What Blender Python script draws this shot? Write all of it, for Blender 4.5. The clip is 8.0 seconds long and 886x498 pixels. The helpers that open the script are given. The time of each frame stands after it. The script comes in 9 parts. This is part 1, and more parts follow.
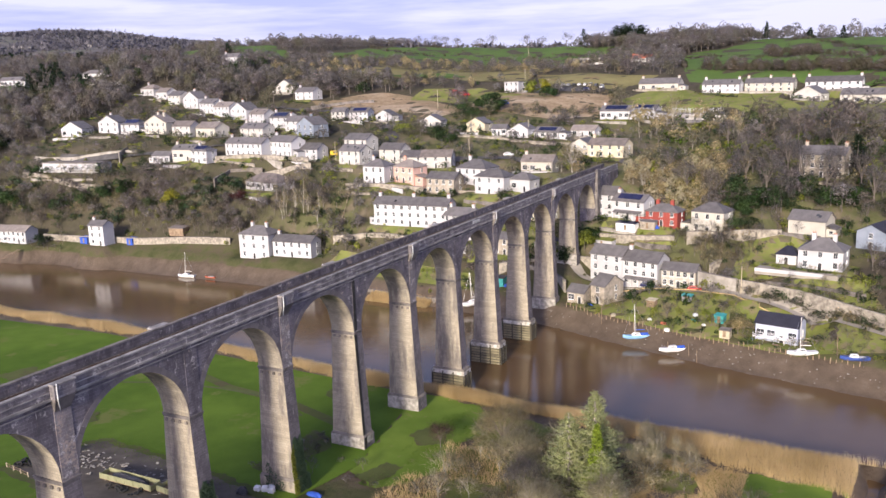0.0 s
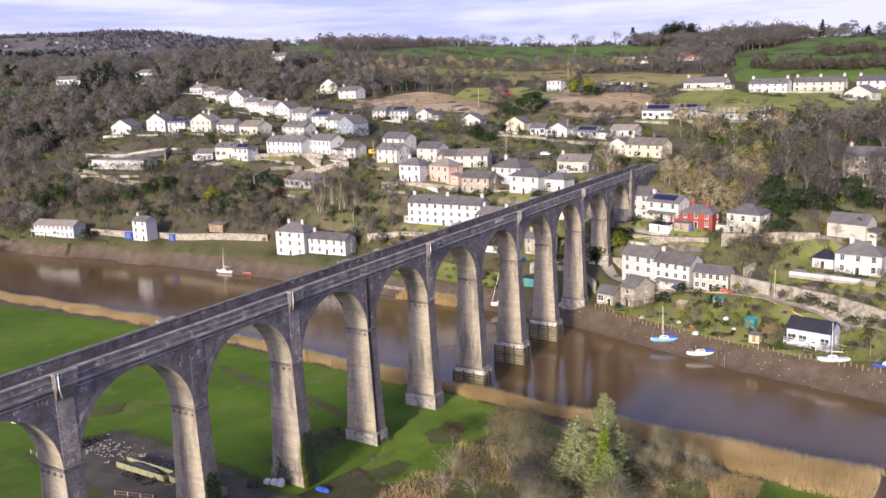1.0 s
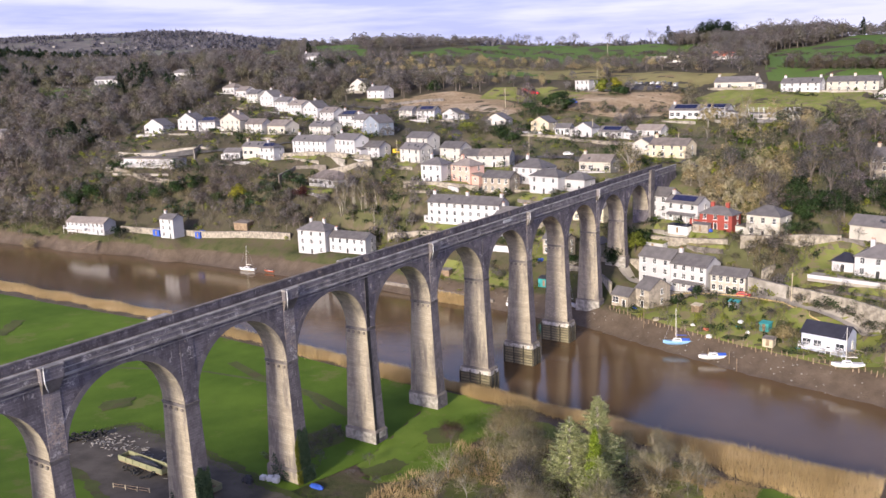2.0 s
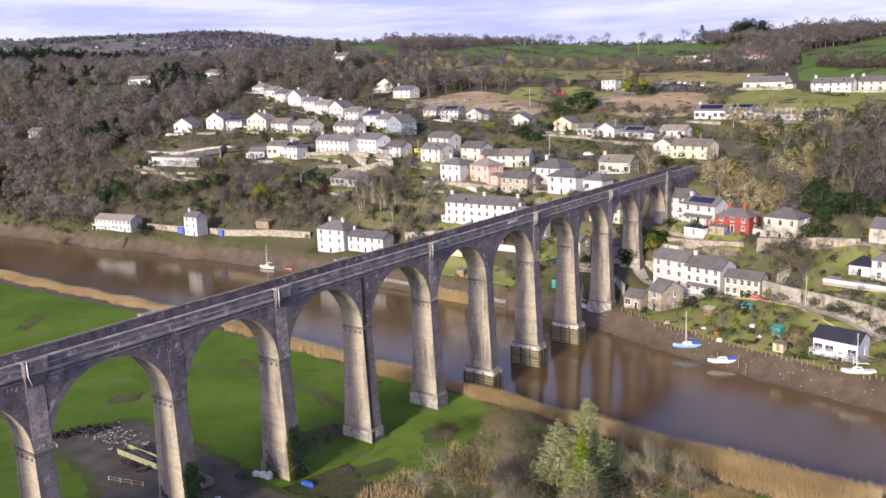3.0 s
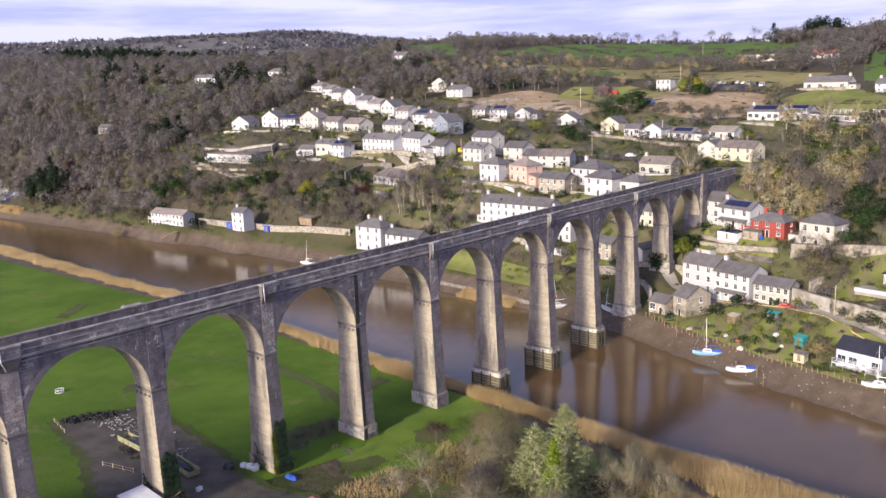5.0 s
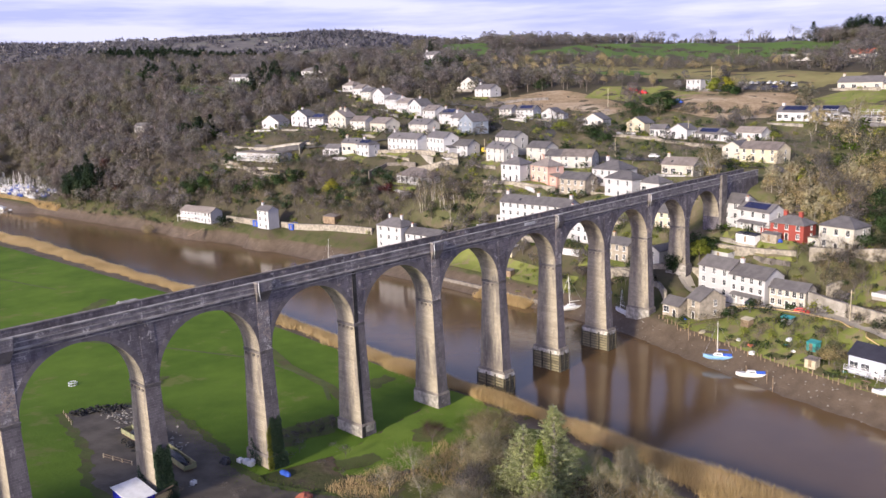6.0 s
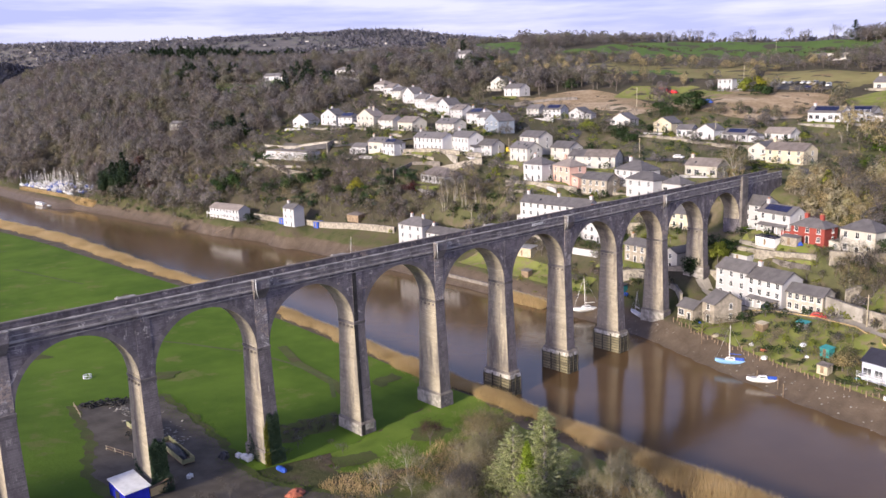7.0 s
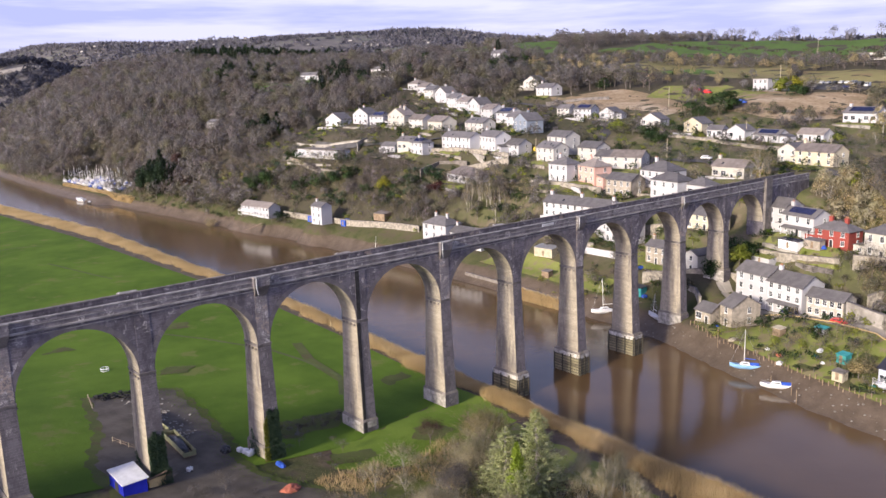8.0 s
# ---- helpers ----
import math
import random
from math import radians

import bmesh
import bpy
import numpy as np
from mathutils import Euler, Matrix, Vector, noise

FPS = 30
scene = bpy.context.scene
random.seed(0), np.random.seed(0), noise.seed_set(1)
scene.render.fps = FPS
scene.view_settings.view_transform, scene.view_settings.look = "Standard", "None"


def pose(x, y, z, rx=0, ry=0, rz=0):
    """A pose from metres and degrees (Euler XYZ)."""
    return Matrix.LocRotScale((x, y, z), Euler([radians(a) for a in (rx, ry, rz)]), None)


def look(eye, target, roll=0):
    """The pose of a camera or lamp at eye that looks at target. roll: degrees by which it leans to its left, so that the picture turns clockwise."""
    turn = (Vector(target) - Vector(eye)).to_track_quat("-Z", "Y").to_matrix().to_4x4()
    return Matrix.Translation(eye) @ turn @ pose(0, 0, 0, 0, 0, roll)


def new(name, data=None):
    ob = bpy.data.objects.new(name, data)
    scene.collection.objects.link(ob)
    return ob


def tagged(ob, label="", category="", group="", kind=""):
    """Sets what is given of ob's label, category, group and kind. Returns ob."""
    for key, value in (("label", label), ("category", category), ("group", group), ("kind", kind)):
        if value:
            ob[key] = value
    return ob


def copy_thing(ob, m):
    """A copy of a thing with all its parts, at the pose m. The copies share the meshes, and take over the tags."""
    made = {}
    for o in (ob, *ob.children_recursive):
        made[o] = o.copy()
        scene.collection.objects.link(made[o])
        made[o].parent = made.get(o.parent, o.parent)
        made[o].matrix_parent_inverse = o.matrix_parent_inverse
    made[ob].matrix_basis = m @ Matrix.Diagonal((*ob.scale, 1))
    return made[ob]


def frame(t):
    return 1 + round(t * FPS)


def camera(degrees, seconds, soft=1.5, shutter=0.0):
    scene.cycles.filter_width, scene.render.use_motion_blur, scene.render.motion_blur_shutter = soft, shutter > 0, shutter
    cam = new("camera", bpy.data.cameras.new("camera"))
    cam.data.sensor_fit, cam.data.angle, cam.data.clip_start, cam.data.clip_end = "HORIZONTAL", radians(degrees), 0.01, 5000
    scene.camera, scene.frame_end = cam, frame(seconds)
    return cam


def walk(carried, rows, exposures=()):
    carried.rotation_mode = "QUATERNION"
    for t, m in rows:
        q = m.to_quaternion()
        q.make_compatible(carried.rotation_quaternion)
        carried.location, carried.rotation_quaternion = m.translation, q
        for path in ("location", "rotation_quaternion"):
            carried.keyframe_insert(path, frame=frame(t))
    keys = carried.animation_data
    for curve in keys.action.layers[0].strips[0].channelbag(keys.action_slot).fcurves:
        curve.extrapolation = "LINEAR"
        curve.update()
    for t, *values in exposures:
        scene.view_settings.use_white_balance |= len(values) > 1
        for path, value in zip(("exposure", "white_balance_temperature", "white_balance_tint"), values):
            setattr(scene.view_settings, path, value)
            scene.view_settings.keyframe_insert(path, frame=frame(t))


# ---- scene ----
cam = camera(55.376, 8.0)
PATH = [
    (0, (-61.606, -84.768, 71.162), (25.199, -39.460, 50.866), -1.967),
    (0.5, (-60.035, -87.953, 71.014), (25.113, -39.572, 50.788), -1.988),
    (1, (-58.142, -90.968, 70.807), (25.640, -40.235, 50.637), -1.981),
    (1.5, (-56.229, -94.260, 70.765), (26.278, -41.465, 50.631), -2.032),
    (3, (-49.871, -103.964, 70.590), (28.824, -45.587, 50.610), -2.071),
    (3.5, (-47.507, -107.153, 70.522), (29.831, -46.974, 50.586), -2.055),
    (4, (-45.081, -110.195, 70.487), (30.869, -48.267, 50.574), -2.003),
    (4.5, (-42.614, -113.190, 70.364), (31.901, -49.528, 50.499), -1.989),
    (6, (-34.895, -122.322, 70.290), (34.849, -53.430, 50.552), -1.937),
    (6.5, (-32.210, -125.313, 70.333), (35.797, -54.703, 50.600), -1.918),
    (7, (-29.463, -127.971, 70.297), (36.813, -55.729, 50.584), -1.878),
    (7.5, (-26.632, -130.659, 70.249), (37.794, -56.756, 50.561), -1.823),
    (8, (-23.719, -133.294, 70.210), (38.705, -57.684, 50.548), -1.812),
]
walk(cam, [(t, look(eye, aim, roll)) for t, eye, aim, roll in PATH])

# ---- light ----
SUN_AZ, SUN_EL = 187.0, 18.0   # degrees: azimuth from +x towards +y, elevation
sun_dir = Vector((math.cos(radians(SUN_AZ)) * math.cos(radians(SUN_EL)),
                  math.sin(radians(SUN_AZ)) * math.cos(radians(SUN_EL)), math.sin(radians(SUN_EL))))
sun_data = bpy.data.lights.new("sun", "SUN")
sun_data.energy, sun_data.angle, sun_data.color = 7.0, radians(9.0), (1.0, 0.885, 0.74)
sun = new("sun", sun_data)
sun.matrix_world = look(Vector((0, 0, 0)) + 300 * sun_dir, (0, 0, 0))

world = bpy.data.worlds.new("world")
scene.world = world
world.use_nodes = True
wt = world.node_tree
wt.nodes.clear()


wnode = wt.nodes.new
w_out = wnode("ShaderNodeOutputWorld")
w_bg = wnode("ShaderNodeBackground")
w_sky = wnode("ShaderNodeTexSky")
w_sky.sky_type, w_sky.sun_disc = "NISHITA", False
w_sky.sun_elevation, w_sky.sun_rotation = radians(SUN_EL), radians(90 - SUN_AZ)
w_sky.altitude, w_sky.air_density, w_sky.dust_density, w_sky.ozone_density = 100, 1.0, 1.5, 1.5
w_tc = wnode("ShaderNodeTexCoord")
w_map = wnode("ShaderNodeMapping")
w_map.inputs["Scale"].default_value = (2.6, 2.6, 26.0)
w_noise = wnode("ShaderNodeTexNoise")
w_noise.inputs["Scale"].default_value, w_noise.inputs["Detail"].default_value = 1.3, 5.0
w_noise.inputs["Roughness"].default_value = 0.55
w_ramp = wnode("ShaderNodeValToRGB")
w_ramp.color_ramp.elements[0].position, w_ramp.color_ramp.elements[0].color = 0.40, (4.5, 4.85, 8.6, 1)
w_ramp.color_ramp.elements[1].position, w_ramp.color_ramp.elements[1].color = 0.58, (7.2, 7.2, 9.8, 1)
w_mix = wnode("ShaderNodeMix")
w_mix.data_type = "RGBA"
w_sep = wnode("ShaderNodeSeparateXYZ")
w_high = wnode("ShaderNodeMapRange")        # low cloud thins out towards the zenith
w_high.inputs["From Min"].default_value, w_high.inputs["From Max"].default_value = 0.10, 0.40
w_high.inputs["To Min"].default_value, w_high.inputs["To Max"].default_value = 0.92, 0.08
wt.links.new(w_tc.outputs["Generated"], w_sep.inputs[0])
wt.links.new(w_sep.outputs["Z"], w_high.inputs["Value"])
wt.links.new(w_high.outputs["Result"], w_mix.inputs[0])
wt.links.new(w_tc.outputs["Generated"], w_map.inputs["Vector"])
wt.links.new(w_map.outputs["Vector"], w_noise.inputs["Vector"])
wt.links.new(w_noise.outputs["Fac"], w_ramp.inputs["Fac"])
w_blue = wnode("ShaderNodeVectorMath")
w_blue.operation = "MULTIPLY"
w_blue.inputs[1].default_value = (2.1, 1.76, 2.2)
wt.links.new(w_sky.outputs["Color"], w_blue.inputs[0])
wt.links.new(w_blue.outputs["Vector"], w_mix.inputs[6])
# thin cloud is brighter towards the sun
w_dot = wnode("ShaderNodeVectorMath")
w_dot.operation = "DOT_PRODUCT"
w_dot.inputs[1].default_value = sun_dir
w_glow = wnode("ShaderNodeMapRange")
w_glow.interpolation_type = "SMOOTHSTEP"
w_glow.inputs["From Min"].default_value, w_glow.inputs["From Max"].default_value = -0.1, 1.0
w_glow.inputs["To Min"].default_value, w_glow.inputs["To Max"].default_value = 1.0, 2.4
w_lit = wnode("ShaderNodeVectorMath")
w_lit.operation = "SCALE"
wt.links.new(w_tc.outputs["Generated"], w_dot.inputs[0])
wt.links.new(w_dot.outputs["Value"], w_glow.inputs["Value"])
wt.links.new(w_ramp.outputs["Color"], w_lit.inputs[0])
wt.links.new(w_glow.outputs["Result"], w_lit.inputs["Scale"])
wt.links.new(w_lit.outputs["Vector"], w_mix.inputs[7])
wt.links.new(w_mix.outputs[2], w_bg.inputs["Color"])
w_bg.inputs["Strength"].default_value = 0.12
wt.links.new(w_bg.outputs["Background"], w_out.inputs["Surface"])

# ---- materials ----
MATS = {}


class Nodes:
    """A small builder for node materials."""

    def __init__(self, name, rough=0.85, metal=0.0, spec=0.3):
        self.m = bpy.data.materials.new(name)
        self.m.use_nodes = True
        self.t = self.m.node_tree
        self.b = self.t.nodes["Principled BSDF"]
        self.b.inputs["Roughness"].default_value = rough
        self.b.inputs["Metallic"].default_value = metal
        self.b.inputs["Specular IOR Level"].default_value = spec
        self.co = self.t.nodes.new("ShaderNodeNewGeometry").outputs["Position"]
        MATS[name] = self.m

    def link(self, a, b):
        self.t.links.new(a, b)

    def noise(self, scale, detail=4.0, rough=0.55, stretch=None, vec=None):
        n = self.t.nodes.new("ShaderNodeTexNoise")
        n.inputs["Scale"].default_value, n.inputs["Detail"].default_value = scale, detail
        n.inputs["Roughness"].default_value = rough
        v = vec or self.co
        if stretch:
            mp = self.t.nodes.new("ShaderNodeMapping")
            mp.inputs["Scale"].default_value = stretch
            self.link(v, mp.inputs["Vector"])
            v = mp.outputs["Vector"]
        self.link(v, n.inputs["Vector"])
        return n.outputs["Fac"]

    def ramp(self, fac, *stops):
        r = self.t.nodes.new("ShaderNodeValToRGB")
        e = r.color_ramp.elements
        while len(e) < len(stops):
            e.new(0.5)
        for k, (p, c) in enumerate(stops):
            e[k].position, e[k].color = p, (*c, 1) if len(c) == 3 else c
        self.link(fac, r.inputs["Fac"])
        return r.outputs["Color"]

    def mix(self, fac, a, b, kind="MIX"):
        n = self.t.nodes.new("ShaderNodeMix")
        n.data_type, n.blend_type = "RGBA", kind
        for sock, v in ((n.inputs[0], fac), (n.inputs[6], a), (n.inputs[7], b)):
            if isinstance(v, (int, float)):
                sock.default_value = v
            elif isinstance(v, tuple):
                sock.default_value = (*v, 1)
            else:
                self.link(v, sock)
        return n.outputs[2]

    def math(self, op, a, b=0.0):
        n = self.t.nodes.new("ShaderNodeMath")
        n.operation = op
        for sock, v in ((n.inputs[0], a), (n.inputs[1], b)):
            if isinstance(v, (int, float)):
                sock.default_value = v
            else:
                self.link(v, sock)
        return n.outputs[0]

    def xyz(self):
        n = self.t.nodes.new("ShaderNodeSeparateXYZ")
        self.link(self.co, n.inputs[0])
        return n.outputs

    def step(self, v, a, b):
        n = self.t.nodes.new("ShaderNodeMapRange")
        n.interpolation_type = "SMOOTHSTEP"
        n.inputs["From Min"].default_value, n.inputs["From Max"].default_value = a, b
        self.link(v, n.inputs["Value"])
        return n.outputs["Result"]

    def island(self):
        return self.t.nodes.new("ShaderNodeNewGeometry").outputs["Random Per Island"]

    def each(self):
        return self.t.nodes.new("ShaderNodeObjectInfo").outputs["Random"]

    def color(self, c):
        if isinstance(c, tuple):
            self.b.inputs["Base Color"].default_value = (*c, 1)
        else:
            self.link(c, self.b.inputs["Base Color"])
        return self

    def bump(self, h, strength=0.4, dist=0.05):
        n = self.t.nodes.new("ShaderNodeBump")
        n.inputs["Strength"].default_value, n.inputs["Distance"].default_value = strength, dist
        self.link(h, n.inputs["Height"])
        self.link(n.outputs["Normal"], self.b.inputs["Normal"])
        return self


def simple(name, dark, light, scale=0.6, fine=6.0, rough=0.85, metal=0.0, spec=0.3, vary=0.0, bump=0.25):
    n = Nodes(name, rough, metal, spec)
    big, small = n.noise(scale, 4), n.noise(fine, 3)
    c = n.mix(n.step(big, 0.3, 0.7), dark, light)
    c = n.mix(0.35, c, n.mix(small, dark, light))
    if vary:
        c = n.mix(vary, c, n.mix(n.each(), dark, light))
    n.color(c)
    if bump:
        n.bump(small, bump, 0.03)
    return n.m


# weathered viaduct blockwork
n = Nodes("block_stone", 0.9)
br = n.t.nodes.new("ShaderNodeTexBrick")
mp = n.t.nodes.new("ShaderNodeMapping")
xyz = n.xyz()
cmb = n.t.nodes.new("ShaderNodeCombineXYZ")
n.link(n.math("ADD", xyz[0], xyz[1]), cmb.inputs[0])
n.link(xyz[2], cmb.inputs[1])
n.link(cmb.outputs[0], br.inputs["Vector"])
br.inputs["Scale"].default_value = 1.0
br.inputs["Brick Width"].default_value, br.inputs["Row Height"].default_value = 0.95, 0.42
br.inputs["Mortar Size"].default_value, br.inputs["Bias"].default_value = 0.022, 0.0
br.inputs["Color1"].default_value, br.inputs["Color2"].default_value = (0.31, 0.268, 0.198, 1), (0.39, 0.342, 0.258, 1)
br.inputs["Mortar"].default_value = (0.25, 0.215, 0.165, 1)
stain = n.noise(0.35, 5, 0.65, stretch=(1, 1, 0.22))
blot = n.noise(1.6, 4, 0.6)
c = n.mix(n.step(stain, 0.44, 0.64), br.outputs["Color"], (0.15, 0.132, 0.115))
c = n.mix(n.math("MULTIPLY", n.step(blot, 0.52, 0.75), 0.35), c, (0.50, 0.45, 0.36))
course = n.noise(0.9, 3, 0.6, stretch=(0.05, 0.05, 1))
c = n.mix(n.math("MULTIPLY", n.step(course, 0.48, 0.66), 0.45), c, (0.20, 0.172, 0.13))
c = n.mix(n.math("MULTIPLY", n.step(n.noise(7.0, 3), 0.45, 0.75), 0.35), c, (0.13, 0.115, 0.10))
n.color(c)
hgt = n.math("SUBTRACT", n.math("MULTIPLY", n.noise(5.0, 4), 0.5), br.outputs["Fac"])
n.bump(hgt, 0.6, 0.06)

# spandrels, parapets and shaded faces: blockwork with pale lime and peach blooms
# the dark purple base holds their shade as well as soot
def shaded_block(name, base, lime, lime_at, peach_at, black):
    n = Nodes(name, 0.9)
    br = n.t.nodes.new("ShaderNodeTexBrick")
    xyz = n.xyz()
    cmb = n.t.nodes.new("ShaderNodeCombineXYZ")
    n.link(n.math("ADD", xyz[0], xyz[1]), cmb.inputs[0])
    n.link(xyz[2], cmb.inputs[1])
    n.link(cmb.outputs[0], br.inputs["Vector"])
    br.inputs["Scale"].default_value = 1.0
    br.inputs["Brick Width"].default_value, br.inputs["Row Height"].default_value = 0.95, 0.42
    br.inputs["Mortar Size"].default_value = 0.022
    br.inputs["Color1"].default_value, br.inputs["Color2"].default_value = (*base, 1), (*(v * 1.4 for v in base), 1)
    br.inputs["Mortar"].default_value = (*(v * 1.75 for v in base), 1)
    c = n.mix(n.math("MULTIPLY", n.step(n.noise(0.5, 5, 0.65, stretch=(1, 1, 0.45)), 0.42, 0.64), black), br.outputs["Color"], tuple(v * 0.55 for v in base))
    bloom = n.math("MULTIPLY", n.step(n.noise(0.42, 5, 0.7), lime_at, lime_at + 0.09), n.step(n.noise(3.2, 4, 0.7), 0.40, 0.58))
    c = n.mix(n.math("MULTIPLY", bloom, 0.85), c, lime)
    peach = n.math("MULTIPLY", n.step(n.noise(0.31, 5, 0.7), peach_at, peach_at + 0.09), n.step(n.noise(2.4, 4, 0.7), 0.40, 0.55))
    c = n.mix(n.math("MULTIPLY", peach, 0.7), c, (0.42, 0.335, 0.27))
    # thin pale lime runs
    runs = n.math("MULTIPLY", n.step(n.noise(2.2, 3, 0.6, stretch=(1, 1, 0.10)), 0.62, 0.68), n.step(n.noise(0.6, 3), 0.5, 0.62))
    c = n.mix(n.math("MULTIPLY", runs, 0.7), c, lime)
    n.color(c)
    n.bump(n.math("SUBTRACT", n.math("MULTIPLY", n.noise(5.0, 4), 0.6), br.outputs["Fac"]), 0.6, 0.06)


shaded_block("sooty_stone", (0.118, 0.106, 0.118), (0.52, 0.485, 0.46), 0.56, 0.58, 0.8)
shaded_block("shaft_shade", (0.128, 0.114, 0.118), (0.42, 0.39, 0.36), 0.60, 0.62, 0.6)
shaded_block("bloomed_stone", (0.165, 0.148, 0.150), (0.52, 0.485, 0.45), 0.50, 0.49, 0.5)
shaded_block("parapet_stone", (0.150, 0.136, 0.142), (0.50, 0.47, 0.44), 0.53, 0.60, 0.7)
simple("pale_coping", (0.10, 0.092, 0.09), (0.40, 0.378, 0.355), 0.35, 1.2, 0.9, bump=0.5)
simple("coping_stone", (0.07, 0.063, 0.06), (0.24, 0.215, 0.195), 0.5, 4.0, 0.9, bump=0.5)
# ring stones match the shade painted into the spandrels
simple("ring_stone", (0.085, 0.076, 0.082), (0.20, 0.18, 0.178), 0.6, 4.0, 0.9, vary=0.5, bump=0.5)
simple("dark_stone", (0.10, 0.09, 0.08), (0.24, 0.21, 0.18), 0.7, 5.0, 0.9, bump=0.5)
simple("wet_stone", (0.05, 0.044, 0.030), (0.15, 0.132, 0.08), 0.6, 4.0, 0.6, bump=0.6)
simple("wet_timber", (0.07, 0.060, 0.040), (0.30, 0.265, 0.16), 0.8, 3.0, 0.75, vary=0.5)
simple("dark_timber", (0.03, 0.027, 0.022), (0.085, 0.075, 0.055), 0.8, 3.0, 0.75, vary=0.5)
simple("limewashed_stone", (0.13, 0.12, 0.095), (0.60, 0.57, 0.51), 0.9, 1.8, 0.9, bump=0.5)
simple("lime_stone", (0.12, 0.11, 0.09), (0.46, 0.43, 0.38), 0.9, 2.0, 0.9, bump=0.5)
simple("black_stain", (0.012, 0.012, 0.012), (0.05, 0.047, 0.045), 1.2, 6.0, 0.7)
simple("ballast", (0.03, 0.026, 0.028), (0.085, 0.075, 0.075), 0.5, 9.0, 0.95, bump=0.8)
simple("sleeper", (0.07, 0.062, 0.058), (0.15, 0.135, 0.125), 1.0, 6.0, 0.9)
simple("rail_steel", (0.10, 0.06, 0.045), (0.20, 0.14, 0.11), 2.0, 9.0, 0.55, metal=0.6)
simple("rubble_wall", (0.13, 0.115, 0.095), (0.42, 0.38, 0.31), 0.9, 2.2, 0.92, bump=0.8)
simple("pale_rubble", (0.17, 0.155, 0.13), (0.44, 0.41, 0.36), 0.35, 2.6, 0.92, bump=0.9)
simple("yellow_timber", (0.42, 0.30, 0.13), (0.58, 0.44, 0.22), 0.9, 5.0, 0.85)
simple("mast_paint", (0.60, 0.58, 0.52), (0.78, 0.76, 0.70), 0.9, 5.0, 0.5)
simple("navy_paint", (0.01, 0.012, 0.05), (0.02, 0.025, 0.09), 0.8, 5.0, 0.35, bump=0.0)
simple("blue_hull", (0.03, 0.06, 0.22), (0.06, 0.10, 0.32), 0.8, 5.0, 0.4, bump=0.0)
simple("house_stone", (0.20, 0.175, 0.14), (0.42, 0.37, 0.30), 0.8, 3.0, 0.92, bump=0.6)
simple("tan_stone", (0.33, 0.30, 0.25), (0.50, 0.465, 0.40), 0.8, 2.6, 0.92, bump=0.6)
simple("white_render", (0.37, 0.365, 0.37), (0.52, 0.514, 0.52), 0.35, 3.0, 0.85, vary=0.5, bump=0.1)
simple("cream_render", (0.37, 0.347, 0.30), (0.51, 0.483, 0.42), 0.35, 3.0, 0.85, vary=0.4, bump=0.1)
simple("yellow_render", (0.44, 0.39, 0.28), (0.56, 0.50, 0.37), 0.35, 3.0, 0.85, bump=0.1)
simple("grey_render", (0.36, 0.345, 0.32), (0.54, 0.52, 0.48), 0.35, 3.0, 0.88, vary=0.3, bump=0.1)
simple("pink_render", (0.50, 0.31, 0.25), (0.62, 0.41, 0.34), 0.35, 3.0, 0.85, bump=0.1)
simple("red_render", (0.21, 0.045, 0.035), (0.30, 0.065, 0.05), 0.35, 3.0, 0.8, bump=0.1)
simple("blue_render", (0.36, 0.39, 0.50), (0.46, 0.49, 0.60), 0.35, 3.0, 0.85, bump=0.1)
simple("slate_blue", (0.16, 0.19, 0.235), (0.25, 0.28, 0.33), 0.35, 3.0, 0.8, bump=0.1)
simple("white_paint", (0.72, 0.72, 0.70), (0.84, 0.84, 0.82), 0.8, 5.0, 0.5, bump=0.0)
simple("dark_paint", (0.02, 0.02, 0.022), (0.05, 0.05, 0.055), 0.8, 5.0, 0.5, bump=0.0)
simple("blue_paint", (0.012, 0.018, 0.30), (0.02, 0.03, 0.42), 0.8, 5.0, 0.5, bump=0.0)
simple("pale_blue_paint", (0.16, 0.32, 0.52), (0.24, 0.42, 0.62), 0.8, 5.0, 0.4, bump=0.0)
simple("red_paint", (0.45, 0.015, 0.015), (0.55, 0.03, 0.025), 0.8, 5.0, 0.35, bump=0.0)
simple("rust_red", (0.28, 0.085, 0.05), (0.40, 0.13, 0.08), 0.8, 5.0, 0.7)
simple("teal_paint", (0.03, 0.22, 0.22), (0.06, 0.32, 0.30), 0.8, 5.0, 0.5)
simple("yellow_paint", (0.60, 0.42, 0.04), (0.72, 0.52, 0.06), 0.8, 5.0, 0.5)
simple("tarp_blue", (0.02, 0.06, 0.32), (0.05, 0.12, 0.48), 0.8, 3.0, 0.5)
simple("grey_metal", (0.30, 0.30, 0.31), (0.50, 0.50, 0.51), 0.8, 5.0, 0.45, metal=0.6)
simple("galvanised", (0.55, 0.57, 0.62), (0.72, 0.74, 0.78), 0.6, 4.0, 0.5)
simple("timber", (0.14, 0.095, 0.06), (0.32, 0.24, 0.16), 0.9, 6.0, 0.85)
simple("pale_timber", (0.34, 0.29, 0.20), (0.50, 0.45, 0.33), 0.9, 6.0, 0.85)
simple("asphalt", (0.045, 0.044, 0.046), (0.11, 0.105, 0.10), 0.3, 6.0, 0.9, bump=0.4)
simple("pale_lane", (0.22, 0.20, 0.17), (0.36, 0.33, 0.28), 0.3, 4.0, 0.92, bump=0.4)
simple("yard_earth", (0.05, 0.042, 0.033), (0.13, 0.11, 0.085), 0.22, 3.0, 0.95, bump=0.5)
n = Nodes("bare_earth", 0.95)
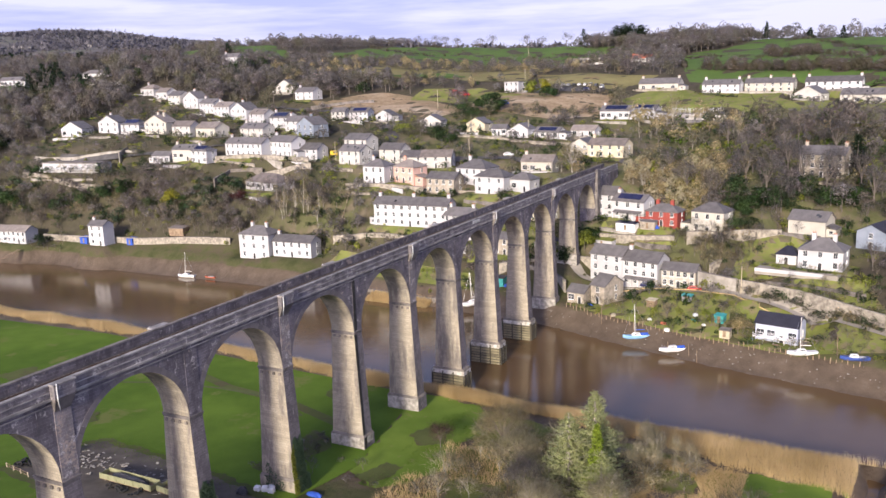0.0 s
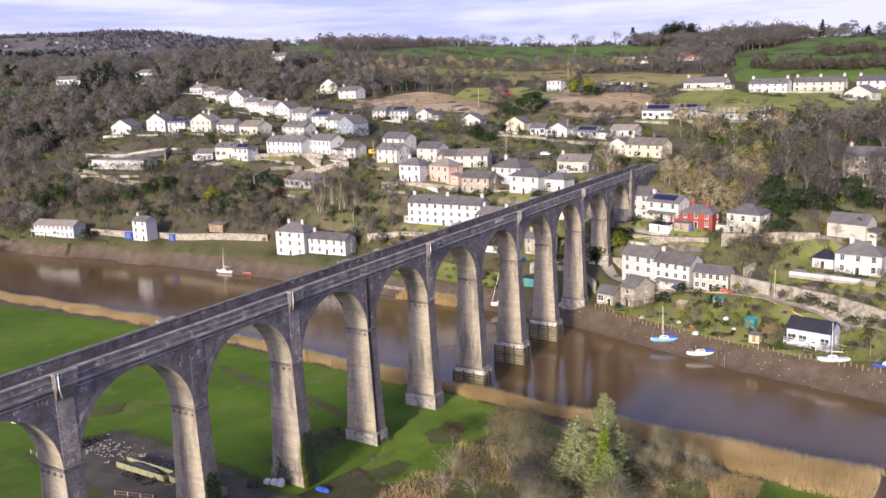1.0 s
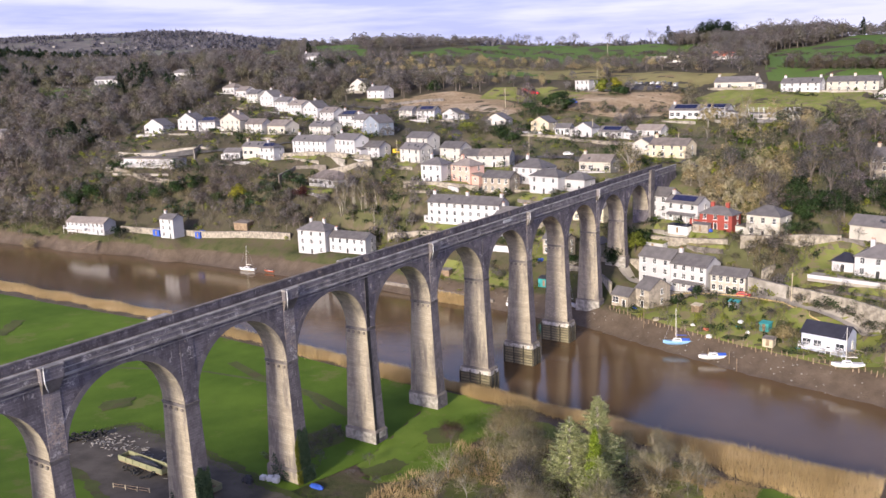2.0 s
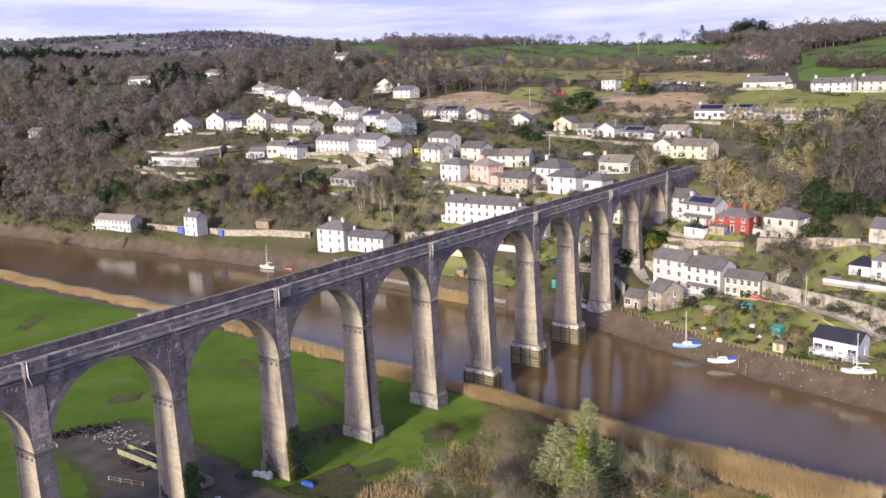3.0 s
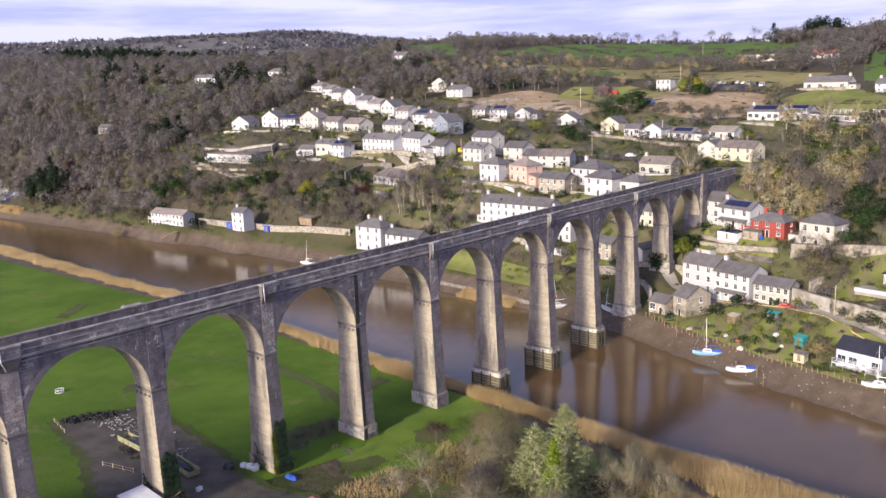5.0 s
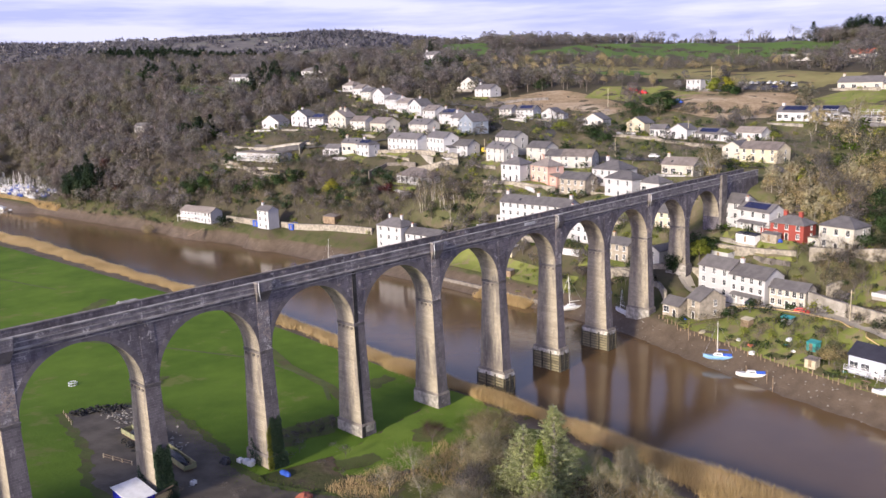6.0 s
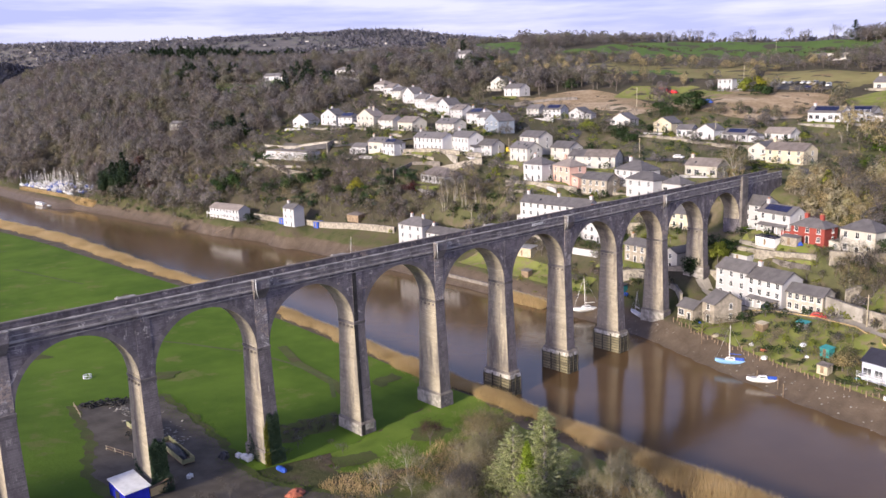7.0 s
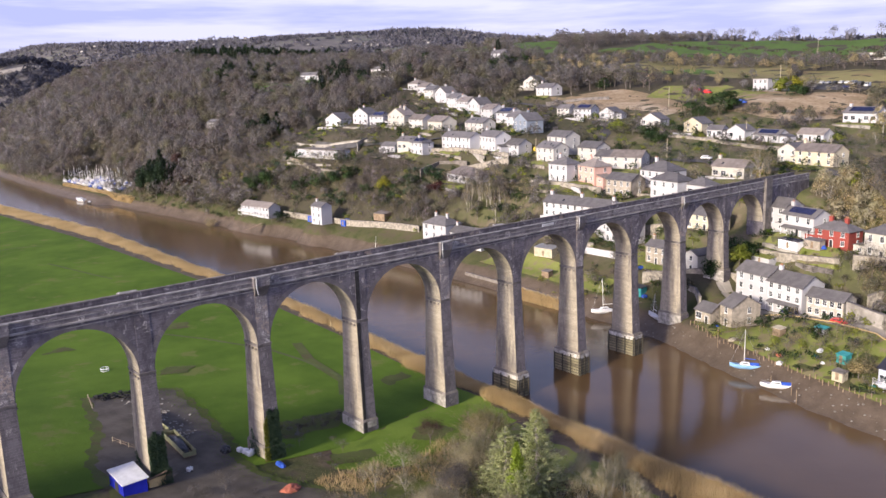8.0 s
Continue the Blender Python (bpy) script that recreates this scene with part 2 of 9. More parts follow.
c = n.ramp(n.noise(0.045, 5, 0.7, stretch=(1.6, 0.6, 1)), (0.34, (0.10, 0.098, 0.042)), (0.45, (0.20, 0.14, 0.078)), (0.56, (0.31, 0.235, 0.15)), (0.70, (0.46, 0.40, 0.30)))
n.color(n.mix(0.35, c, n.ramp(n.noise(0.6, 4), (0.3, (0.12, 0.085, 0.05)), (0.7, (0.36, 0.29, 0.20)))))
n.bump(n.noise(0.8, 4), 0.6, 0.2)
simple("scrap_slab", (0.12, 0.11, 0.095), (0.36, 0.335, 0.29), 0.8, 3.0, 0.9)
simple("boggy_turf", (0.055, 0.072, 0.02), (0.09, 0.108, 0.034), 0.3, 2.0, 0.95)
simple("rubber", (0.015, 0.015, 0.015), (0.035, 0.034, 0.033), 1.0, 6.0, 0.8)
simple("bark", (0.07, 0.06, 0.05), (0.19, 0.165, 0.14), 0.8, 6.0, 0.95, bump=0.6)
simple("pale_bark", (0.24, 0.22, 0.185), (0.42, 0.39, 0.33), 0.8, 6.0, 0.95, bump=0.6)
simple("plastic_white", (0.56, 0.56, 0.55), (0.74, 0.74, 0.73), 0.9, 5.0, 0.6)
simple("clay_pot", (0.30, 0.13, 0.07), (0.42, 0.20, 0.11), 2.0, 6.0, 0.85)


def roof_mat(name, dark, light, rough=0.6):
    n = Nodes(name, rough)
    xyz = n.xyz()
    w = n.t.nodes.new("ShaderNodeTexWave")
    w.wave_type, w.bands_direction = "BANDS", "Z"
    w.inputs["Scale"].default_value, w.inputs["Distortion"].default_value = 1.6, 0.6
    n.link(n.co, w.inputs["Vector"])
    c = n.mix(n.step(n.noise(0.5, 4), 0.3, 0.7), dark, light)
    c = n.mix(n.math("MULTIPLY", n.step(n.noise(2.2, 4), 0.55, 0.75), 0.4), c, tuple(v * 1.6 for v in light))
    c = n.mix(0.45, c, n.mix(n.each(), dark, tuple(v * 1.25 for v in light)))
    n.color(c)
    n.bump(w.outputs["Fac"], 0.5, 0.04)


roof_mat("slate_roof", (0.070, 0.065, 0.066), (0.145, 0.135, 0.132))
roof_mat("black_roof", (0.018, 0.018, 0.026), (0.035, 0.034, 0.046), 0.5)
roof_mat("brown_roof", (0.11, 0.092, 0.082), (0.23, 0.20, 0.175))
roof_mat("solar_panel", (0.008, 0.010, 0.030), (0.02, 0.022, 0.06), 0.2)

n = Nodes("window_glass", 0.12, spec=0.5)
n.color(n.mix(n.each(), (0.015, 0.018, 0.022), (0.07, 0.075, 0.085)))

# muddy tidal water
n = Nodes("river_water", 0.11, spec=0.25)
mud = n.noise(0.018, 4)
n.color(n.mix(n.step(mud, 0.35, 0.65), (0.092, 0.056, 0.026), (0.122, 0.076, 0.036)))
rip = n.math("ADD", n.noise(0.5, 3), n.math("MULTIPLY", n.noise(2.5, 2), 0.3))
n.bump(rip, 0.16, 0.16)

# leaves and twigs
def foliage(name, stops, patch=0.09, rough=0.9, open_=0.36, mesh=3.6):
    """Twigs or leaves: light filters through them, and fine gaps (open_: how many) let the far side show."""
    n = Nodes(name, rough, spec=0.15)
    c = n.ramp(n.noise(patch, 3, 0.6), *stops)
    c = n.mix(n.math("MULTIPLY", n.island(), 0.12), c, tuple(v * 0.6 for v in stops[0][1]))
    n.color(c)
    thin = n.t.nodes.new("ShaderNodeBsdfTranslucent")
    gaps = n.t.nodes.new("ShaderNodeBsdfTransparent")
    both, all_ = n.t.nodes.new("ShaderNodeMixShader"), n.t.nodes.new("ShaderNodeMixShader")
    both.inputs[0].default_value = 0.48
    out = n.t.nodes["Material Output"]
    n.link(c, thin.inputs["Color"])
    n.link(n.b.outputs[0], both.inputs[1])
    n.link(thin.outputs[0], both.inputs[2])
    if open_:
        n.link(n.math("MULTIPLY", n.step(n.noise(mesh, 3, 0.7), 0.36, 0.58), open_ * 1.7), all_.inputs[0])
        n.link(both.outputs[0], all_.inputs[1])
        n.link(gaps.outputs[0], all_.inputs[2])
        n.link(all_.outputs[0], out.inputs["Surface"])
    else:
        n.link(both.outputs[0], out.inputs["Surface"])


foliage("winter_twigs", ((0.35, (0.145, 0.132, 0.124)), (0.5, (0.190, 0.174, 0.162)), (0.65, (0.225, 0.206, 0.19))), 0.035)
foliage("brown_twigs", ((0.35, (0.135, 0.115, 0.100)), (0.6, (0.195, 0.167, 0.146))), 0.05)
foliage("ash_twigs", ((0.35, (0.179, 0.169, 0.163)), (0.6, (0.256, 0.243, 0.233))), 0.05)
foliage("olive_twigs", ((0.35, (0.135, 0.128, 0.086)), (0.6, (0.195, 0.183, 0.124))), 0.05)
foliage("purple_twigs", ((0.35, (0.140, 0.120, 0.116)), (0.6, (0.196, 0.168, 0.162))), 0.05)
# dark bluish base: haze and cloud shade put into the colour
foliage("hazed_wood", ((0.30, (0.040, 0.044, 0.064)), (0.6, (0.066, 0.068, 0.092))), 0.02, open_=0.1)
# tan twigs, brightened to show sun on the railway slope
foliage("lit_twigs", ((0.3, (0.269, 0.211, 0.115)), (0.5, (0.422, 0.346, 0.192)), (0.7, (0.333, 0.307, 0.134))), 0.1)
# violet-grey twigs, distance haze painted into the base
foliage("hazed_twigs", ((0.3, (0.120, 0.118, 0.140)), (0.5, (0.170, 0.164, 0.186)), (0.7, (0.230, 0.216, 0.222))), 0.012, open_=0.05)
foliage("hedge_twigs", ((0.3, (0.077, 0.083, 0.051)), (0.6, (0.154, 0.128, 0.090))), 0.05, open_=0.12)
foliage("grey_twigs", ((0.3, (0.307, 0.262, 0.166)), (0.5, (0.461, 0.410, 0.269)), (0.7, (0.384, 0.365, 0.192))), 0.3, open_=0.2)
foliage("red_twigs", ((0.3, (0.10, 0.058, 0.05)), (0.7, (0.155, 0.095, 0.08))), 0.3, open_=0.2)
foliage("evergreen", ((0.3, (0.028, 0.054, 0.023)), (0.6, (0.064, 0.109, 0.038)), (0.8, (0.096, 0.141, 0.045))), 0.15, open_=0.12)
foliage("dark_conifer", ((0.3, (0.018, 0.033, 0.020)), (0.7, (0.045, 0.070, 0.038))), 0.15, open_=0.12)
foliage("lit_leaves", ((0.3, (0.166, 0.218, 0.038)), (0.6, (0.333, 0.358, 0.064)), (0.8, (0.435, 0.422, 0.077))), 0.3, open_=0.12)
foliage("silver_conifer", ((0.3, (0.320, 0.371, 0.154)), (0.5, (0.474, 0.512, 0.243)), (0.75, (0.614, 0.621, 0.333))), 0.5, open_=0.12)
foliage("yellow_conifer", ((0.3, (0.256, 0.358, 0.045)), (0.7, (0.410, 0.512, 0.077))), 0.5, open_=0.12)
foliage("yellow_leaves", ((0.3, (0.26, 0.26, 0.03)), (0.7, (0.42, 0.40, 0.05))), 0.3, open_=0.12)
foliage("dark_red_leaves", ((0.3, (0.07, 0.018, 0.022)), (0.7, (0.12, 0.035, 0.04))), 0.3, open_=0.12)
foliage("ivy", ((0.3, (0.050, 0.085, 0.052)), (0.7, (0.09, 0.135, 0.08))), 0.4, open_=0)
# brighter copy of the ivy, with sunlight painted into its leaves
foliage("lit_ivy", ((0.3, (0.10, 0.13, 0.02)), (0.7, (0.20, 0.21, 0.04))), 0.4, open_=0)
foliage("reed", ((0.3, (0.46, 0.345, 0.17)), (0.5, (0.58, 0.445, 0.235)), (0.7, (0.68, 0.54, 0.31))), 0.08, open_=0)
foliage("grass_tuft", ((0.3, (0.06, 0.11, 0.012)), (0.6, (0.10, 0.16, 0.02)), (0.8, (0.20, 0.20, 0.05))), 0.25, open_=0)

# turf: short grass with worn and mossy spots
def turf(name, a, b, worn, patch=0.02, worn_at=0.66):
    n = Nodes(name, 0.95, spec=0.1)
    c = n.mix(n.step(n.noise(patch, 4), 0.35, 0.65), a, b)
    c = n.mix(0.4, c, n.mix(n.noise(0.22, 5), tuple(v * 0.65 for v in a), tuple(v * 1.25 for v in b)))
    c = n.mix(n.math("MULTIPLY", n.step(n.noise(patch * 2.7, 5, 0.65), worn_at, worn_at + 0.1), 0.8), c, worn)
    n.color(c)
    n.bump(n.noise(1.4, 4), 0.35, 0.2)


turf("meadow", (0.058, 0.108, 0.012), (0.105, 0.170, 0.021), (0.14, 0.15, 0.045), 0.035, 0.57)
turf("river_turf", (0.085, 0.145, 0.018), (0.15, 0.215, 0.035), (0.17, 0.165, 0.06), 0.06, 0.58)
turf("pasture", (0.066, 0.115, 0.028), (0.095, 0.15, 0.038), (0.12, 0.13, 0.055))
turf("garden_grass", (0.11, 0.135, 0.03), (0.20, 0.215, 0.065), (0.18, 0.145, 0.09), 0.10, 0.50)
turf("trodden_turf", (0.066, 0.078, 0.028), (0.098, 0.115, 0.038), (0.09, 0.078, 0.042), 0.12, 0.52)
turf("rough_grass", (0.14, 0.13, 0.055), (0.23, 0.205, 0.09), (0.20, 0.145, 0.08), 0.03, 0.55)

# the land: tidal mud low down, scrubby soil above
n = Nodes("land", 0.95, spec=0.15)
z = n.xyz()[2]
soil = n.ramp(n.noise(0.05, 5, 0.65), (0.3, (0.042, 0.036, 0.029)), (0.45, (0.068, 0.056, 0.042)), (0.56, (0.060, 0.056, 0.034)), (0.70, (0.085, 0.066, 0.050)))
soil = n.mix(0.4, soil, n.ramp(n.noise(0.5, 4), (0.3, (0.035, 0.032, 0.022)), (0.7, (0.10, 0.086, 0.056))))
bank = n.ramp(n.noise(0.12, 5, 0.65), (0.35, (0.048, 0.056, 0.020)), (0.5, (0.075, 0.076, 0.032)), (0.60, (0.085, 0.070, 0.045)), (0.75, (0.056, 0.046, 0.034)))
mudc = n.ramp(n.noise(0.22, 5, 0.65), (0.3, (0.072, 0.054, 0.038)), (0.6, (0.112, 0.086, 0.062)), (0.8, (0.16, 0.13, 0.10)))
zz = n.math("ADD", z, n.math("MULTIPLY", n.math("SUBTRACT", n.noise(0.15, 4), 0.5), 1.8))
px, py = n.xyz()[0], n.xyz()[1]
plots = n.math("MULTIPLY", n.math("MULTIPLY", n.step(px, 188, 204), n.math("SUBTRACT", 1.0, n.step(px, 330, 352))), n.math("MULTIPLY", n.step(py, -104, -86), n.math("SUBTRACT", 1.0, n.step(py, 292, 330))))
tilled = n.ramp(n.noise(0.11, 5, 0.7), (0.32, (0.068, 0.076, 0.030)), (0.48, (0.105, 0.110, 0.045)), (0.58, (0.135, 0.112, 0.072)), (0.74, (0.20, 0.17, 0.115)))
upper = n.math("SUBTRACT", 0.9, n.math("MULTIPLY", n.step(py, 100, 150), 0.62))
c = n.mix(n.math("MULTIPLY", plots, upper), soil, tilled)
c = n.mix(n.step(zz, 6.0, 10.0), bank, c)
c = n.mix(n.step(zz, 1.9, 2.6), mudc, c)
n.color(c)
n.bump(n.noise(0.9, 5), 0.7, 0.3)
wetness = n.t.nodes.new("ShaderNodeMapRange")
wetness.inputs["From Min"].default_value, wetness.inputs["From Max"].default_value = 0.3, 2.0
wetness.inputs["To Min"].default_value, wetness.inputs["To Max"].default_value = 0.45, 0.95
n.link(zz, wetness.inputs["Value"])
n.link(wetness.outputs["Result"], n.b.inputs["Roughness"])

# far hills: mixed wood and field, greyed for haze in the base colour
n = Nodes("far_land", 0.95, spec=0.1)
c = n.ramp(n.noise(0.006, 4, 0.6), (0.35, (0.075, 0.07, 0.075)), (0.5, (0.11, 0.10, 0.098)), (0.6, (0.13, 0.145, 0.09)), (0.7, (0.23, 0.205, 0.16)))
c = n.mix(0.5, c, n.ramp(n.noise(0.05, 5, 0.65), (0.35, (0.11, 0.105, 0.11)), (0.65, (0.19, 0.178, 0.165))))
n.color(c)


def mat(name):
    return MATS[name]

# ---- mesh tools ----
RNG = np.random.default_rng(7)


def mesh_of(name, bm, material):
    me = bpy.data.meshes.new(name)
    bm.normal_update()
    bm.to_mesh(me)
    bm.free()
    for m in material if isinstance(material, (list, tuple)) else (material,):
        me.materials.append(mat(m))
    return me


def part(name, bm, material, parent, label=""):
    """Links a bmesh as one mesh object under a thing or a part."""
    ob = new(name, bm if isinstance(bm, bpy.types.Mesh) else mesh_of(name, bm, material))
    ob.parent = parent
    return tagged(ob, label)


def thing(name, m, label, category, group="", kind=""):
    ob = new(name)
    ob.matrix_world = m
    return tagged(ob, label, category, group, kind)


def solid(name, bm, material, label, category="", group="", kind="", m=None):
    """A top-level thing that is one mesh."""
    ob = new(name, bm if isinstance(bm, bpy.types.Mesh) else mesh_of(name, bm, material))
    if m is not None:
        ob.matrix_world = m
    return tagged(ob, label, category, group, kind)


def box(bm, x0, x1, y0, y1, z0, z1, bevel=0.0):
    v = [bm.verts.new((x, y, z)) for x in (x0, x1) for y in (y0, y1) for z in (z0, z1)]
    fs = [bm.faces.new([v[i] for i in q]) for q in ((0, 1, 3, 2), (4, 6, 7, 5), (0, 4, 5, 1), (2, 3, 7, 6), (0, 2, 6, 4), (1, 5, 7, 3))]
    if bevel:
        es = {e for f in fs for e in f.edges}
        bmesh.ops.bevel(bm, geom=list(es), offset=bevel, segments=1, affect="EDGES", profile=0.5)
    return bm


def boxed(*a, bevel=0.0):
    return box(bmesh.new(), *a, bevel=bevel)


def prism(bm, pts, z0, z1, top=None):
    """A vertical prism over a plan outline (anticlockwise); top: another outline for the upper end."""
    top = top or pts
    a = [bm.verts.new((x, y, z0)) for x, y in pts]
    b = [bm.verts.new((x, y, z1)) for x, y in top]
    k = len(pts)
    for i in range(k):
        bm.faces.new((a[i], a[(i + 1) % k], b[(i + 1) % k], b[i]))
    bm.faces.new(b)
    bm.faces.new(a[::-1])
    return bm


def tube(bm, p, q, r0, r1=None, sides=6):
    p, q = Vector(p), Vector(q)
    r1 = r0 if r1 is None else r1
    d = (q - p).normalized()
    u = d.orthogonal().normalized()
    w = d.cross(u)
    ring = lambda c, r: [bm.verts.new(c + r * (math.cos(2 * math.pi * k / sides) * u + math.sin(2 * math.pi * k / sides) * w)) for k in range(sides)]
    a, b = ring(p, r0), ring(q, r1)
    for k in range(sides):
        bm.faces.new((a[k], a[(k + 1) % sides], b[(k + 1) % sides], b[k]))
    bm.faces.new(a[::-1])
    bm.faces.new(b)
    return bm


def tri_mesh(name, verts, tris, materials, index=None, normals=None):
    """A mesh from numpy arrays of triangles; normals: the way each corner of a crown faces (zero: as built)."""
    me = bpy.data.meshes.new(name)
    verts, tris = np.asarray(verts, np.float32), np.asarray(tris, np.int32)
    me.vertices.add(len(verts))
    me.vertices.foreach_set("co", verts.ravel())
    me.loops.add(tris.size)
    me.loops.foreach_set("vertex_index", tris.ravel())
    me.polygons.add(len(tris))
    me.polygons.foreach_set("loop_start", np.arange(0, tris.size, 3, dtype=np.int32))
    for m in materials:
        me.materials.append(mat(m))
    if index is not None:
        me.polygons.foreach_set("material_index", np.asarray(index, np.int32))
    me.update(calc_edges=True)
    me.validate()
    if normals is not None:
        me.polygons.foreach_set("use_smooth", np.ones(len(tris), bool))
        me.normals_split_custom_set_from_vertices(np.asarray(normals, np.float32).tolist())
    return me

# ---- plan of the houses, placed first so that the land is levelled under them ----
PLOTS = []
PADS = [dict(x=161, y=491, z=3.0, length=112, depth=30, turn=0, fall=16.0)]   # levelled boatyard


def plot(x, y, z, length, depth, eave, turn=0.0, **more):
    """A house: middle of its front, ground level, front length, depth, eaves height, turn of its front from facing -x."""
    PLOTS.append(dict(x=x, y=y, z=z, length=length, depth=depth, eave=eave, turn=turn, **more))


W, C, G, S = "white_render", "cream_render", "grey_render", "house_stone"
# quay and lower slopes
plot(188.6, -11.2, 6.2, 11.0, 8, 8.3, -12.6, wall=W, roof="gable", cols=3, rows=3, side=0, chimneys=0, label="white three-storey end house of a quayside terrace")
plot(186.0, -22.3, 6.1, 11.5, 8.5, 7.6, -12.6, wall=W, roof="gable", cols=4, rows=3, side=1, chimneys=1, porch=True, label="white quayside house with a long glazed porch")
plot(184.4, -34.2, 6.9, 10.0, 6, 5.2, -5, wall="tan_stone", roof="gable", cols=5, rows=2, side=1, chimneys=0, label="cream stone cottage beside the quay terrace")
plot(216.0, -2.6, 20.6, 6.6, 8, 8.6, -12, wall=W, roof="gable", cols=2, rows=3, side=1, chimneys=0, label="narrow white three-storey house beside the viaduct")
plot(212.3, -11.4, 21.9, 12.0, 7, 5.9, -16, wall=W, roof="gable", solar=1, cols=3, rows=2, side=1, chimneys=1, porch=True, label="white house with black solar panels on its roof")
plot(208.6, -23.4, 20.6, 10.6, 6.5, 4.9, -9, wall="red_render", roof="hip", cols=3, rows=2, side=1, chimneys=2, label="bright red rendered villa with a grey hipped roof")
plot(206.2, -38.2, 19.5, 10.4, 8, 6.9, -12, wall=C, roof="hip", cols=3, rows=2, side=1, chimneys=0, label="cream hipped house raised over a garage floor")
plot(186.2, -72.0, 14.7, 11.6, 9, 5.6, -8, wall=W, roof="hip", cols=3, rows=2, side=1, chimneys=2, label="square white villa with a steep slate hipped roof")
plot(190.0, -63.0, 14.9, 5.5, 6, 3.0, -8, wall=W, roof="hip", cols=1, rows=1, side=0, chimneys=0, roofmat="black_roof", label="low white wing with a dark roof beside the villa")
plot(210.0, -66.5, 19.8, 11.0, 8, 4.6, -16, wall=C, roof="gable", cols=0, rows=1, side=1, chimneys=0, label="plain cream outbuilding with a dark roof")
plot(157.2, -64.4, 1.9, 10.4, 7, 4.6, -11, wall="blue_render", roof="gable", cols=4, rows=1, side=1, chimneys=0, balcony=True, roofmat="black_roof", label="pale blue boathouse with a balcony over the shore")
plot(172.8, -13.3, 3.0, 5.0, 9, 5.6, -22, wall=S, roof="gable", cols=1, rows=2, side=1, chimneys=0, label="small stone store by the shore")
plot(171.9, -6.8, 2.9, 5.6, 6, 3.3, -12, wall=S, roof="gable", cols=2, rows=1, side=0, chimneys=0, label="ruined stone shed by the shore")
plot(178.0, 202.4, 6.1, 8.0, 6, 8.4, 4, wall=W, roof="gable", cols=2, rows=3, side=0, chimneys=1, label="tall white cottage standing alone by the river")
plot(174.0, 262.0, 5.0, 14.0, 7, 4.8, 6, wall=W, roof="gable", roofmat="brown_roof", cols=5, rows=2, side=1, chimneys=0, balcony=True, label="white riverside boathouse with brown roof")
plot(174.5, 248.5, 4.8, 11.0, 7, 5.4, 6, wall=W, roof="gable", roofmat="brown_roof", cols=4, rows=2, side=0, chimneys=0, label="white riverside house with a wide balcony")
plot(186.0, 126.0, 4.2, 13.6, 9, 9.4, 3, wall=W, roof="hip", cols=3, rows=3, side=1, chimneys=2, label="white three-storey georgian villa on the shore")
plot(188.5, 110.0, 5.4, 17.0, 7, 5.8, 3, wall=W, roof="gable", cols=5, rows=2, side=1, chimneys=1, label="long low white wing of the shore villa")
plot(203.0, 66.5, 16.8, 30.0, 8, 8.0, 2, wall=W, roof="gable", cols=9, rows=3, side=1, chimneys=3, label="long white three-storey terrace above the shore")
# slope behind the shore
plot(225.0, 95.0, 29.2, 10.2, 8, 6.8, -3, wall=W, roof="hip", cols=3, rows=2, side=1, chimneys=1, label="white hipped house beside the pink one")
plot(228.4, 83.2, 29.2, 11.0, 8, 6.4, -15, wall="pink_render", roof="hip", cols=3, rows=2, side=1, chimneys=1, label="pink rendered house with brown hipped roof", roofmat="brown_roof")
plot(226.0, 65.6, 25.6, 12.4, 7.5, 6.0, -4, wall=S, roof="gable", cols=4, rows=2, side=1, chimneys=0, label="old grey stone house with slate roof")
plot(235.6, 57.0, 28.4, 13.6, 10, 6.4, -8, wall=W, roof="hip", cols=4, rows=2, side=1, chimneys=1, label="wide white hipped house in the village")
plot(224.0, 44.0, 26.6, 13.0, 8, 6.6, -10, wall=W, roof="hip", cols=3, rows=2, side=1, chimneys=0, label="white chapel-like house with side wing")
plot(226.5, 33.0, 27.6, 9.0, 7, 4.6, -10, wall=W, roof="hip", cols=2, rows=1, side=1, chimneys=0, label="low white house with slate hipped roof")
plot(249.6, 35.0, 31.6, 13.0, 8, 4.6, 0, wall=C, roof="gable", cols=4, rows=1, side=1, chimneys=1, label="cream house with long brown roof", roofmat="brown_roof")
plot(216.5, 145.5, 25.8, 19.5, 10, 3.6, -10, wall=W, roof="hip", roofmat="brown_roof", cols=6, rows=1, side=1, chimneys=0, label="wide bungalow with brown hipped roof")
plot(238.6, 172.5, 37.4, 22.6, 8, 5.9, -5, wall=W, roof="gable", cols=7, rows=2, side=0, chimneys=1, label="long white terrace on the hillside")
plot(241.6, 153.8, 37.0, 16.0, 8, 7.0, -15, wall=W, roof="gable", cols=5, rows=2, side=1, chimneys=1, label="white terraced house with slate roof")
plot(243.6, 140.6, 35.4, 11.0, 8, 5.2, -3, wall=W, roof="gable", cols=3, rows=2, side=1, chimneys=0, label="white end house with grey slate roof")
plot(240.5, 116.5, 34.6, 12.0, 8, 5.8, -10, wall=G, roof="gable", cols=3, rows=2, side=2, chimneys=0, label="grey pebbledash house with slate roof")
plot(252.5, 121.0, 38.4, 13.0, 8, 5.8, -10, wall=G, roof="gable", cols=3, rows=2, side=1, chimneys=0, label="grey house with a wide gable")
plot(253.0, 104.0, 34.8, 11.2, 8, 5.2, -7, wall=G, roof="gable", cols=2, rows=2, side=2, chimneys=0, label="grey rendered house with slate roof")
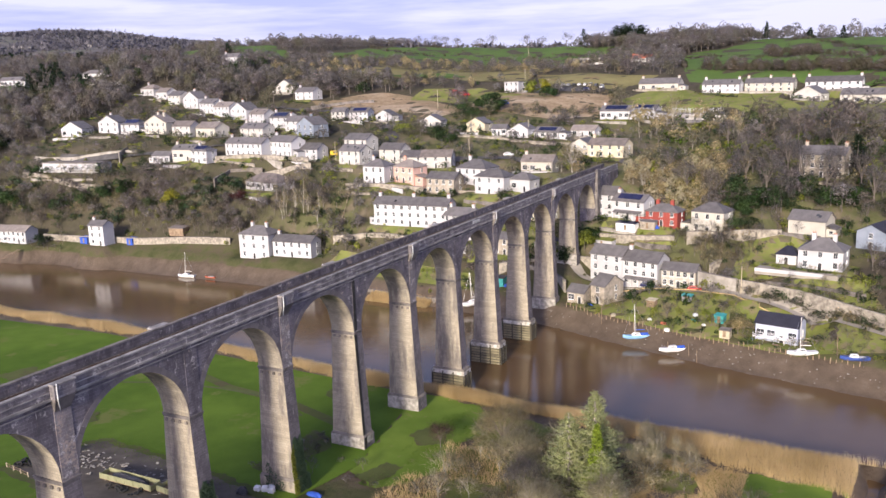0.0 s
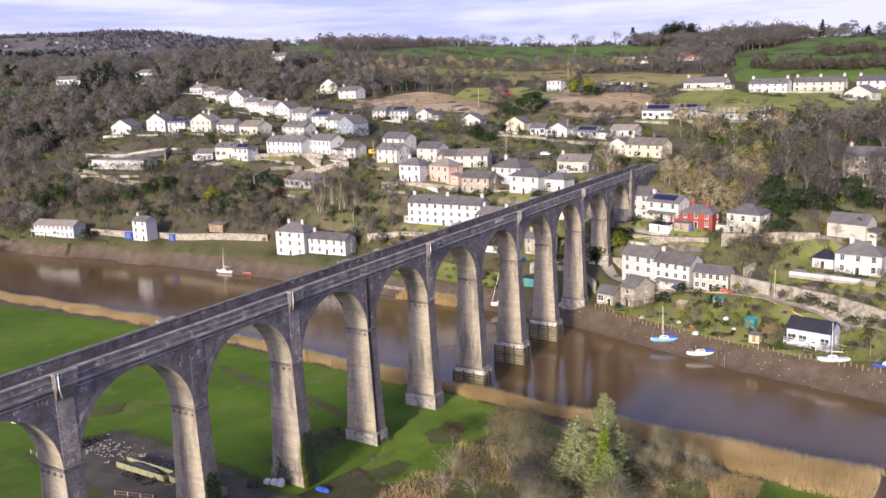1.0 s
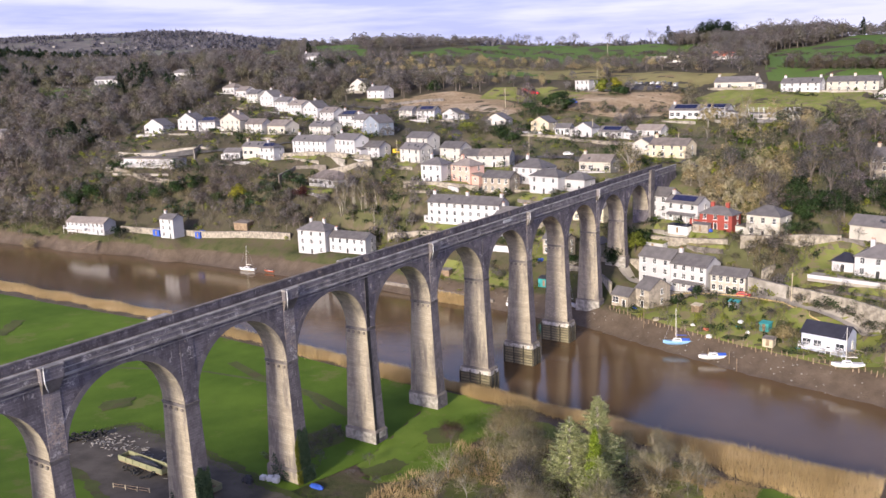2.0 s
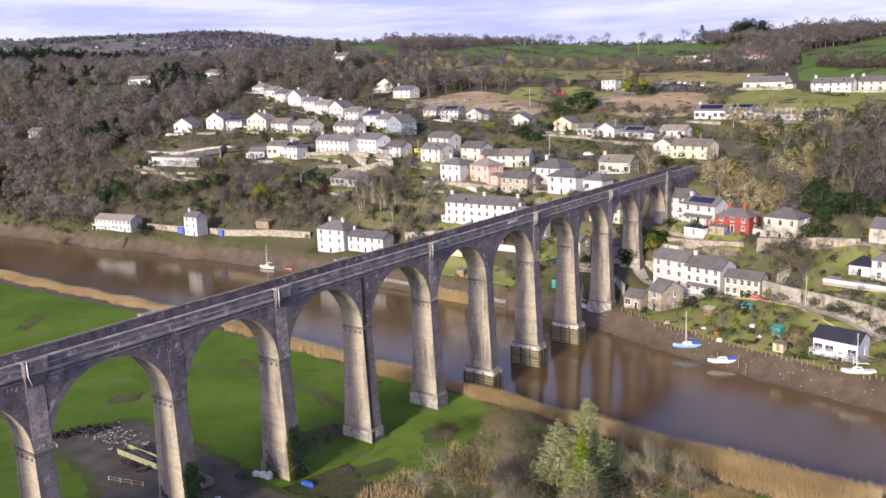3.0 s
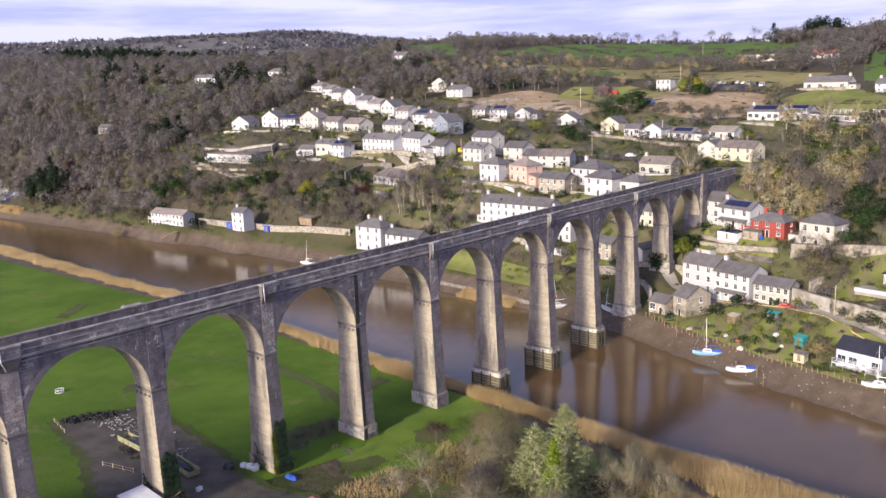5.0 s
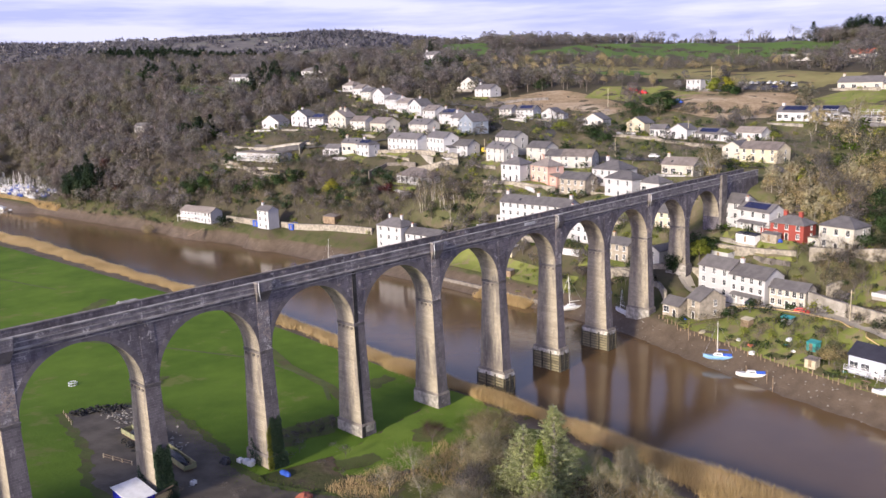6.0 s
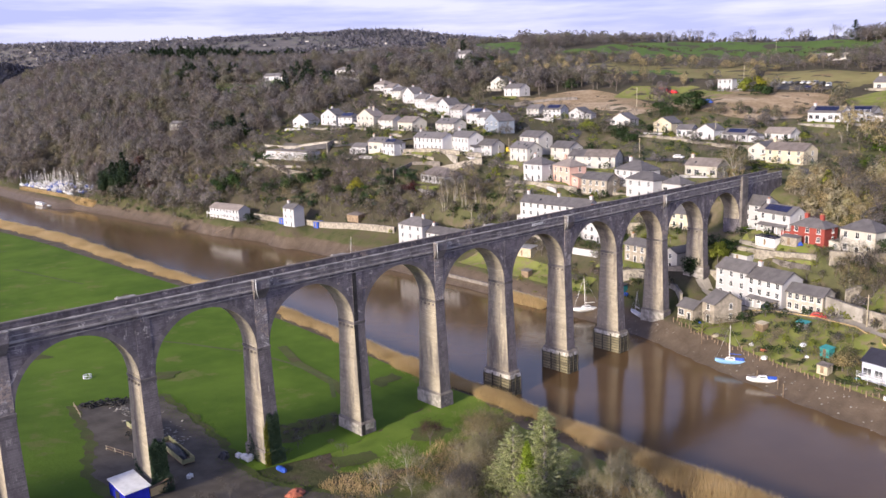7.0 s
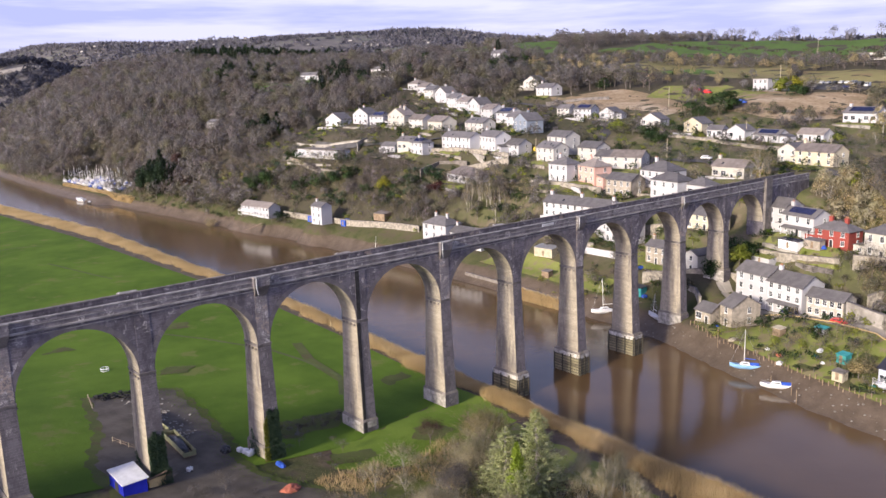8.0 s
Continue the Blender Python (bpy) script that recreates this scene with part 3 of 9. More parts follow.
plot(250.0, 91.0, 32.6, 11.0, 8, 4.6, 4, wall=G, roof="gable", cols=2, rows=2, side=1, chimneys=0, label="grey semi with slate roof")
plot(245.5, 77.5, 33.2, 13.0, 8, 4.8, 14, wall=G, roof="gable", cols=3, rows=2, side=1, chimneys=0, label="grey semi with brown roof", roofmat="brown_roof")
plot(228.6, 190.0, 35.0, 9.0, 7, 5.8, 0, wall=W, roof="hip", solar=1, cols=3, rows=2, side=1, chimneys=1, label="white square house with solar roof")
plot(231.0, 201.0, 35.8, 14.0, 7, 5.2, 5, wall=C, roof="gable", cols=4, rows=1, side=1, chimneys=1, label="cream cottage row on the slope")
plot(229.0, 214.0, 34.6, 10.0, 6, 3.6, 6, wall=W, roof="gable", cols=3, rows=1, side=0, chimneys=0, label="low white cottage on the slope")
# upper terraces
plot(270.0, 160.5, 43.6, 13.0, 9, 6.2, -16, wall="slate_blue", roof="front", cols=3, rows=2, side=1, chimneys=1, label="house with slate-blue gable and white flank")
plot(278.0, 173.0, 45.6, 13.0, 8, 5.2, -10, wall=W, roof="gable", cols=3, rows=2, side=1, chimneys=1, label="white terraced house on the hill")
plot(284.0, 187.0, 47.0, 13.0, 8, 5.4, -10, wall=W, roof="gable", solar=1, cols=3, rows=2, side=1, chimneys=1, label="white hill house with dark roof panels")
plot(289.0, 205.0, 48.6, 12.0, 8, 5.4, -12, wall=W, roof="gable", cols=3, rows=2, side=1, chimneys=0, label="white hill house with brown roof", roofmat="brown_roof")
plot(295.0, 222.0, 50.6, 14.0, 8, 5.6, -14, wall=W, roof="front", cols=3, rows=2, side=1, chimneys=1, label="white gabled house on the hill")
plot(302.0, 240.0, 52.0, 14.0, 8, 5.6, -14, wall=W, roof="gable", cols=4, rows=2, side=1, chimneys=1, label="white semi on the hill", roofmat="brown_roof")
plot(308.0, 256.0, 53.6, 14.0, 8, 5.8, -14, wall=W, roof="gable", cols=4, rows=2, side=1, chimneys=1, label="white semi beside the hill lane")
plot(313.5, 273.0, 56.4, 14.0, 8, 6.0, -12, wall=W, roof="front", cols=3, rows=2, side=1, chimneys=1, label="tall white gabled house on the hill")
plot(318.0, 290.0, 58.6, 12.0, 8, 5.4, -12, wall=G, roof="gable", cols=3, rows=2, side=1, chimneys=0, label="grey house with slate roof on the hill")
plot(330.0, 312.0, 61.4, 12.0, 8, 4.6, -12, wall=W, roof="gable", cols=3, rows=1, side=1, chimneys=0, label="white bungalow near the woods", roofmat="brown_roof")
plot(338.0, 332.0, 63.6, 13.0, 8, 4.6, -8, wall=W, roof="hip", cols=3, rows=1, side=1, chimneys=1, label="white bungalow high on the hill", roofmat="brown_roof")
plot(256.0, 277.0, 46.6, 13.0, 8, 5.6, 6, wall=W, roof="front", cols=3, rows=2, side=1, chimneys=1, label="white gabled house among trees")
plot(256.6, 262.0, 45.6, 12.0, 8, 5.4, 4, wall=W, roof="hip", solar=1, cols=3, rows=2, side=1, chimneys=0, label="white house with small porch")
plot(258.6, 246.0, 46.0, 15.0, 8, 5.8, 0, wall=C, roof="front", cols=4, rows=2, side=1, chimneys=2, label="cream twin-gabled edwardian pair", roofmat="brown_roof")
plot(259.0, 229.0, 45.0, 12.0, 8, 4.8, 0, wall=G, roof="gable", cols=3, rows=2, side=1, chimneys=0, label="grey house with balcony", roofmat="brown_roof")
plot(260.0, 214.0, 44.2, 15.0, 9, 4.6, -10, wall=C, roof="gable", cols=3, rows=1, side=1, chimneys=0, label="broad cream house with brown gable roof", roofmat="brown_roof")
plot(266.0, 190.0, 43.4, 16.0, 8, 4.8, -8, wall=G, roof="gable", cols=4, rows=2, side=1, chimneys=1, label="grey terrace with slate roofs")
plot(254.0, 303.0, 44.6, 14.0, 9, 4.4, 8, wall=W, roof="front", cols=3, rows=1, side=1, chimneys=0, label="white chalet house at the wood edge")
plot(214.0, 258.0, 31.0, 34.0, 9, 4.4, 6, wall=W, roof="flat", cols=9, rows=1, side=1, chimneys=0, balcony=True, label="long modern white house with glazed terrace")
plot(309.0, 155.0, 48.8, 10.5, 7, 4.6, 4, wall=W, roof="gable", solar=1, cols=4, rows=2, side=1, chimneys=0, label="white house with blue solar roof")
plot(306.5, 166.0, 49.2, 8.0, 6.5, 4.6, 2, wall=G, roof="gable", cols=3, rows=2, side=1, chimneys=0, label="grey house with slate roof by the field")
plot(313.0, 142.5, 48.4, 9.5, 7, 3.2, 2, wall=W, roof="front", cols=2, rows=1, side=1, chimneys=0, label="white gabled bungalow among gardens")
plot(309.5, 113.5, 45.6, 11.0, 7.5, 3.2, 2, wall=G, roof="front", cols=3, rows=1, side=1, chimneys=0, label="grey low house with wide gable")
plot(303.0, 86.0, 43.6, 10.0, 7.5, 4.2, -6, wall="yellow_render", roof="front", cols=2, rows=2, side=1, chimneys=0, label="pale yellow gabled house")
plot(298.6, 72.2, 42.4, 7.0, 6, 3.2, 4, wall=W, roof="gable", cols=3, rows=1, side=2, chimneys=0, label="white bungalow among shrubs")
plot(302.0, 50.5, 40.8, 13.0, 7, 3.0, -12, wall=W, roof="gable", solar=1, cols=4, rows=1, side=1, chimneys=0, label="white bungalow with solar panels")
plot(298.6, 62.0, 41.6, 9.0, 7, 4.0, -8, wall=W, roof="front", cols=2, rows=1, side=1, chimneys=0, label="white gabled house behind a bare garden tree")
plot(310.6, 36.0, 41.0, 12.0, 7, 3.0, -8, wall=W, roof="gable", cols=3, rows=1, side=1, chimneys=0, label="low white bungalow above the village", roofmat="brown_roof")
plot(273.0, 25.0, 36.2, 9.0, 8, 4.8, -10, wall=C, roof="front", cols=2, rows=2, side=1, chimneys=0, label="cream gabled house above the railway")
plot(269.0, 13.0, 36.2, 16.0, 8, 5.0, -12, wall="yellow_render", roof="gable", cols=4, rows=2, side=1, chimneys=1, label="pale yellow house above the railway", roofmat="brown_roof")
plot(338.0, 29.0, 47.0, 15.0, 8, 4.2, -8, wall=W, roof="gable", solar=1, cols=5, rows=1, side=1, chimneys=1, label="new white house with dark solar roof")
plot(344.0, 17.0, 47.0, 12.0, 8, 4.0, -8, wall=W, roof="gable", solar=1, cols=4, rows=1, side=1, chimneys=0, label="new white house with blue solar roof")
plot(352.0, -4.0, 45.6, 24.0, 9, 2.8, -8, wall=G, roof="flat", cols=6, rows=1, side=1, chimneys=0, label="half-built grey block row on a building site")
plot(386.0, 102.0, 59.4, 9.0, 9, 6.0, -8, wall=W, roof="flat", cols=3, rows=2, side=1, chimneys=0, label="white cube house on the hill")
plot(389.0, 93.0, 59.4, 9.0, 7, 3.0, -8, wall=W, roof="flat", cols=3, rows=1, side=1, chimneys=0, label="low white wing of the hill house")
plot(404.0, 24.0, 58.2, 22.0, 9, 4.0, -8, wall=C, roof="gable", cols=4, rows=1, side=1, chimneys=2, label="cream bungalow with grey roof on the hill")
plot(400.0, -9.0, 56.6, 19.0, 8, 4.4, -8, wall=W, roof="gable", cols=5, rows=2, side=1, chimneys=2, label="white farmhouse pair under the fields")
plot(405.0, -32.0, 56.4, 24.0, 8, 4.8, -8, wall=C, roof="gable", cols=6, rows=2, side=1, chimneys=3, label="cream terrace under the fields")
plot(405.0, -62.0, 56.0, 26.0, 8, 5.2, -8, wall=W, roof="gable", cols=7, rows=2, side=1, chimneys=2, label="white and pale blue terrace under the fields")
plot(385.0, -52.0, 52.6, 13.0, 9, 3.6, -20, wall=G, roof="front", cols=2, rows=1, side=1, chimneys=0, label="grey stone house with steep roof")
plot(380.0, -76.0, 51.0, 20.0, 9, 4.4, -16, wall=C, roof="gable", cols=4, rows=1, side=1, chimneys=0, label="cream house with grey roof")
plot(512.0, 101.0, 74.0, 24.0, 10, 4.2, -6, wall=G, roof="flat", cols=8, rows=1, side=1, chimneys=0, label="long low works building on the hill")
plot(522.0, 64.0, 74.0, 14.0, 9, 3.2, -6, wall=G, roof="gable", roofmat="rust_red", cols=3, rows=1, side=1, chimneys=0, label="low barn with a red roof on the hill")
plot(357.0, 238.0, 62.6, 13.0, 8, 4.8, 0, wall=G, roof="front", cols=2, rows=2, side=1, chimneys=0, label="grey gabled house among bare trees")
plot(342.0, 213.0, 59.2, 14.0, 8, 4.6, -8, wall=W, roof="gable", cols=3, rows=2, side=1, chimneys=1, label="white house among bare trees")
plot(377.0, 424.0, 76.4, 20.0, 8, 3.6, 8, wall=W, roof="hip", cols=4, rows=1, side=1, chimneys=0, label="white house high in the woods")
plot(356.0, 385.0, 70.6, 22.0, 8, 3.4, 8, wall=W, roof="flat", cols=5, rows=1, side=1, chimneys=0, label="low white bungalow in the woods")
plot(360.0, 403.0, 71.6, 14.0, 8, 3.4, 8, wall=G, roof="gable", cols=3, rows=1, side=1, chimneys=0, label="low grey bungalow in the woods")
plot(317.0, 434.0, 73.2, 17.0, 7, 3.4, 12, wall=W, roof="gable", cols=5, rows=1, side=1, chimneys=0, label="long white house in a hilltop meadow")
plot(416.0, 330.0, 82.0, 13.0, 8, 6.0, 6, wall=W, roof="gable", cols=3, rows=2, side=1, chimneys=1, label="white farmhouse beside the high fields")
plot(231.6, 424.0, 42.0, 10.0, 6.5, 4.0, 10, wall=G, roof="gable", cols=3, rows=1, side=1, chimneys=0, label="lone grey house deep in the woods")
plot(239.6, 370.0, 37.0, 12.0, 8, 4.0, 8, wall=W, roof="front", cols=3, rows=1, side=1, chimneys=0, label="white gabled house deep in the woods", roofmat="brown_roof")
plot(200.0, -84.0, 18.6, 8.0, 10, 5.0, -22, wall="slate_blue", roof="front", roofmat="black_roof", cols=1, rows=2, side=1, chimneys=0, label="slate-hung gabled house with white ground floor")
plot(258.0, -67.0, 31.4, 15.0, 9, 8.0, -14, wall="house_stone", roof="gable", roofmat="slate_roof", cols=5, rows=3, side=1, chimneys=2, label="tall gothic stone house half hidden by bare trees")
# seen through the arches
plot(201.5, 46.5, 13.6, 11.0, 8, 8.4, -4, wall=W, roof="gable", cols=4, rows=3, side=1, chimneys=2, label="tall white house behind the railway arches")
plot(195.5, 26.0, 10.4, 9.0, 6, 5.6, -8, wall=S, roof="gable", cols=3, rows=2, side=1, chimneys=1, label="stone cottage behind the railway arches")
plot(193.8, 12.0, 10.4, 5.4, 7, 5.4, -10, wall=G, roof="front", cols=1, rows=2, side=1, chimneys=0, label="small pale gabled cottage under the arches")
plot(213.0, 21.5, 19.6, 12.0, 7, 5.0, -6, wall="yellow_render", roof="gable", cols=4, rows=2, side=1, chimneys=1, label="ochre house behind the railway arches")

# ---- land ----
BANK_Y = (-400, -150, -89, -50, -20, 0, 40, 120, 200, 260, 400, 600, 900, 1500)
BANK_X = (90, 118, 133, 142, 152, 160, 166, 170, 170, 165, 153, 146, 160, 240)
SLOPE_S = (0, 18, 45, 75, 110, 160, 230, 330, 520)
SLOPE_Y = (-150, -40, 20, 90, 170, 260, 380, 560)
SLOPE_Z = (
    (0.0, 0.0, 0.0, 0.0, 0.0, 0.0, 0.0, 0.0),
    (6.4, 3.8, 3.8, 4.4, 6.0, 7.0, 8.4, 8.7),
    (12.4, 11.4, 18.7, 24.5, 27.6, 29.3, 27.3, 25.4),
    (19.4, 24.2, 33.2, 32.7, 40.1, 42.2, 36.4, 40.7),
    (25.5, 31.3, 36.4, 39.8, 44.9, 49.3, 49.8, 57.0),
    (39.7, 39.8, 42.5, 48.4, 53.5, 55.7, 64.5, 73.5),
    (47.7, 50.3, 56.1, 62.6, 69.2, 75.8, 77.6, 78.2),
    (66.5, 69.5, 72.2, 74.1, 74.9, 80.8, 86.7, 88.7),
    (85.0, 86.0, 87.5, 88.8, 90.0, 91.0, 93.0, 97.0),
)
NEAR_Y = (-400, -120, -80, -40, 0, 60, 120, 180, 300, 450, 700, 1500)
NEAR_X = (100, 97, 96, 97, 100, 105, 110, 109, 112, 100, 80, 60)
HILLS = ((1700, 1750, 66, 400), (1250, 2150, 68, 470), (360, 2920, 113, 600), (1150, 1350, 14, 240), (800, -60, -1.5, 170), (760, 230, 3.5, 150), (545, 440, 14, 90))
SPURS = ((410, 945, 22, 122), (320, 1540, 105, 170))     # wooded spurs above the bend


RIVER = -2.4                # low tide


def z13(y):
    """Height of the bank at the head of the mud."""
    return np.interp(np.clip(y, -150, 560), SLOPE_Y, np.array(SLOPE_Z[1]) * 13 / 18)


def smooth(v, a, b):
    t = np.clip((v - a) / (b - a), 0, 1)
    return t * t * (3 - 2 * t)


def land_z(x, y, pads=True):
    """Ground height; x and y are arrays."""
    x, y = np.atleast_1d(np.asarray(x, float)), np.atleast_1d(np.asarray(y, float))
    s = x - np.interp(y, BANK_Y, BANK_X)
    sc, yc = np.clip(s, 0, 520), np.clip(y, -150, 560)
    sn, yn, zn = np.array(SLOPE_S, float), np.array(SLOPE_Y, float), np.array(SLOPE_Z)
    i = np.clip(np.searchsorted(sn, sc, "right") - 1, 0, len(sn) - 2)
    j = np.clip(np.searchsorted(yn, yc, "right") - 1, 0, len(yn) - 2)
    a = (sc - sn[i]) / (sn[i + 1] - sn[i])
    b = (yc - yn[j]) / (yn[j + 1] - yn[j])
    b = b * b * (3 - 2 * b)
    far = (zn[i, j] * (1 - a) + zn[i + 1, j] * a) * (1 - b) + (zn[i, j + 1] * (1 - a) + zn[i + 1, j + 1] * a) * b
    wob = 0.5 * np.sin(x * 0.11 + y * 0.07) + 0.5 * np.sin(x * 0.05 - y * 0.13 + 2) + 0.3 * np.sin(x * 0.31 + 1) * np.sin(y * 0.27)
    far = far + wob * smooth(s, 20, 60)
    far = far + 4.0 * smooth(s, 150, 400) * (np.sin(x * 0.017 + 1.0) + np.sin(y * 0.014 + 2.0)) * 0.6
    for hx, hy, hz, hr in HILLS:
        far = far + hz * np.exp(-((x - hx) ** 2 + (y - hy) ** 2) / (2 * hr * hr)) * smooth(s, 200, 500)
    for hx, hy, hz, hr in SPURS:
        far = far + hz * np.exp(-((x - hx) ** 2 + (y - hy) ** 2) / (2 * hr * hr)) * smooth(s, 20, 100)
    far = far - 45 * smooth(y, 1050, 1350) * (1 - smooth(y, 1700, 2300)) * smooth(1300 - x, 0, 900)
    d = np.interp(y, NEAR_Y, NEAR_X) - x
    side = np.exp(-(np.clip(y - 25, 0, None) / 45) ** 2) * 0.85 + 0.15
    near = 0.15 + 0.75 * smooth(d, 0, 5) + 0.35 * smooth(d, 5, 25) + np.interp(d, (15, 40, 60, 80, 100, 200, 500), (0, 0.5, 1.9, 4.0, 6.6, 14, 40)) * side
    near = near + 0.10 * wob * smooth(d, 10, 30)
    # narrow creek through the reed bed
    creek = (1 - smooth(np.abs(y + 87.2 + 0.25 * (x - 88) * 0.3), 1.4, 3.2)) * smooth(x, 72, 84)
    near = near - 4.2 * creek
    bed = -3.6 + 0 * x
    z = np.where(s > 0, far, np.where(d > 0, near, bed))
    z = np.where((s <= 0) & (d <= 0), -3.6 + 3.75 * smooth(d, -9, 0), z)
    # tidal mud falls to the low water
    low = np.interp(s, (-4, 4.5, 13), (-3.6, RIVER, 99))
    top = np.interp(13 - s, (0, 8.5), (0, 1))
    z = np.where((s > -4) & (s < 13) & (d < 0), np.where(s < 4.5, low, z13(y) * (1 - top) + RIVER * top), z)
    if pads:
        for p in PLOTS + PADS:
            t = radians(p["turn"])
            cx, cy = p["x"] + math.cos(t) * p["depth"] / 2, p["y"] + math.sin(t) * p["depth"] / 2
            u = np.abs((x - cx) * math.cos(t) + (y - cy) * math.sin(t)) - p["depth"] / 2
            v = np.abs(-(x - cx) * math.sin(t) + (y - cy) * math.cos(t)) - p["length"] / 2
            w = 1 - smooth(np.hypot(np.clip(u, 0, None), np.clip(v, 0, None)), 1.5, p.get("fall", 8.0))
            z = z * (1 - w) + (p["z"] - 0.05) * w
    return z


def lz(x, y):
    return float(land_z(x, y)[0])


def spread(lo, a, b, hi, step, growth=1.12):
    mid = list(np.arange(a, b, step))
    up, d = [b], step
    while up[-1] < hi:
        d *= growth
        up.append(up[-1] + d)
    down, d = [a], step
    while down[-1] > lo:
        d *= growth
        down.append(down[-1] - d)
    return np.array(down[:0:-1] + mid + up)


gx, gy = spread(-1500, -60, 300, 4600, 2.5, 1.07), spread(-2600, -130, 330, 4600, 2.5, 1.06)
X, Y = np.meshgrid(gx, gy, indexing="ij")
Z = land_z(X.ravel(), Y.ravel())
nx, ny = len(gx), len(gy)
q = (np.arange(nx - 1)[:, None] * ny + np.arange(ny - 1)[None]).ravel()
tris = np.concatenate([np.stack([q, q + ny, q + ny + 1], 1), np.stack([q, q + ny + 1, q + 1], 1)])
cent = (X.ravel()[tris].mean(1), Y.ravel()[tris].mean(1))
far_side = (cent[0] > 760) | (cent[1] > 760) | (cent[1] < -700)
ground_mesh = tri_mesh("ground", np.stack([X.ravel(), Y.ravel(), Z], 1), tris, ("land", "far_land"), far_side.astype(int))
ground_mesh.polygons.foreach_set("use_smooth", np.ones(len(tris), bool))
ground = tagged(new("ground", ground_mesh), "rolling valley land with muddy tidal banks and scrub", "ground", kind="structure")

bm = bmesh.new()
ys = np.linspace(-1200, 1700, 59)
rows = []
for y in ys:
    a, b = np.interp(y, NEAR_Y, NEAR_X) - 30, np.interp(y, BANK_Y, BANK_X) + 10
    rows.append([bm.verts.new((a + (b - a) * k / 6, y, RIVER)) for k in range(7)])
for r0, r1 in zip(rows, rows[1:]):
    for k in range(6):
        bm.faces.new((r0[k], r0[k + 1], r1[k + 1], r1[k]))
water = solid("water", bm, "river_water", "smooth brown tidal river reflecting sky and houses", "river", kind="structure")


def drape(name, outline, material, label, category, lift=0.12, step=4.0, kind="structure"):
    """A thin sheet of turf, earth or tarmac over a plan outline, following the land."""
    o = np.array(outline, float)
    x0, y0 = o.min(0)
    x1, y1 = o.max(0)
    nx, ny = max(3, int((x1 - x0) / step) + 2), max(3, int((y1 - y0) / step) + 2)
    bm = bmesh.new()
    vs = [bm.verts.new((x, y, 0)) for x, y in outline]
    bm.faces.new(vs)
    for x in np.linspace(x0, x1, nx)[1:-1]:
        bmesh.ops.bisect_plane(bm, geom=bm.verts[:] + bm.edges[:] + bm.faces[:], plane_co=(x, 0, 0), plane_no=(1, 0, 0))
    for y in np.linspace(y0, y1, ny)[1:-1]:
        bmesh.ops.bisect_plane(bm, geom=bm.verts[:] + bm.edges[:] + bm.faces[:], plane_co=(0, y, 0), plane_no=(0, 1, 0))
    bmesh.ops.triangulate(bm, faces=bm.faces[:])
    co = np.array([v.co[:2] for v in bm.verts])
    for v, z in zip(bm.verts, land_z(co[:, 0], co[:, 1])):
        v.co.z = z + lift
    for f in bm.faces:
        if f.normal.z < 0:
            f.normal_flip()
        f.smooth = True
    return solid(name, bm, material, label, category, kind=kind)


def ragged(outline, amp=0.8, step=1.5, seed=1):
    """An outline with an uneven, grown-over edge."""
    r = np.random.default_rng(seed)
    out = []
    for (x0, y0), (x1, y1) in zip(outline, outline[1:] + outline[:1]):
        L = math.hypot(x1 - x0, y1 - y0)
        k = max(1, int(L / step))
        for i in range(k):
            f = i / k
            off = amp * (0.6 * math.sin((x0 + (x1 - x0) * f) * 0.9 + (y0 + (y1 - y0) * f) * 0.7 + seed) + r.uniform(-0.5, 0.5))
            out.append((x0 + (x1 - x0) * f - (y1 - y0) / L * off, y0 + (y1 - y0) * f + (x1 - x0) / L * off))
    return out


def ribbon(name, points, width, material, label, category, lift=0.15, step=3.0):
    """A lane or path along a line of plan points."""
    p = [Vector(q) for q in points]
    line = []
    for a, b in zip(p, p[1:]):
        k = max(1, int((b - a).length / step))
        line += [a.lerp(b, i / k) for i in range(k)]
    line.append(p[-1])
    bm = bmesh.new()
    prev = None
    for i, c in enumerate(line):
        d = (line[min(i + 1, len(line) - 1)] - line[max(i - 1, 0)]).normalized()
        s = Vector((-d.y, d.x)) * width / 2
        zc = lz(c.x, c.y)
        row = []
        for t in (-1, -0.5, 0, 0.5, 1):
            w = c + s * t
            row.append(bm.verts.new((w.x, w.y, max(zc - 0.1, lz(w.x, w.y)) + lift)))
        if prev:
            for k in range(4):
                bm.faces.new((prev[k], prev[k + 1], row[k + 1], row[k]))
        prev = row
    for f in bm.faces:
        f.normal_update()
        if f.normal.z < 0:
            f.normal_flip()
    return solid(name, bm, material, label, category, kind="structure")


OPEN = []


def field(outline, material, label, category="field", name="field", lift=0.15, step=8.0):
    OPEN.append(outline)
    return drape(name, outline, material, label, category, lift, step)


drape("meadow", [(-20, 2), (18, 2), (40, -2), (56, -4), (84, 2), (94, 10), (98, 60), (101, 110), (99, 160), (96, 280), (86, 420), (60, 560), (-60, 560), (-60, 60)], "meadow", "flat bright green water meadow", "meadow", 0.12, 6.0)
drape("meadow", ragged([(54, -4.2), (84, 1.8), (93.8, 9.5), (95, -2), (91, -16), (80, -19), (72, -17), (62, -20), (50, -12)], 0.7), "river_turf", "bright green turf beside the viaduct piers", "meadow", 0.14, 3.0)
drape("scrub_turf", ragged([(46, -22), (62, -19), (80, -18), (90, -17), (88, -40), (84, -60), (70, -61), (60, -112), (34, -112), (38, -44)], 0.8), "garden_grass", "rough yellow-green grass among the scrub", "turf", 0.10, 4.0)
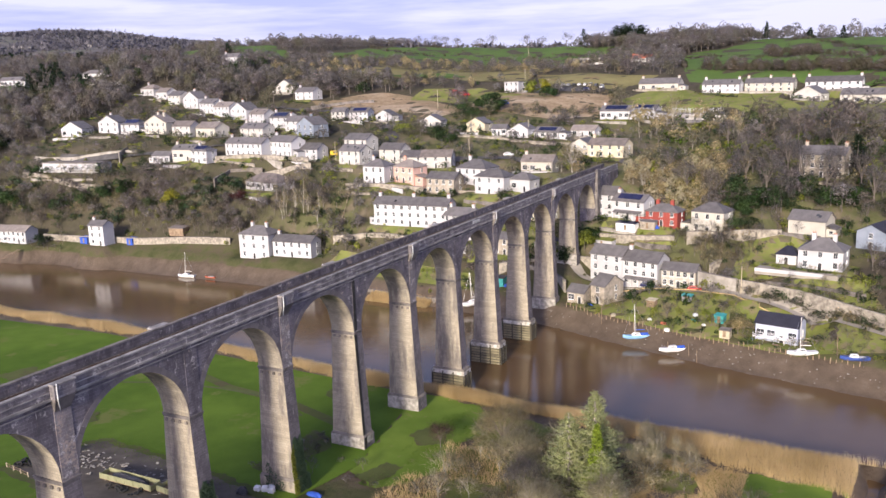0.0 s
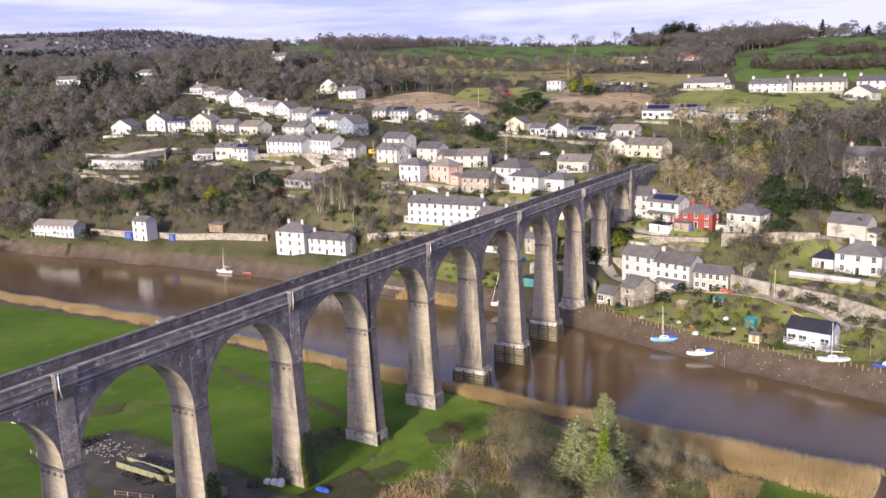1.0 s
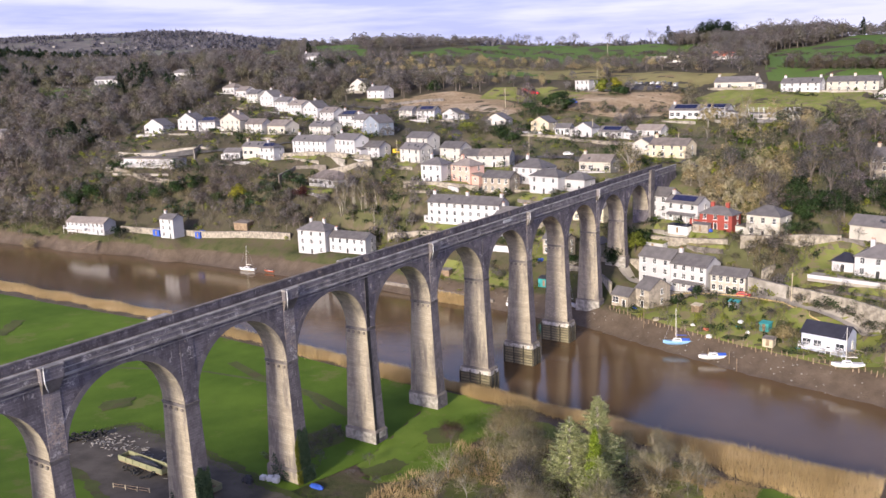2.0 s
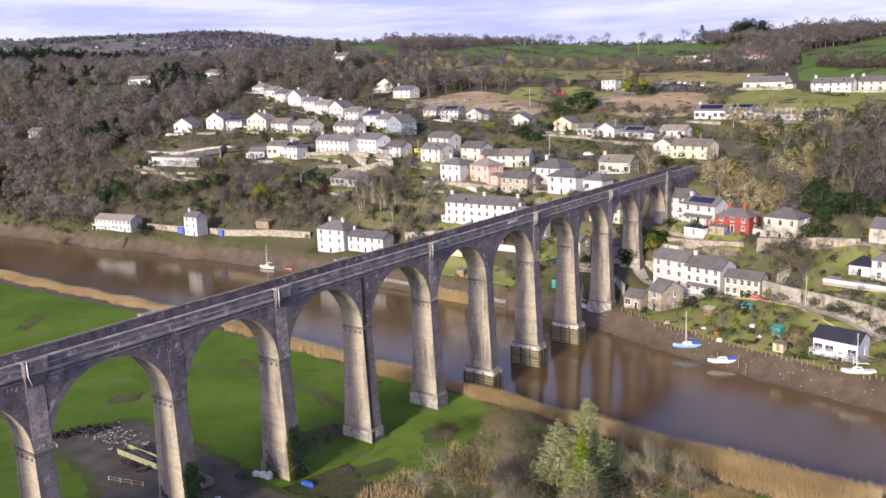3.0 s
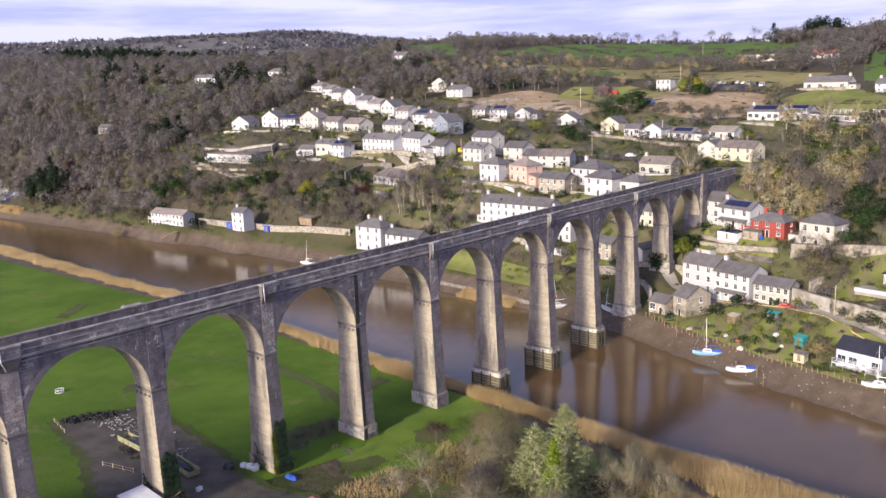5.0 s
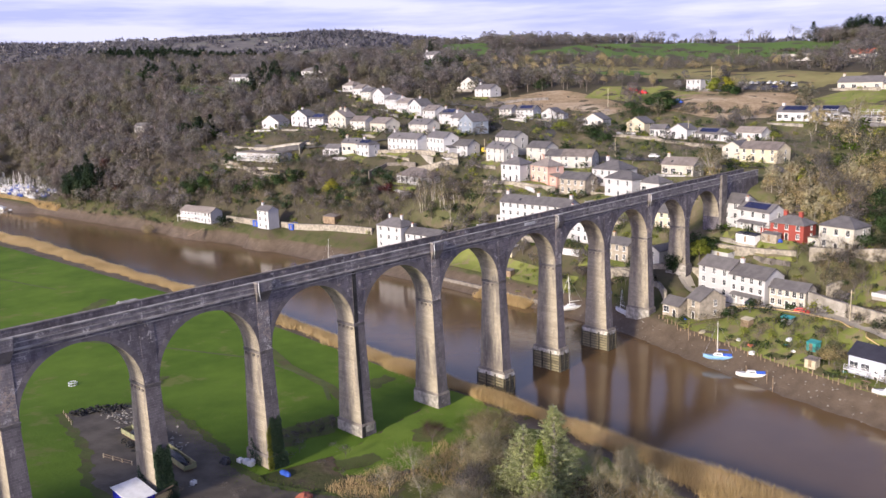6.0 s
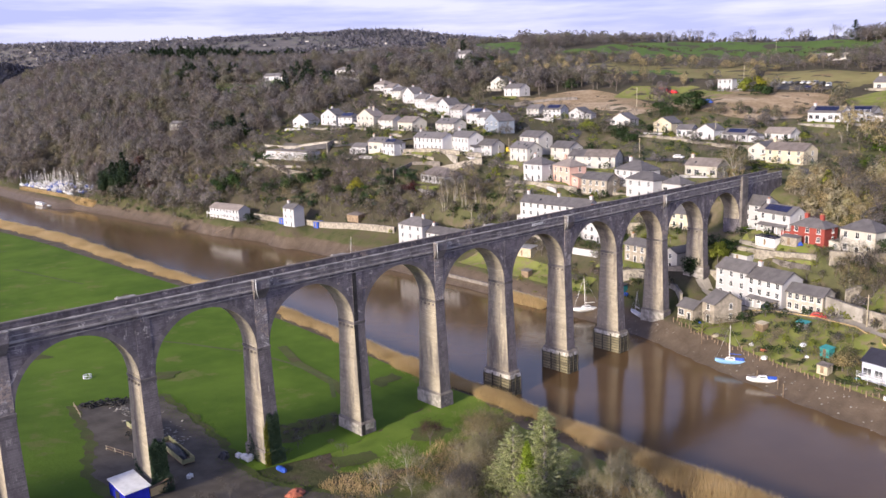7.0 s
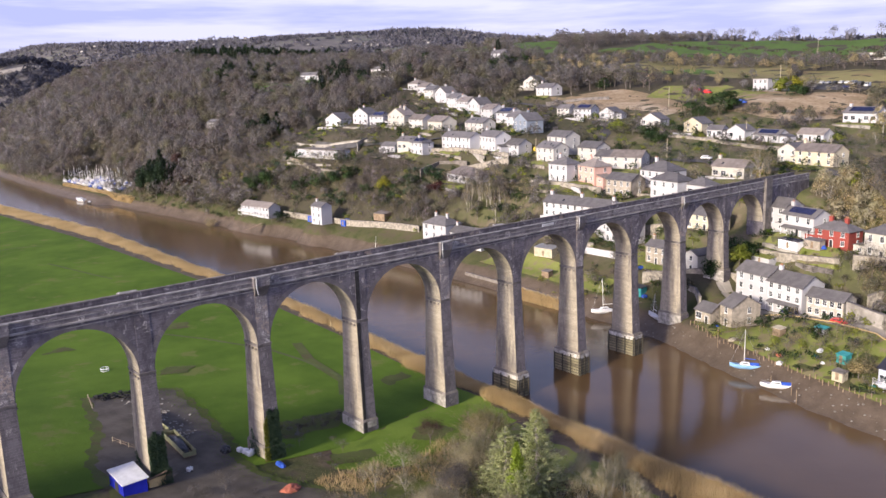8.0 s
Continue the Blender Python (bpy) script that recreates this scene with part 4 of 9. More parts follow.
drape("meadow", ragged([(70, -62), (82, -62), (86, -120), (60, -120)], 1.0), "river_turf", "bright green turf behind the reed bed", "meadow", 0.14, 4.0)
for line in ([(76.8, 61), (78.5, 48), (78.7, 31), (72, 20)], [(56, 276), (66, 279), (77, 275)], [(67, 230), (76, 181)], [(50, 120), (68, 84), (77, 61)]):
    ribbon("ditch", line, 1.0, "boggy_turf", "dark boggy ditch across the meadow", "ditch", lift=0.2)
field([(411, 8), (452, 20), (553, 44), (590, 46), (625, 24), (690, 8), (735, -20), (750, -60), (750, -270), (400, -270), (402, -86), (418, -42)], "pasture", "bright green pastures rising to the skyline", step=12.0)
field([(520, 330), (516, 120), (694, 86), (704, 340)], "pasture", "green hilltop pasture under lone oaks", step=12.0)
field([(470, 330), (490, 326), (612, 458), (584, 482), (462, 360)], "pasture", "green pasture beside the farmhouse")
field([(452, 378), (560, 498), (526, 524), (424, 402)], "pasture", "green strip of pasture behind the farmhouse")
field([(330, 1452), (408, 1440), (418, 1474), (336, 1484)], "pale_lane", "tan stubble field on the hill beyond the bend", step=12.0)
field([(306, 428), (318, 424), (322, 490), (300, 520), (292, 470)], "pasture", "hilltop meadow in front of the long house")
field([(360, 96), (384, 90), (386, 122), (372, 150), (352, 150)], "garden_grass", "sunlit grassy bank below the white cube house")
field([(400, 30), (440, 30), (446, 110), (400, 90)], "rough_grass", "rough pale grass on the hill")
field([(352, 30), (384, 40), (380, 100), (344, 118), (336, 60)], "bare_earth", "bare tan earth cut into the hillside", "bare ground")
field([(322, 120), (346, 110), (366, 175), (338, 205), (326, 170)], "bare_earth", "brown cleared slope", "bare ground")
field([(345, -28), (378, -29.6), (400, -23.6), (400, 28), (380, 38), (364, 24)], "garden_grass", "sunlit rough lawn below the hill bungalow", "gardens", "gardens")
field([(342, -30), (378, -30), (400, -24), (398, -98), (338, -104)], "garden_grass", "long sloping gardens below the hill terraces", "gardens", "gardens")
field([(338, -20), (352, -24), (364, 20), (348, 36), (336, 36)], "pale_lane", "pale rutted ground of a building site", "building site", "building_site", lift=0.25)
field([(388, 52), (402, 52), (402, 80), (388, 80)], "asphalt", "small car park on the hill", "car park")
field([(150, -95), (182, -84), (181, -42), (175, -9), (170, -4), (164, -20), (154.5, -46), (148, -70)], "garden_grass", "untidy sunlit garden plots along the shore", "gardens", "gardens", step=4.0)
field([(178, 34), (186, 34), (192, 90), (182, 95)], "garden_grass", "green plots behind the shore", "gardens", "gardens", step=4.0)
field([(186, -48), (204, -50), (206, -62), (192, -82), (180, -80)], "garden_grass", "terraced garden lawn below the villa", "gardens", "gardens", step=4.0)
ribbon("lane", [(192, 0), (187.0, -8), (182.6, -25), (180.5, -40), (176.5, -52), (169, -70), (155, -95)], 4.2, "pale_lane", "narrow pale quay lane", "lane")
ribbon("road", [(258, -30), (262, 5), (262, 40), (258, 60), (262, 90), (262, 110), (252, 130), (250, 160), (250, 185), (240, 215), (232, 235), (226, 280)], 4.5, "asphalt", "narrow village road climbing the hillside", "road")
ribbon("road", [(262, 110), (285, 120), (320, 150), (330, 200), (322, 240), (340, 290), (352, 340)], 4.5, "asphalt", "grey lane behind the upper houses", "road")
YARD = [(27.5, 51.5), (37, 49.5), (44, 47), (43, 36), (42, 26), (40, 12), (37, 1.5), (38.5, -10), (46, -22), (28, -40), (16, -18), (16, 12), (22.5, 27)]
drape("yard_edge", ragged([(x + (1.8 if x > 34 else -1.8), y + (1.2 if y > 20 else -0.6)) for x, y in YARD], 0.7, 0.8, 4), "trodden_turf", "trodden brown turf round the yard", "turf", 0.19, 3.0)
drape("yard", ragged(YARD, 0.6, 0.7, 5), "yard_earth", "muddy farm yard with rubble", "yard", 0.25, 3.0)
for k, spot in enumerate(([(47, 12), (53, 14), (60, 13.5), (67, 13), (66, 9), (62, 5), (56, 6), (51, 5), (46, 7)], [(72, -6), (77, -7), (78, -12), (72, -14), (69, -10)], [(53, -6), (60, -8), (60, -12), (50, -11)], [(84, 18), (92, 20), (92, 24), (84, 23)], [(46, 60), (52, 58), (56, 62), (50, 66)], [(62, 100), (70, 98), (72, 104), (64, 107)], [(70, 140), (82, 150), (80, 154), (68, 144)], [(30, 100), (38, 98), (37, 104)])):
    drape("bare_patch", ragged(spot, 0.6, 0.6, 20 + k), "trodden_turf", "brown worn patch in the turf", "turf", 0.22, 2.0)
field([(402, 100), (446, 112), (452, 232), (404, 226)], "rough_grass", "rough tan slope above the cleared ground")
drape("field", [(446, 112), (518, 102), (514, 262), (452, 232)], "rough_grass", "rough tan grass under hill scrub", "field", 0.12, 8.0)
field([(404, 150), (420, 146), (424, 196), (406, 196)], "pasture", "small green paddock on the rough slope", lift=0.3)

field([(161, 433), (191, 433), (192, 546), (161, 546)], "pale_lane", "pale gravel hardstanding of the boatyard", "hardstanding", "hardstanding", 0.2)

# ---- viaduct ----
PITCH, SPRING, DECK, RAD = 21.3, 24.7, 36.2, 9.35
Y0, Y1 = 0.0, 5.0            # spandrel faces
TH = PITCH - 2 * RAD         # pier thickness at the springing
viaduct = thing("viaduct", pose(0, 0, 0), "tall grey concrete-block railway viaduct on slender tapering piers", "viaduct")
FIRST, LAST = -2, 9


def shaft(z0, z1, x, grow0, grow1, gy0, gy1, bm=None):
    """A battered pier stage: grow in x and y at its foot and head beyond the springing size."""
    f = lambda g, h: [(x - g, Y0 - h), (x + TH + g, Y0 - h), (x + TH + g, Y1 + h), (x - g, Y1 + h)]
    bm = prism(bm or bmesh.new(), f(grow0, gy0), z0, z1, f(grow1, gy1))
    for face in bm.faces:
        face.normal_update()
        # y faces take slot 1; on shafts and plinths its colour holds shade
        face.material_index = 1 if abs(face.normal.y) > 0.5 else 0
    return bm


corbel_mesh = mesh_of("corbel", boxed(-0.28, 0.0, -0.22, 0.22, 0, 0.42, bevel=0.04), "dark_stone")
for i in range(FIRST, LAST + 1):
    x = i * PITCH
    wet = 5 <= i <= 7
    foot = 0.0 if wet else lz(x + 1.3, 2.5) - 1.2
    top_plinth = 3.4 if wet else max(4.4, lz(x + 1.3, 2.5) + 2.6)
    k = (SPRING - top_plinth) / 20.3
    pier = part("pier", shaft(top_plinth, SPRING - 0.55, x, 0.22 * k, 0.0, 0.95 * k, 0.02), ("block_stone", "shaft_shade"), viaduct)
    part("impost", shaft(SPRING - 0.55, SPRING, x, 0.02, 0.16, 0.05, 0.18), ("coping_stone", "coping_stone"), pier)
    for side, xx in ((0, x), (180, x + TH)):
        for yy in (0.6, 1.85, 3.1, 4.35):
            c = part("corbel", corbel_mesh, None, pier)
            c.matrix_world = pose(xx, yy, SPRING - 1.15, 0, 0, side)
    g, h = 0.22 * k, 0.95 * k
    if wet:
        part("cap", shaft(2.9, 3.4, x, g + 0.30, g + 0.16, h + 0.72, h + 0.45), ("dark_stone", "dark_stone"), pier)
        foot_block = part("footing", shaft(RIVER - 2.2, 1.9, x, g + 0.12, g + 0.12, h + 0.60, h + 0.60), ("wet_stone", "wet_stone"), pier)
        part("footing_course", shaft(1.9, 2.9, x, g + 0.28, g + 0.24, h + 0.72, h + 0.66), ("limewashed_stone", "limewashed_stone"), foot_block, "lime-whitened stone course")
        # timber fenders round the footing: walings and upright posts
        gx_, gy_ = g + 0.12, h + 0.60
        for zz in (-2.2, -1.5, -0.8, -0.1, 0.6, 1.3):
            for y_, s_ in ((Y0 - gy_, -1), (Y1 + gy_, 1)):
                part("fender_beam", boxed(x - gx_ - 0.2, x + TH + gx_ + 0.2, min(y_, y_ + s_ * 0.2), max(y_, y_ + s_ * 0.2), zz - 0.17, zz + 0.17), "wet_timber", foot_block)
            for x_, s_ in ((x - gx_, -1), (x + TH + gx_, 1)):
                part("fender_beam", boxed(min(x_, x_ + s_ * 0.2), max(x_, x_ + s_ * 0.2), Y0 - gy_ - 0.15, Y1 + gy_ + 0.15, zz - 0.17, zz + 0.17), "wet_timber", foot_block)
        for k in range(3):
            f = k / 2
            for y_ in (Y0 - gy_ - 0.27, Y1 + gy_ + 0.27):
                xx = x - gx_ + (TH + 2 * gx_) * f
                part("fender_post", boxed(xx - 0.12, xx + 0.12, y_ - 0.1, y_ + 0.1, RIVER - 1.5, 2.3 + 0.35 * math.sin(k * 3 + i)), "dark_timber", foot_block)
        for k in range(4):
            f = k / 3
            for x_ in (x - gx_ - 0.27, x + TH + gx_ + 0.27):
                yy = Y0 - gy_ + (Y1 - Y0 + 2 * gy_) * f
                part("fender_post", boxed(x_ - 0.1, x_ + 0.1, yy - 0.12, yy + 0.12, RIVER - 1.5, 2.3 + 0.35 * math.sin(k * 2 + i)), "dark_timber", foot_block)
    else:
        part("plinth_course", shaft(top_plinth - 0.45, top_plinth, x, g + 0.34, g + 0.12, h + 0.34, h + 0.12), ("dark_stone", "dark_stone"), pier)
        part("plinth", shaft(foot, top_plinth - 0.45, x, g + 0.36, g + 0.30, h + 0.36, h + 0.30), ("lime_stone" if i >= 3 else "block_stone", "shaft_shade"), pier)

# arches: barrel and spandrel walls from pier to pier, each with its ring of stones
SEG = 28
vous = []
for i in range(FIRST, LAST + 1):
    x0 = i * PITCH + TH
    xm = x0 + RAD
    bm = bmesh.new()
    for face, yy in (("near", Y0), ("far", Y1)):
        arc = [(xm - RAD * math.cos(math.pi * k / SEG), SPRING + RAD * math.sin(math.pi * k / SEG)) for k in range(SEG + 1)]
        lo = [bm.verts.new((a, yy, b)) for a, b in arc]
        hi = [bm.verts.new((a, yy, 35.1)) for a, b in arc]
        left, right = bm.verts.new((x0 - TH / 2, yy, SPRING)), bm.verts.new((x0 + 2 * RAD + TH / 2, yy, SPRING))
        lt, rt = bm.verts.new((x0 - TH / 2, yy, 35.1)), bm.verts.new((x0 + 2 * RAD + TH / 2, yy, 35.1))
        quads = [(lo[k], lo[k + 1], hi[k + 1], hi[k]) for k in range(SEG)] + [(left, lo[0], hi[0], lt), (lo[-1], right, rt, hi[-1])]
        for qd in quads:
            bm.faces.new(qd if face == "near" else qd[::-1])
        if face == "near":
            near_lo, near_hi = lo, [lt] + hi + [rt]
        else:
            for k in range(SEG):
                bm.faces.new((near_lo[k + 1], near_lo[k], lo[k], lo[k + 1]))
            both = [lt] + hi + [rt]
            for k in range(len(both) - 1):
                bm.faces.new((near_hi[k], near_hi[k + 1], both[k + 1], both[k]))
    bm.faces.ensure_lookup_table()
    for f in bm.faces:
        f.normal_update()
        # y faces take the stone with shade put into its colour
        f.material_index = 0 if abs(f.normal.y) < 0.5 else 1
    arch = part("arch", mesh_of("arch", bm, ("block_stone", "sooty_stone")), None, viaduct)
    vous.append((arch, xm))

# ring of cut stones round each of the nearer arches
n_ring = 31
w0 = math.pi / n_ring * 0.485
bm = bmesh.new()
ring_v = [bm.verts.new((math.sin(a) * rr, yy, math.cos(a) * rr)) for yy in (-0.035, 0.02) for a, rr in ((-w0, RAD + 0.01), (w0, RAD + 0.01), (w0, RAD + 0.85), (-w0, RAD + 0.85))]
for f in ((0, 1, 2, 3), (7, 6, 5, 4), (0, 4, 5, 1), (1, 5, 6, 2), (2, 6, 7, 3), (3, 7, 4, 0)):
    bm.faces.new([ring_v[k] for k in f])
bmesh.ops.recalc_face_normals(bm, faces=bm.faces[:])
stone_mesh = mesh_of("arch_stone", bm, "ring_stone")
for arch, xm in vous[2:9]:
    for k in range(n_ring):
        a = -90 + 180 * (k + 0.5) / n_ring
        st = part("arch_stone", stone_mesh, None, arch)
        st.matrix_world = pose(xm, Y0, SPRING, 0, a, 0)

# string course, parapets and coping, deck
XA, XB = FIRST * PITCH - 30, 240.0
for y0, y1, nm in ((Y0 - 0.32, Y0 + 0.1, "near"), (Y1 - 0.1, Y1 + 0.32, "far")):
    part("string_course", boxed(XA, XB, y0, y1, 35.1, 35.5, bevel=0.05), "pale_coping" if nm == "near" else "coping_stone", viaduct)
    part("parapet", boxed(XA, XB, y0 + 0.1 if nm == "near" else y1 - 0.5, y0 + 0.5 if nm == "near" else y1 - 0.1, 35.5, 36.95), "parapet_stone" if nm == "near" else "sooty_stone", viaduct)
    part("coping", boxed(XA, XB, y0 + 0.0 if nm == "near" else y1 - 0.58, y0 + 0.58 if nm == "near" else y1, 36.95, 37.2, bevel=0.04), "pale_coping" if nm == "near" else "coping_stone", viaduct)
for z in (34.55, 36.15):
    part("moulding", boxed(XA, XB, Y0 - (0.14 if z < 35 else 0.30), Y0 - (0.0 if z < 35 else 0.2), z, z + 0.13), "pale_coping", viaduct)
part("deck", boxed(XA, XB, Y0 + 0.1, Y1 - 0.1, 35.11, 35.75), "ballast", viaduct)
bm = bmesh.new()
v = [bm.verts.new((xx, yy, zz)) for xx in (XA, XB) for yy, zz in ((0.5, 35.76), (1.0, 36.0), (4.0, 36.0), (4.5, 35.76))]
for k in range(3):
    bm.faces.new((v[k], v[k + 4], v[k + 5], v[k + 1]))
part("ballast_bed", bm, "ballast", viaduct)
bm = bmesh.new()
for k in range(int((XB - XA) / 0.72)):
    xx = XA + 0.3 + k * 0.72
    box(bm, xx, xx + 0.25, 1.25, 3.75, 35.98, 36.06)
tagged(part("sleeper_row", bm, "sleeper", viaduct), kind="stuff")
for yy in (1.76, 3.20):
    part("rail", boxed(XA, XB, yy - 0.04, yy + 0.04, 36.05, 36.2), "rail_steel", viaduct)

# refuges: on the near parapet over even piers, on the far one over odd piers
for i in range(FIRST, LAST + 1):
    xc = i * PITCH + TH / 2
    for near in ((True,) if i % 2 == 0 else (False,)):
        s = -1 if near else 1
        ya = Y0 if near else Y1
        f = lambda a, b: (min(ya + s * a, ya + s * b), max(ya + s * a, ya + s * b))
        ref = part("refuge", boxed(xc - 1.5, xc + 1.5, *f(0.18, 1.05), 35.45, 37.0), "parapet_stone", viaduct)
        part("refuge_coping", boxed(xc - 1.62, xc + 1.62, *f(0.1, 1.17), 37.0, 37.28, bevel=0.04), "pale_coping", ref)
        a, b = f(0.0, 1.05)
        c, d = f(0.0, 0.15)
        bm = bmesh.new()
        prism(bm, [(xc - 1.1, c), (xc + 1.1, c), (xc + 1.1, d), (xc - 1.1, d)], 33.6, 35.45, [(xc - 1.5, a), (xc + 1.5, a), (xc + 1.5, b), (xc - 1.5, b)])
        part("refuge_corbel", bm, "coping_stone", ref)
        bm = bmesh.new()
        tube(bm, (xc - 1.2, ya + s * 1.13, 37.35), (xc - 1.2, ya + s * 1.13, 35.4), 0.075)
        tube(bm, (xc - 1.2, ya + s * 1.13, 35.4), (xc - 0.35, ya + s * 0.14, 33.7), 0.075)
        part("drain_pipe", bm, "plastic_white", ref, "white drain pipe")
    # pilaster up the spandrel
    for ya, s in ((Y0, -1), (Y1, 1)):
        lo, hi = (ya - 0.06, ya) if s < 0 else (ya, ya + 0.06)
        bm = bmesh.new()
        prism(bm, [(xc - TH / 2 + 0.1, lo), (xc + TH / 2 - 0.1, lo), (xc + TH / 2 - 0.1, hi), (xc - TH / 2 + 0.1, hi)], SPRING, 35.1)
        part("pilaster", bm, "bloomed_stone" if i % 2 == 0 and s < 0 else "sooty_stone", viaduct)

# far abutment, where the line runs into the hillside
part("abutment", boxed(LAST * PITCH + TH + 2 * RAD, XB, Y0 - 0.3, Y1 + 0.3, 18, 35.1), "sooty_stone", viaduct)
part("abutment_pier", boxed(LAST * PITCH + TH + 2 * RAD - 0.3, LAST * PITCH + TH + 2 * RAD + 3.2, Y0 - 1.0, Y0 - 0.3, 18, 38.0), "coping_stone", viaduct)
part("near_abutment", boxed(XA, FIRST * PITCH, Y0 - 0.3, Y1 + 0.3, 2, 35.1), "block_stone", viaduct)
# soot-black seep stain down the third pier
bm = bmesh.new()
xs = 3 * PITCH
prism(bm, [(xs + 0.15, -0.085), (xs + 1.05, -0.085), (xs + 1.05, 0.02), (xs + 0.15, 0.02)], 24.9, 34.9)
prism(bm, [(xs - 0.20, -0.99), (xs + 0.50, -0.99), (xs + 0.50, -0.7), (xs - 0.20, -0.7)], 4.45, 24.15, [(xs + 0.02, -0.055), (xs + 0.85, -0.055), (xs + 0.85, 0.2), (xs + 0.02, 0.2)])
prism(bm, [(xs - 0.35, -1.36), (xs + 0.40, -1.36), (xs + 0.40, -1.1), (xs - 0.35, -1.1)], 0.8, 4.0, [(xs - 0.30, -1.30), (xs + 0.45, -1.30), (xs + 0.45, -1.1), (xs - 0.30, -1.1)])
part("seep_stain", bm, "black_stain", viaduct, "black damp streak down the stone")
# pale painted board on the parapet; its writing is too small to read
board = part("painted_board", boxed(115.9, 119.7, -0.30, -0.225, 36.2, 36.85), "plastic_white", viaduct, "pale painted board on the parapet")
for k in range(6):
    part("writing_bar", boxed(116.2 + k * 0.56, 116.62 + k * 0.56, -0.312, -0.30, 36.36, 36.68), "grey_render", board)
# lime run down the third pier's plinth
part("lime_run", prism(bmesh.new(), [(xs + 0.6, -1.345), (xs + 2.6, -1.345), (xs + 2.6, -1.2), (xs + 0.6, -1.2)], 2.7, 3.9, [(xs + 0.55, -1.30), (xs + 2.75, -1.30), (xs + 2.75, -1.2), (xs + 0.55, -1.2)]), "lime_stone", viaduct, "white lime bloom on the plinth")

# ---- houses ----
PANES = {}


def window_meshes(w, h):
    """A four-light frame in one piece, its glass and its sill; made once for each size."""
    key = (round(w, 2), round(h, 2))
    if key not in PANES:
        bm = bmesh.new()
        ys, zs = (-w / 2, -w / 2 + 0.05, -0.015, 0.015, w / 2 - 0.05, w / 2), (0, 0.05, h / 2 - 0.015, h / 2 + 0.015, h - 0.05, h)
        v = [[bm.verts.new((-0.06, y, z)) for z in zs] for y in ys]
        fs = [bm.faces.new((v[i][j], v[i][j + 1], v[i + 1][j + 1], v[i + 1][j])) for i in range(5) for j in range(5) if not (i in (1, 3) and j in (1, 3))]
        ext = bmesh.ops.extrude_face_region(bm, geom=fs)
        for e in ext["geom"]:
            if isinstance(e, bmesh.types.BMVert):
                e.co.x = 0.02
        bmesh.ops.recalc_face_normals(bm, faces=bm.faces[:])
        PANES[key] = (mesh_of("window", bm, "white_paint"), mesh_of("pane", boxed(-0.015, 0.015, -w / 2 + 0.05, w / 2 - 0.05, 0.05, h - 0.05), "window_glass"),
                      mesh_of("sill", boxed(-0.16, 0.02, -w / 2 - 0.12, w / 2 + 0.12, -0.11, -0.002), "white_paint"))
    return PANES[key]


def window(parent, x, y, z, w=1.0, h=1.4, turn=0):
    f, g, s = window_meshes(w, h)
    ob = part("window", f, None, parent)
    ob.matrix_local = pose(x, y, z, 0, 0, turn)
    part("pane", g, None, ob)
    part("sill", s, None, ob)


def chimney(parent, x, y, z, wall):
    bm = boxed(x - 0.42, x + 0.42, y - 0.55, y + 0.55, z - 1.6, z + 1.2, bevel=0.03)
    box(bm, x - 0.5, x + 0.5, y - 0.63, y + 0.63, z + 1.2, z + 1.38)
    part("chimney", bm, wall, parent)
    for dy in (-0.28, 0.28):
        bm2 = tube(bmesh.new(), (x, y + dy, z + 1.38), (x, y + dy, z + 1.85), 0.15, 0.12, 7)
        part("chimney_pot", bm2, "clay_pot", parent)


def roof_of(kind, L, D, h, rise, over=0.35):
    """A roof with thickness over a plan of depth D (x) and length L (y)."""
    bm = bmesh.new()
    a, b, c, d = -over, D + over, -L / 2 - over, L / 2 + over
    lo = h - rise * over / (D / 2)
    if kind == "flat":
        box(bm, a, b, c, d, h, h + 0.35)
        box(bm, a + 0.3, b - 0.3, c + 0.3, d - 0.3, h + 0.35, h + 0.4)
        return bm
    base = [(a, c), (b, c), (b, d), (a, d)]
    if kind == "gable":
        ridge = [(D / 2, c), (D / 2, d)]
        faces = [(0, 4, 5, 3), (1, 2, 5, 4), (0, 1, 4), (2, 3, 5)]
    elif kind == "front":
        ridge = [(a, 0), (b, 0)]
        faces = [(0, 1, 5, 4), (2, 3, 4, 5), (3, 0, 4), (1, 2, 5)]
    else:
        ins = min(D / 2, L / 2 - 0.6)
        ridge = [(D / 2, c + ins + over), (D / 2, d - ins - over)]
        faces = [(0, 4, 5, 3), (1, 2, 5, 4), (0, 1, 4), (2, 3, 5)]
    for dz in (0.0, 0.2):
        vs = [bm.verts.new((x, y, (lo if dz == 0 else lo + 0.2))) for x, y in base] + [bm.verts.new((x, y, h + rise + dz)) for x, y in ridge]
        if dz == 0:
            under = vs
            continue
        keep = faces if kind == "hip" else faces[:2]
        for f in keep:
            bm.faces.new([vs[k] for k in f])
            bm.faces.new([under[k] for k in f][::-1])
        rim = [(0, 1), (1, 2), (2, 3), (3, 0)] if kind == "hip" else ([(1, 2), (3, 0), (0, 4), (4, 1), (2, 5), (5, 3)] if kind == "gable" else [(0, 1), (2, 3), (3, 4), (4, 0), (1, 5), (5, 2)])
        for i, j in rim:
            bm.faces.new((under[i], under[j], vs[j], vs[i]))
    bmesh.ops.recalc_face_normals(bm, faces=bm.faces[:])
    return bm


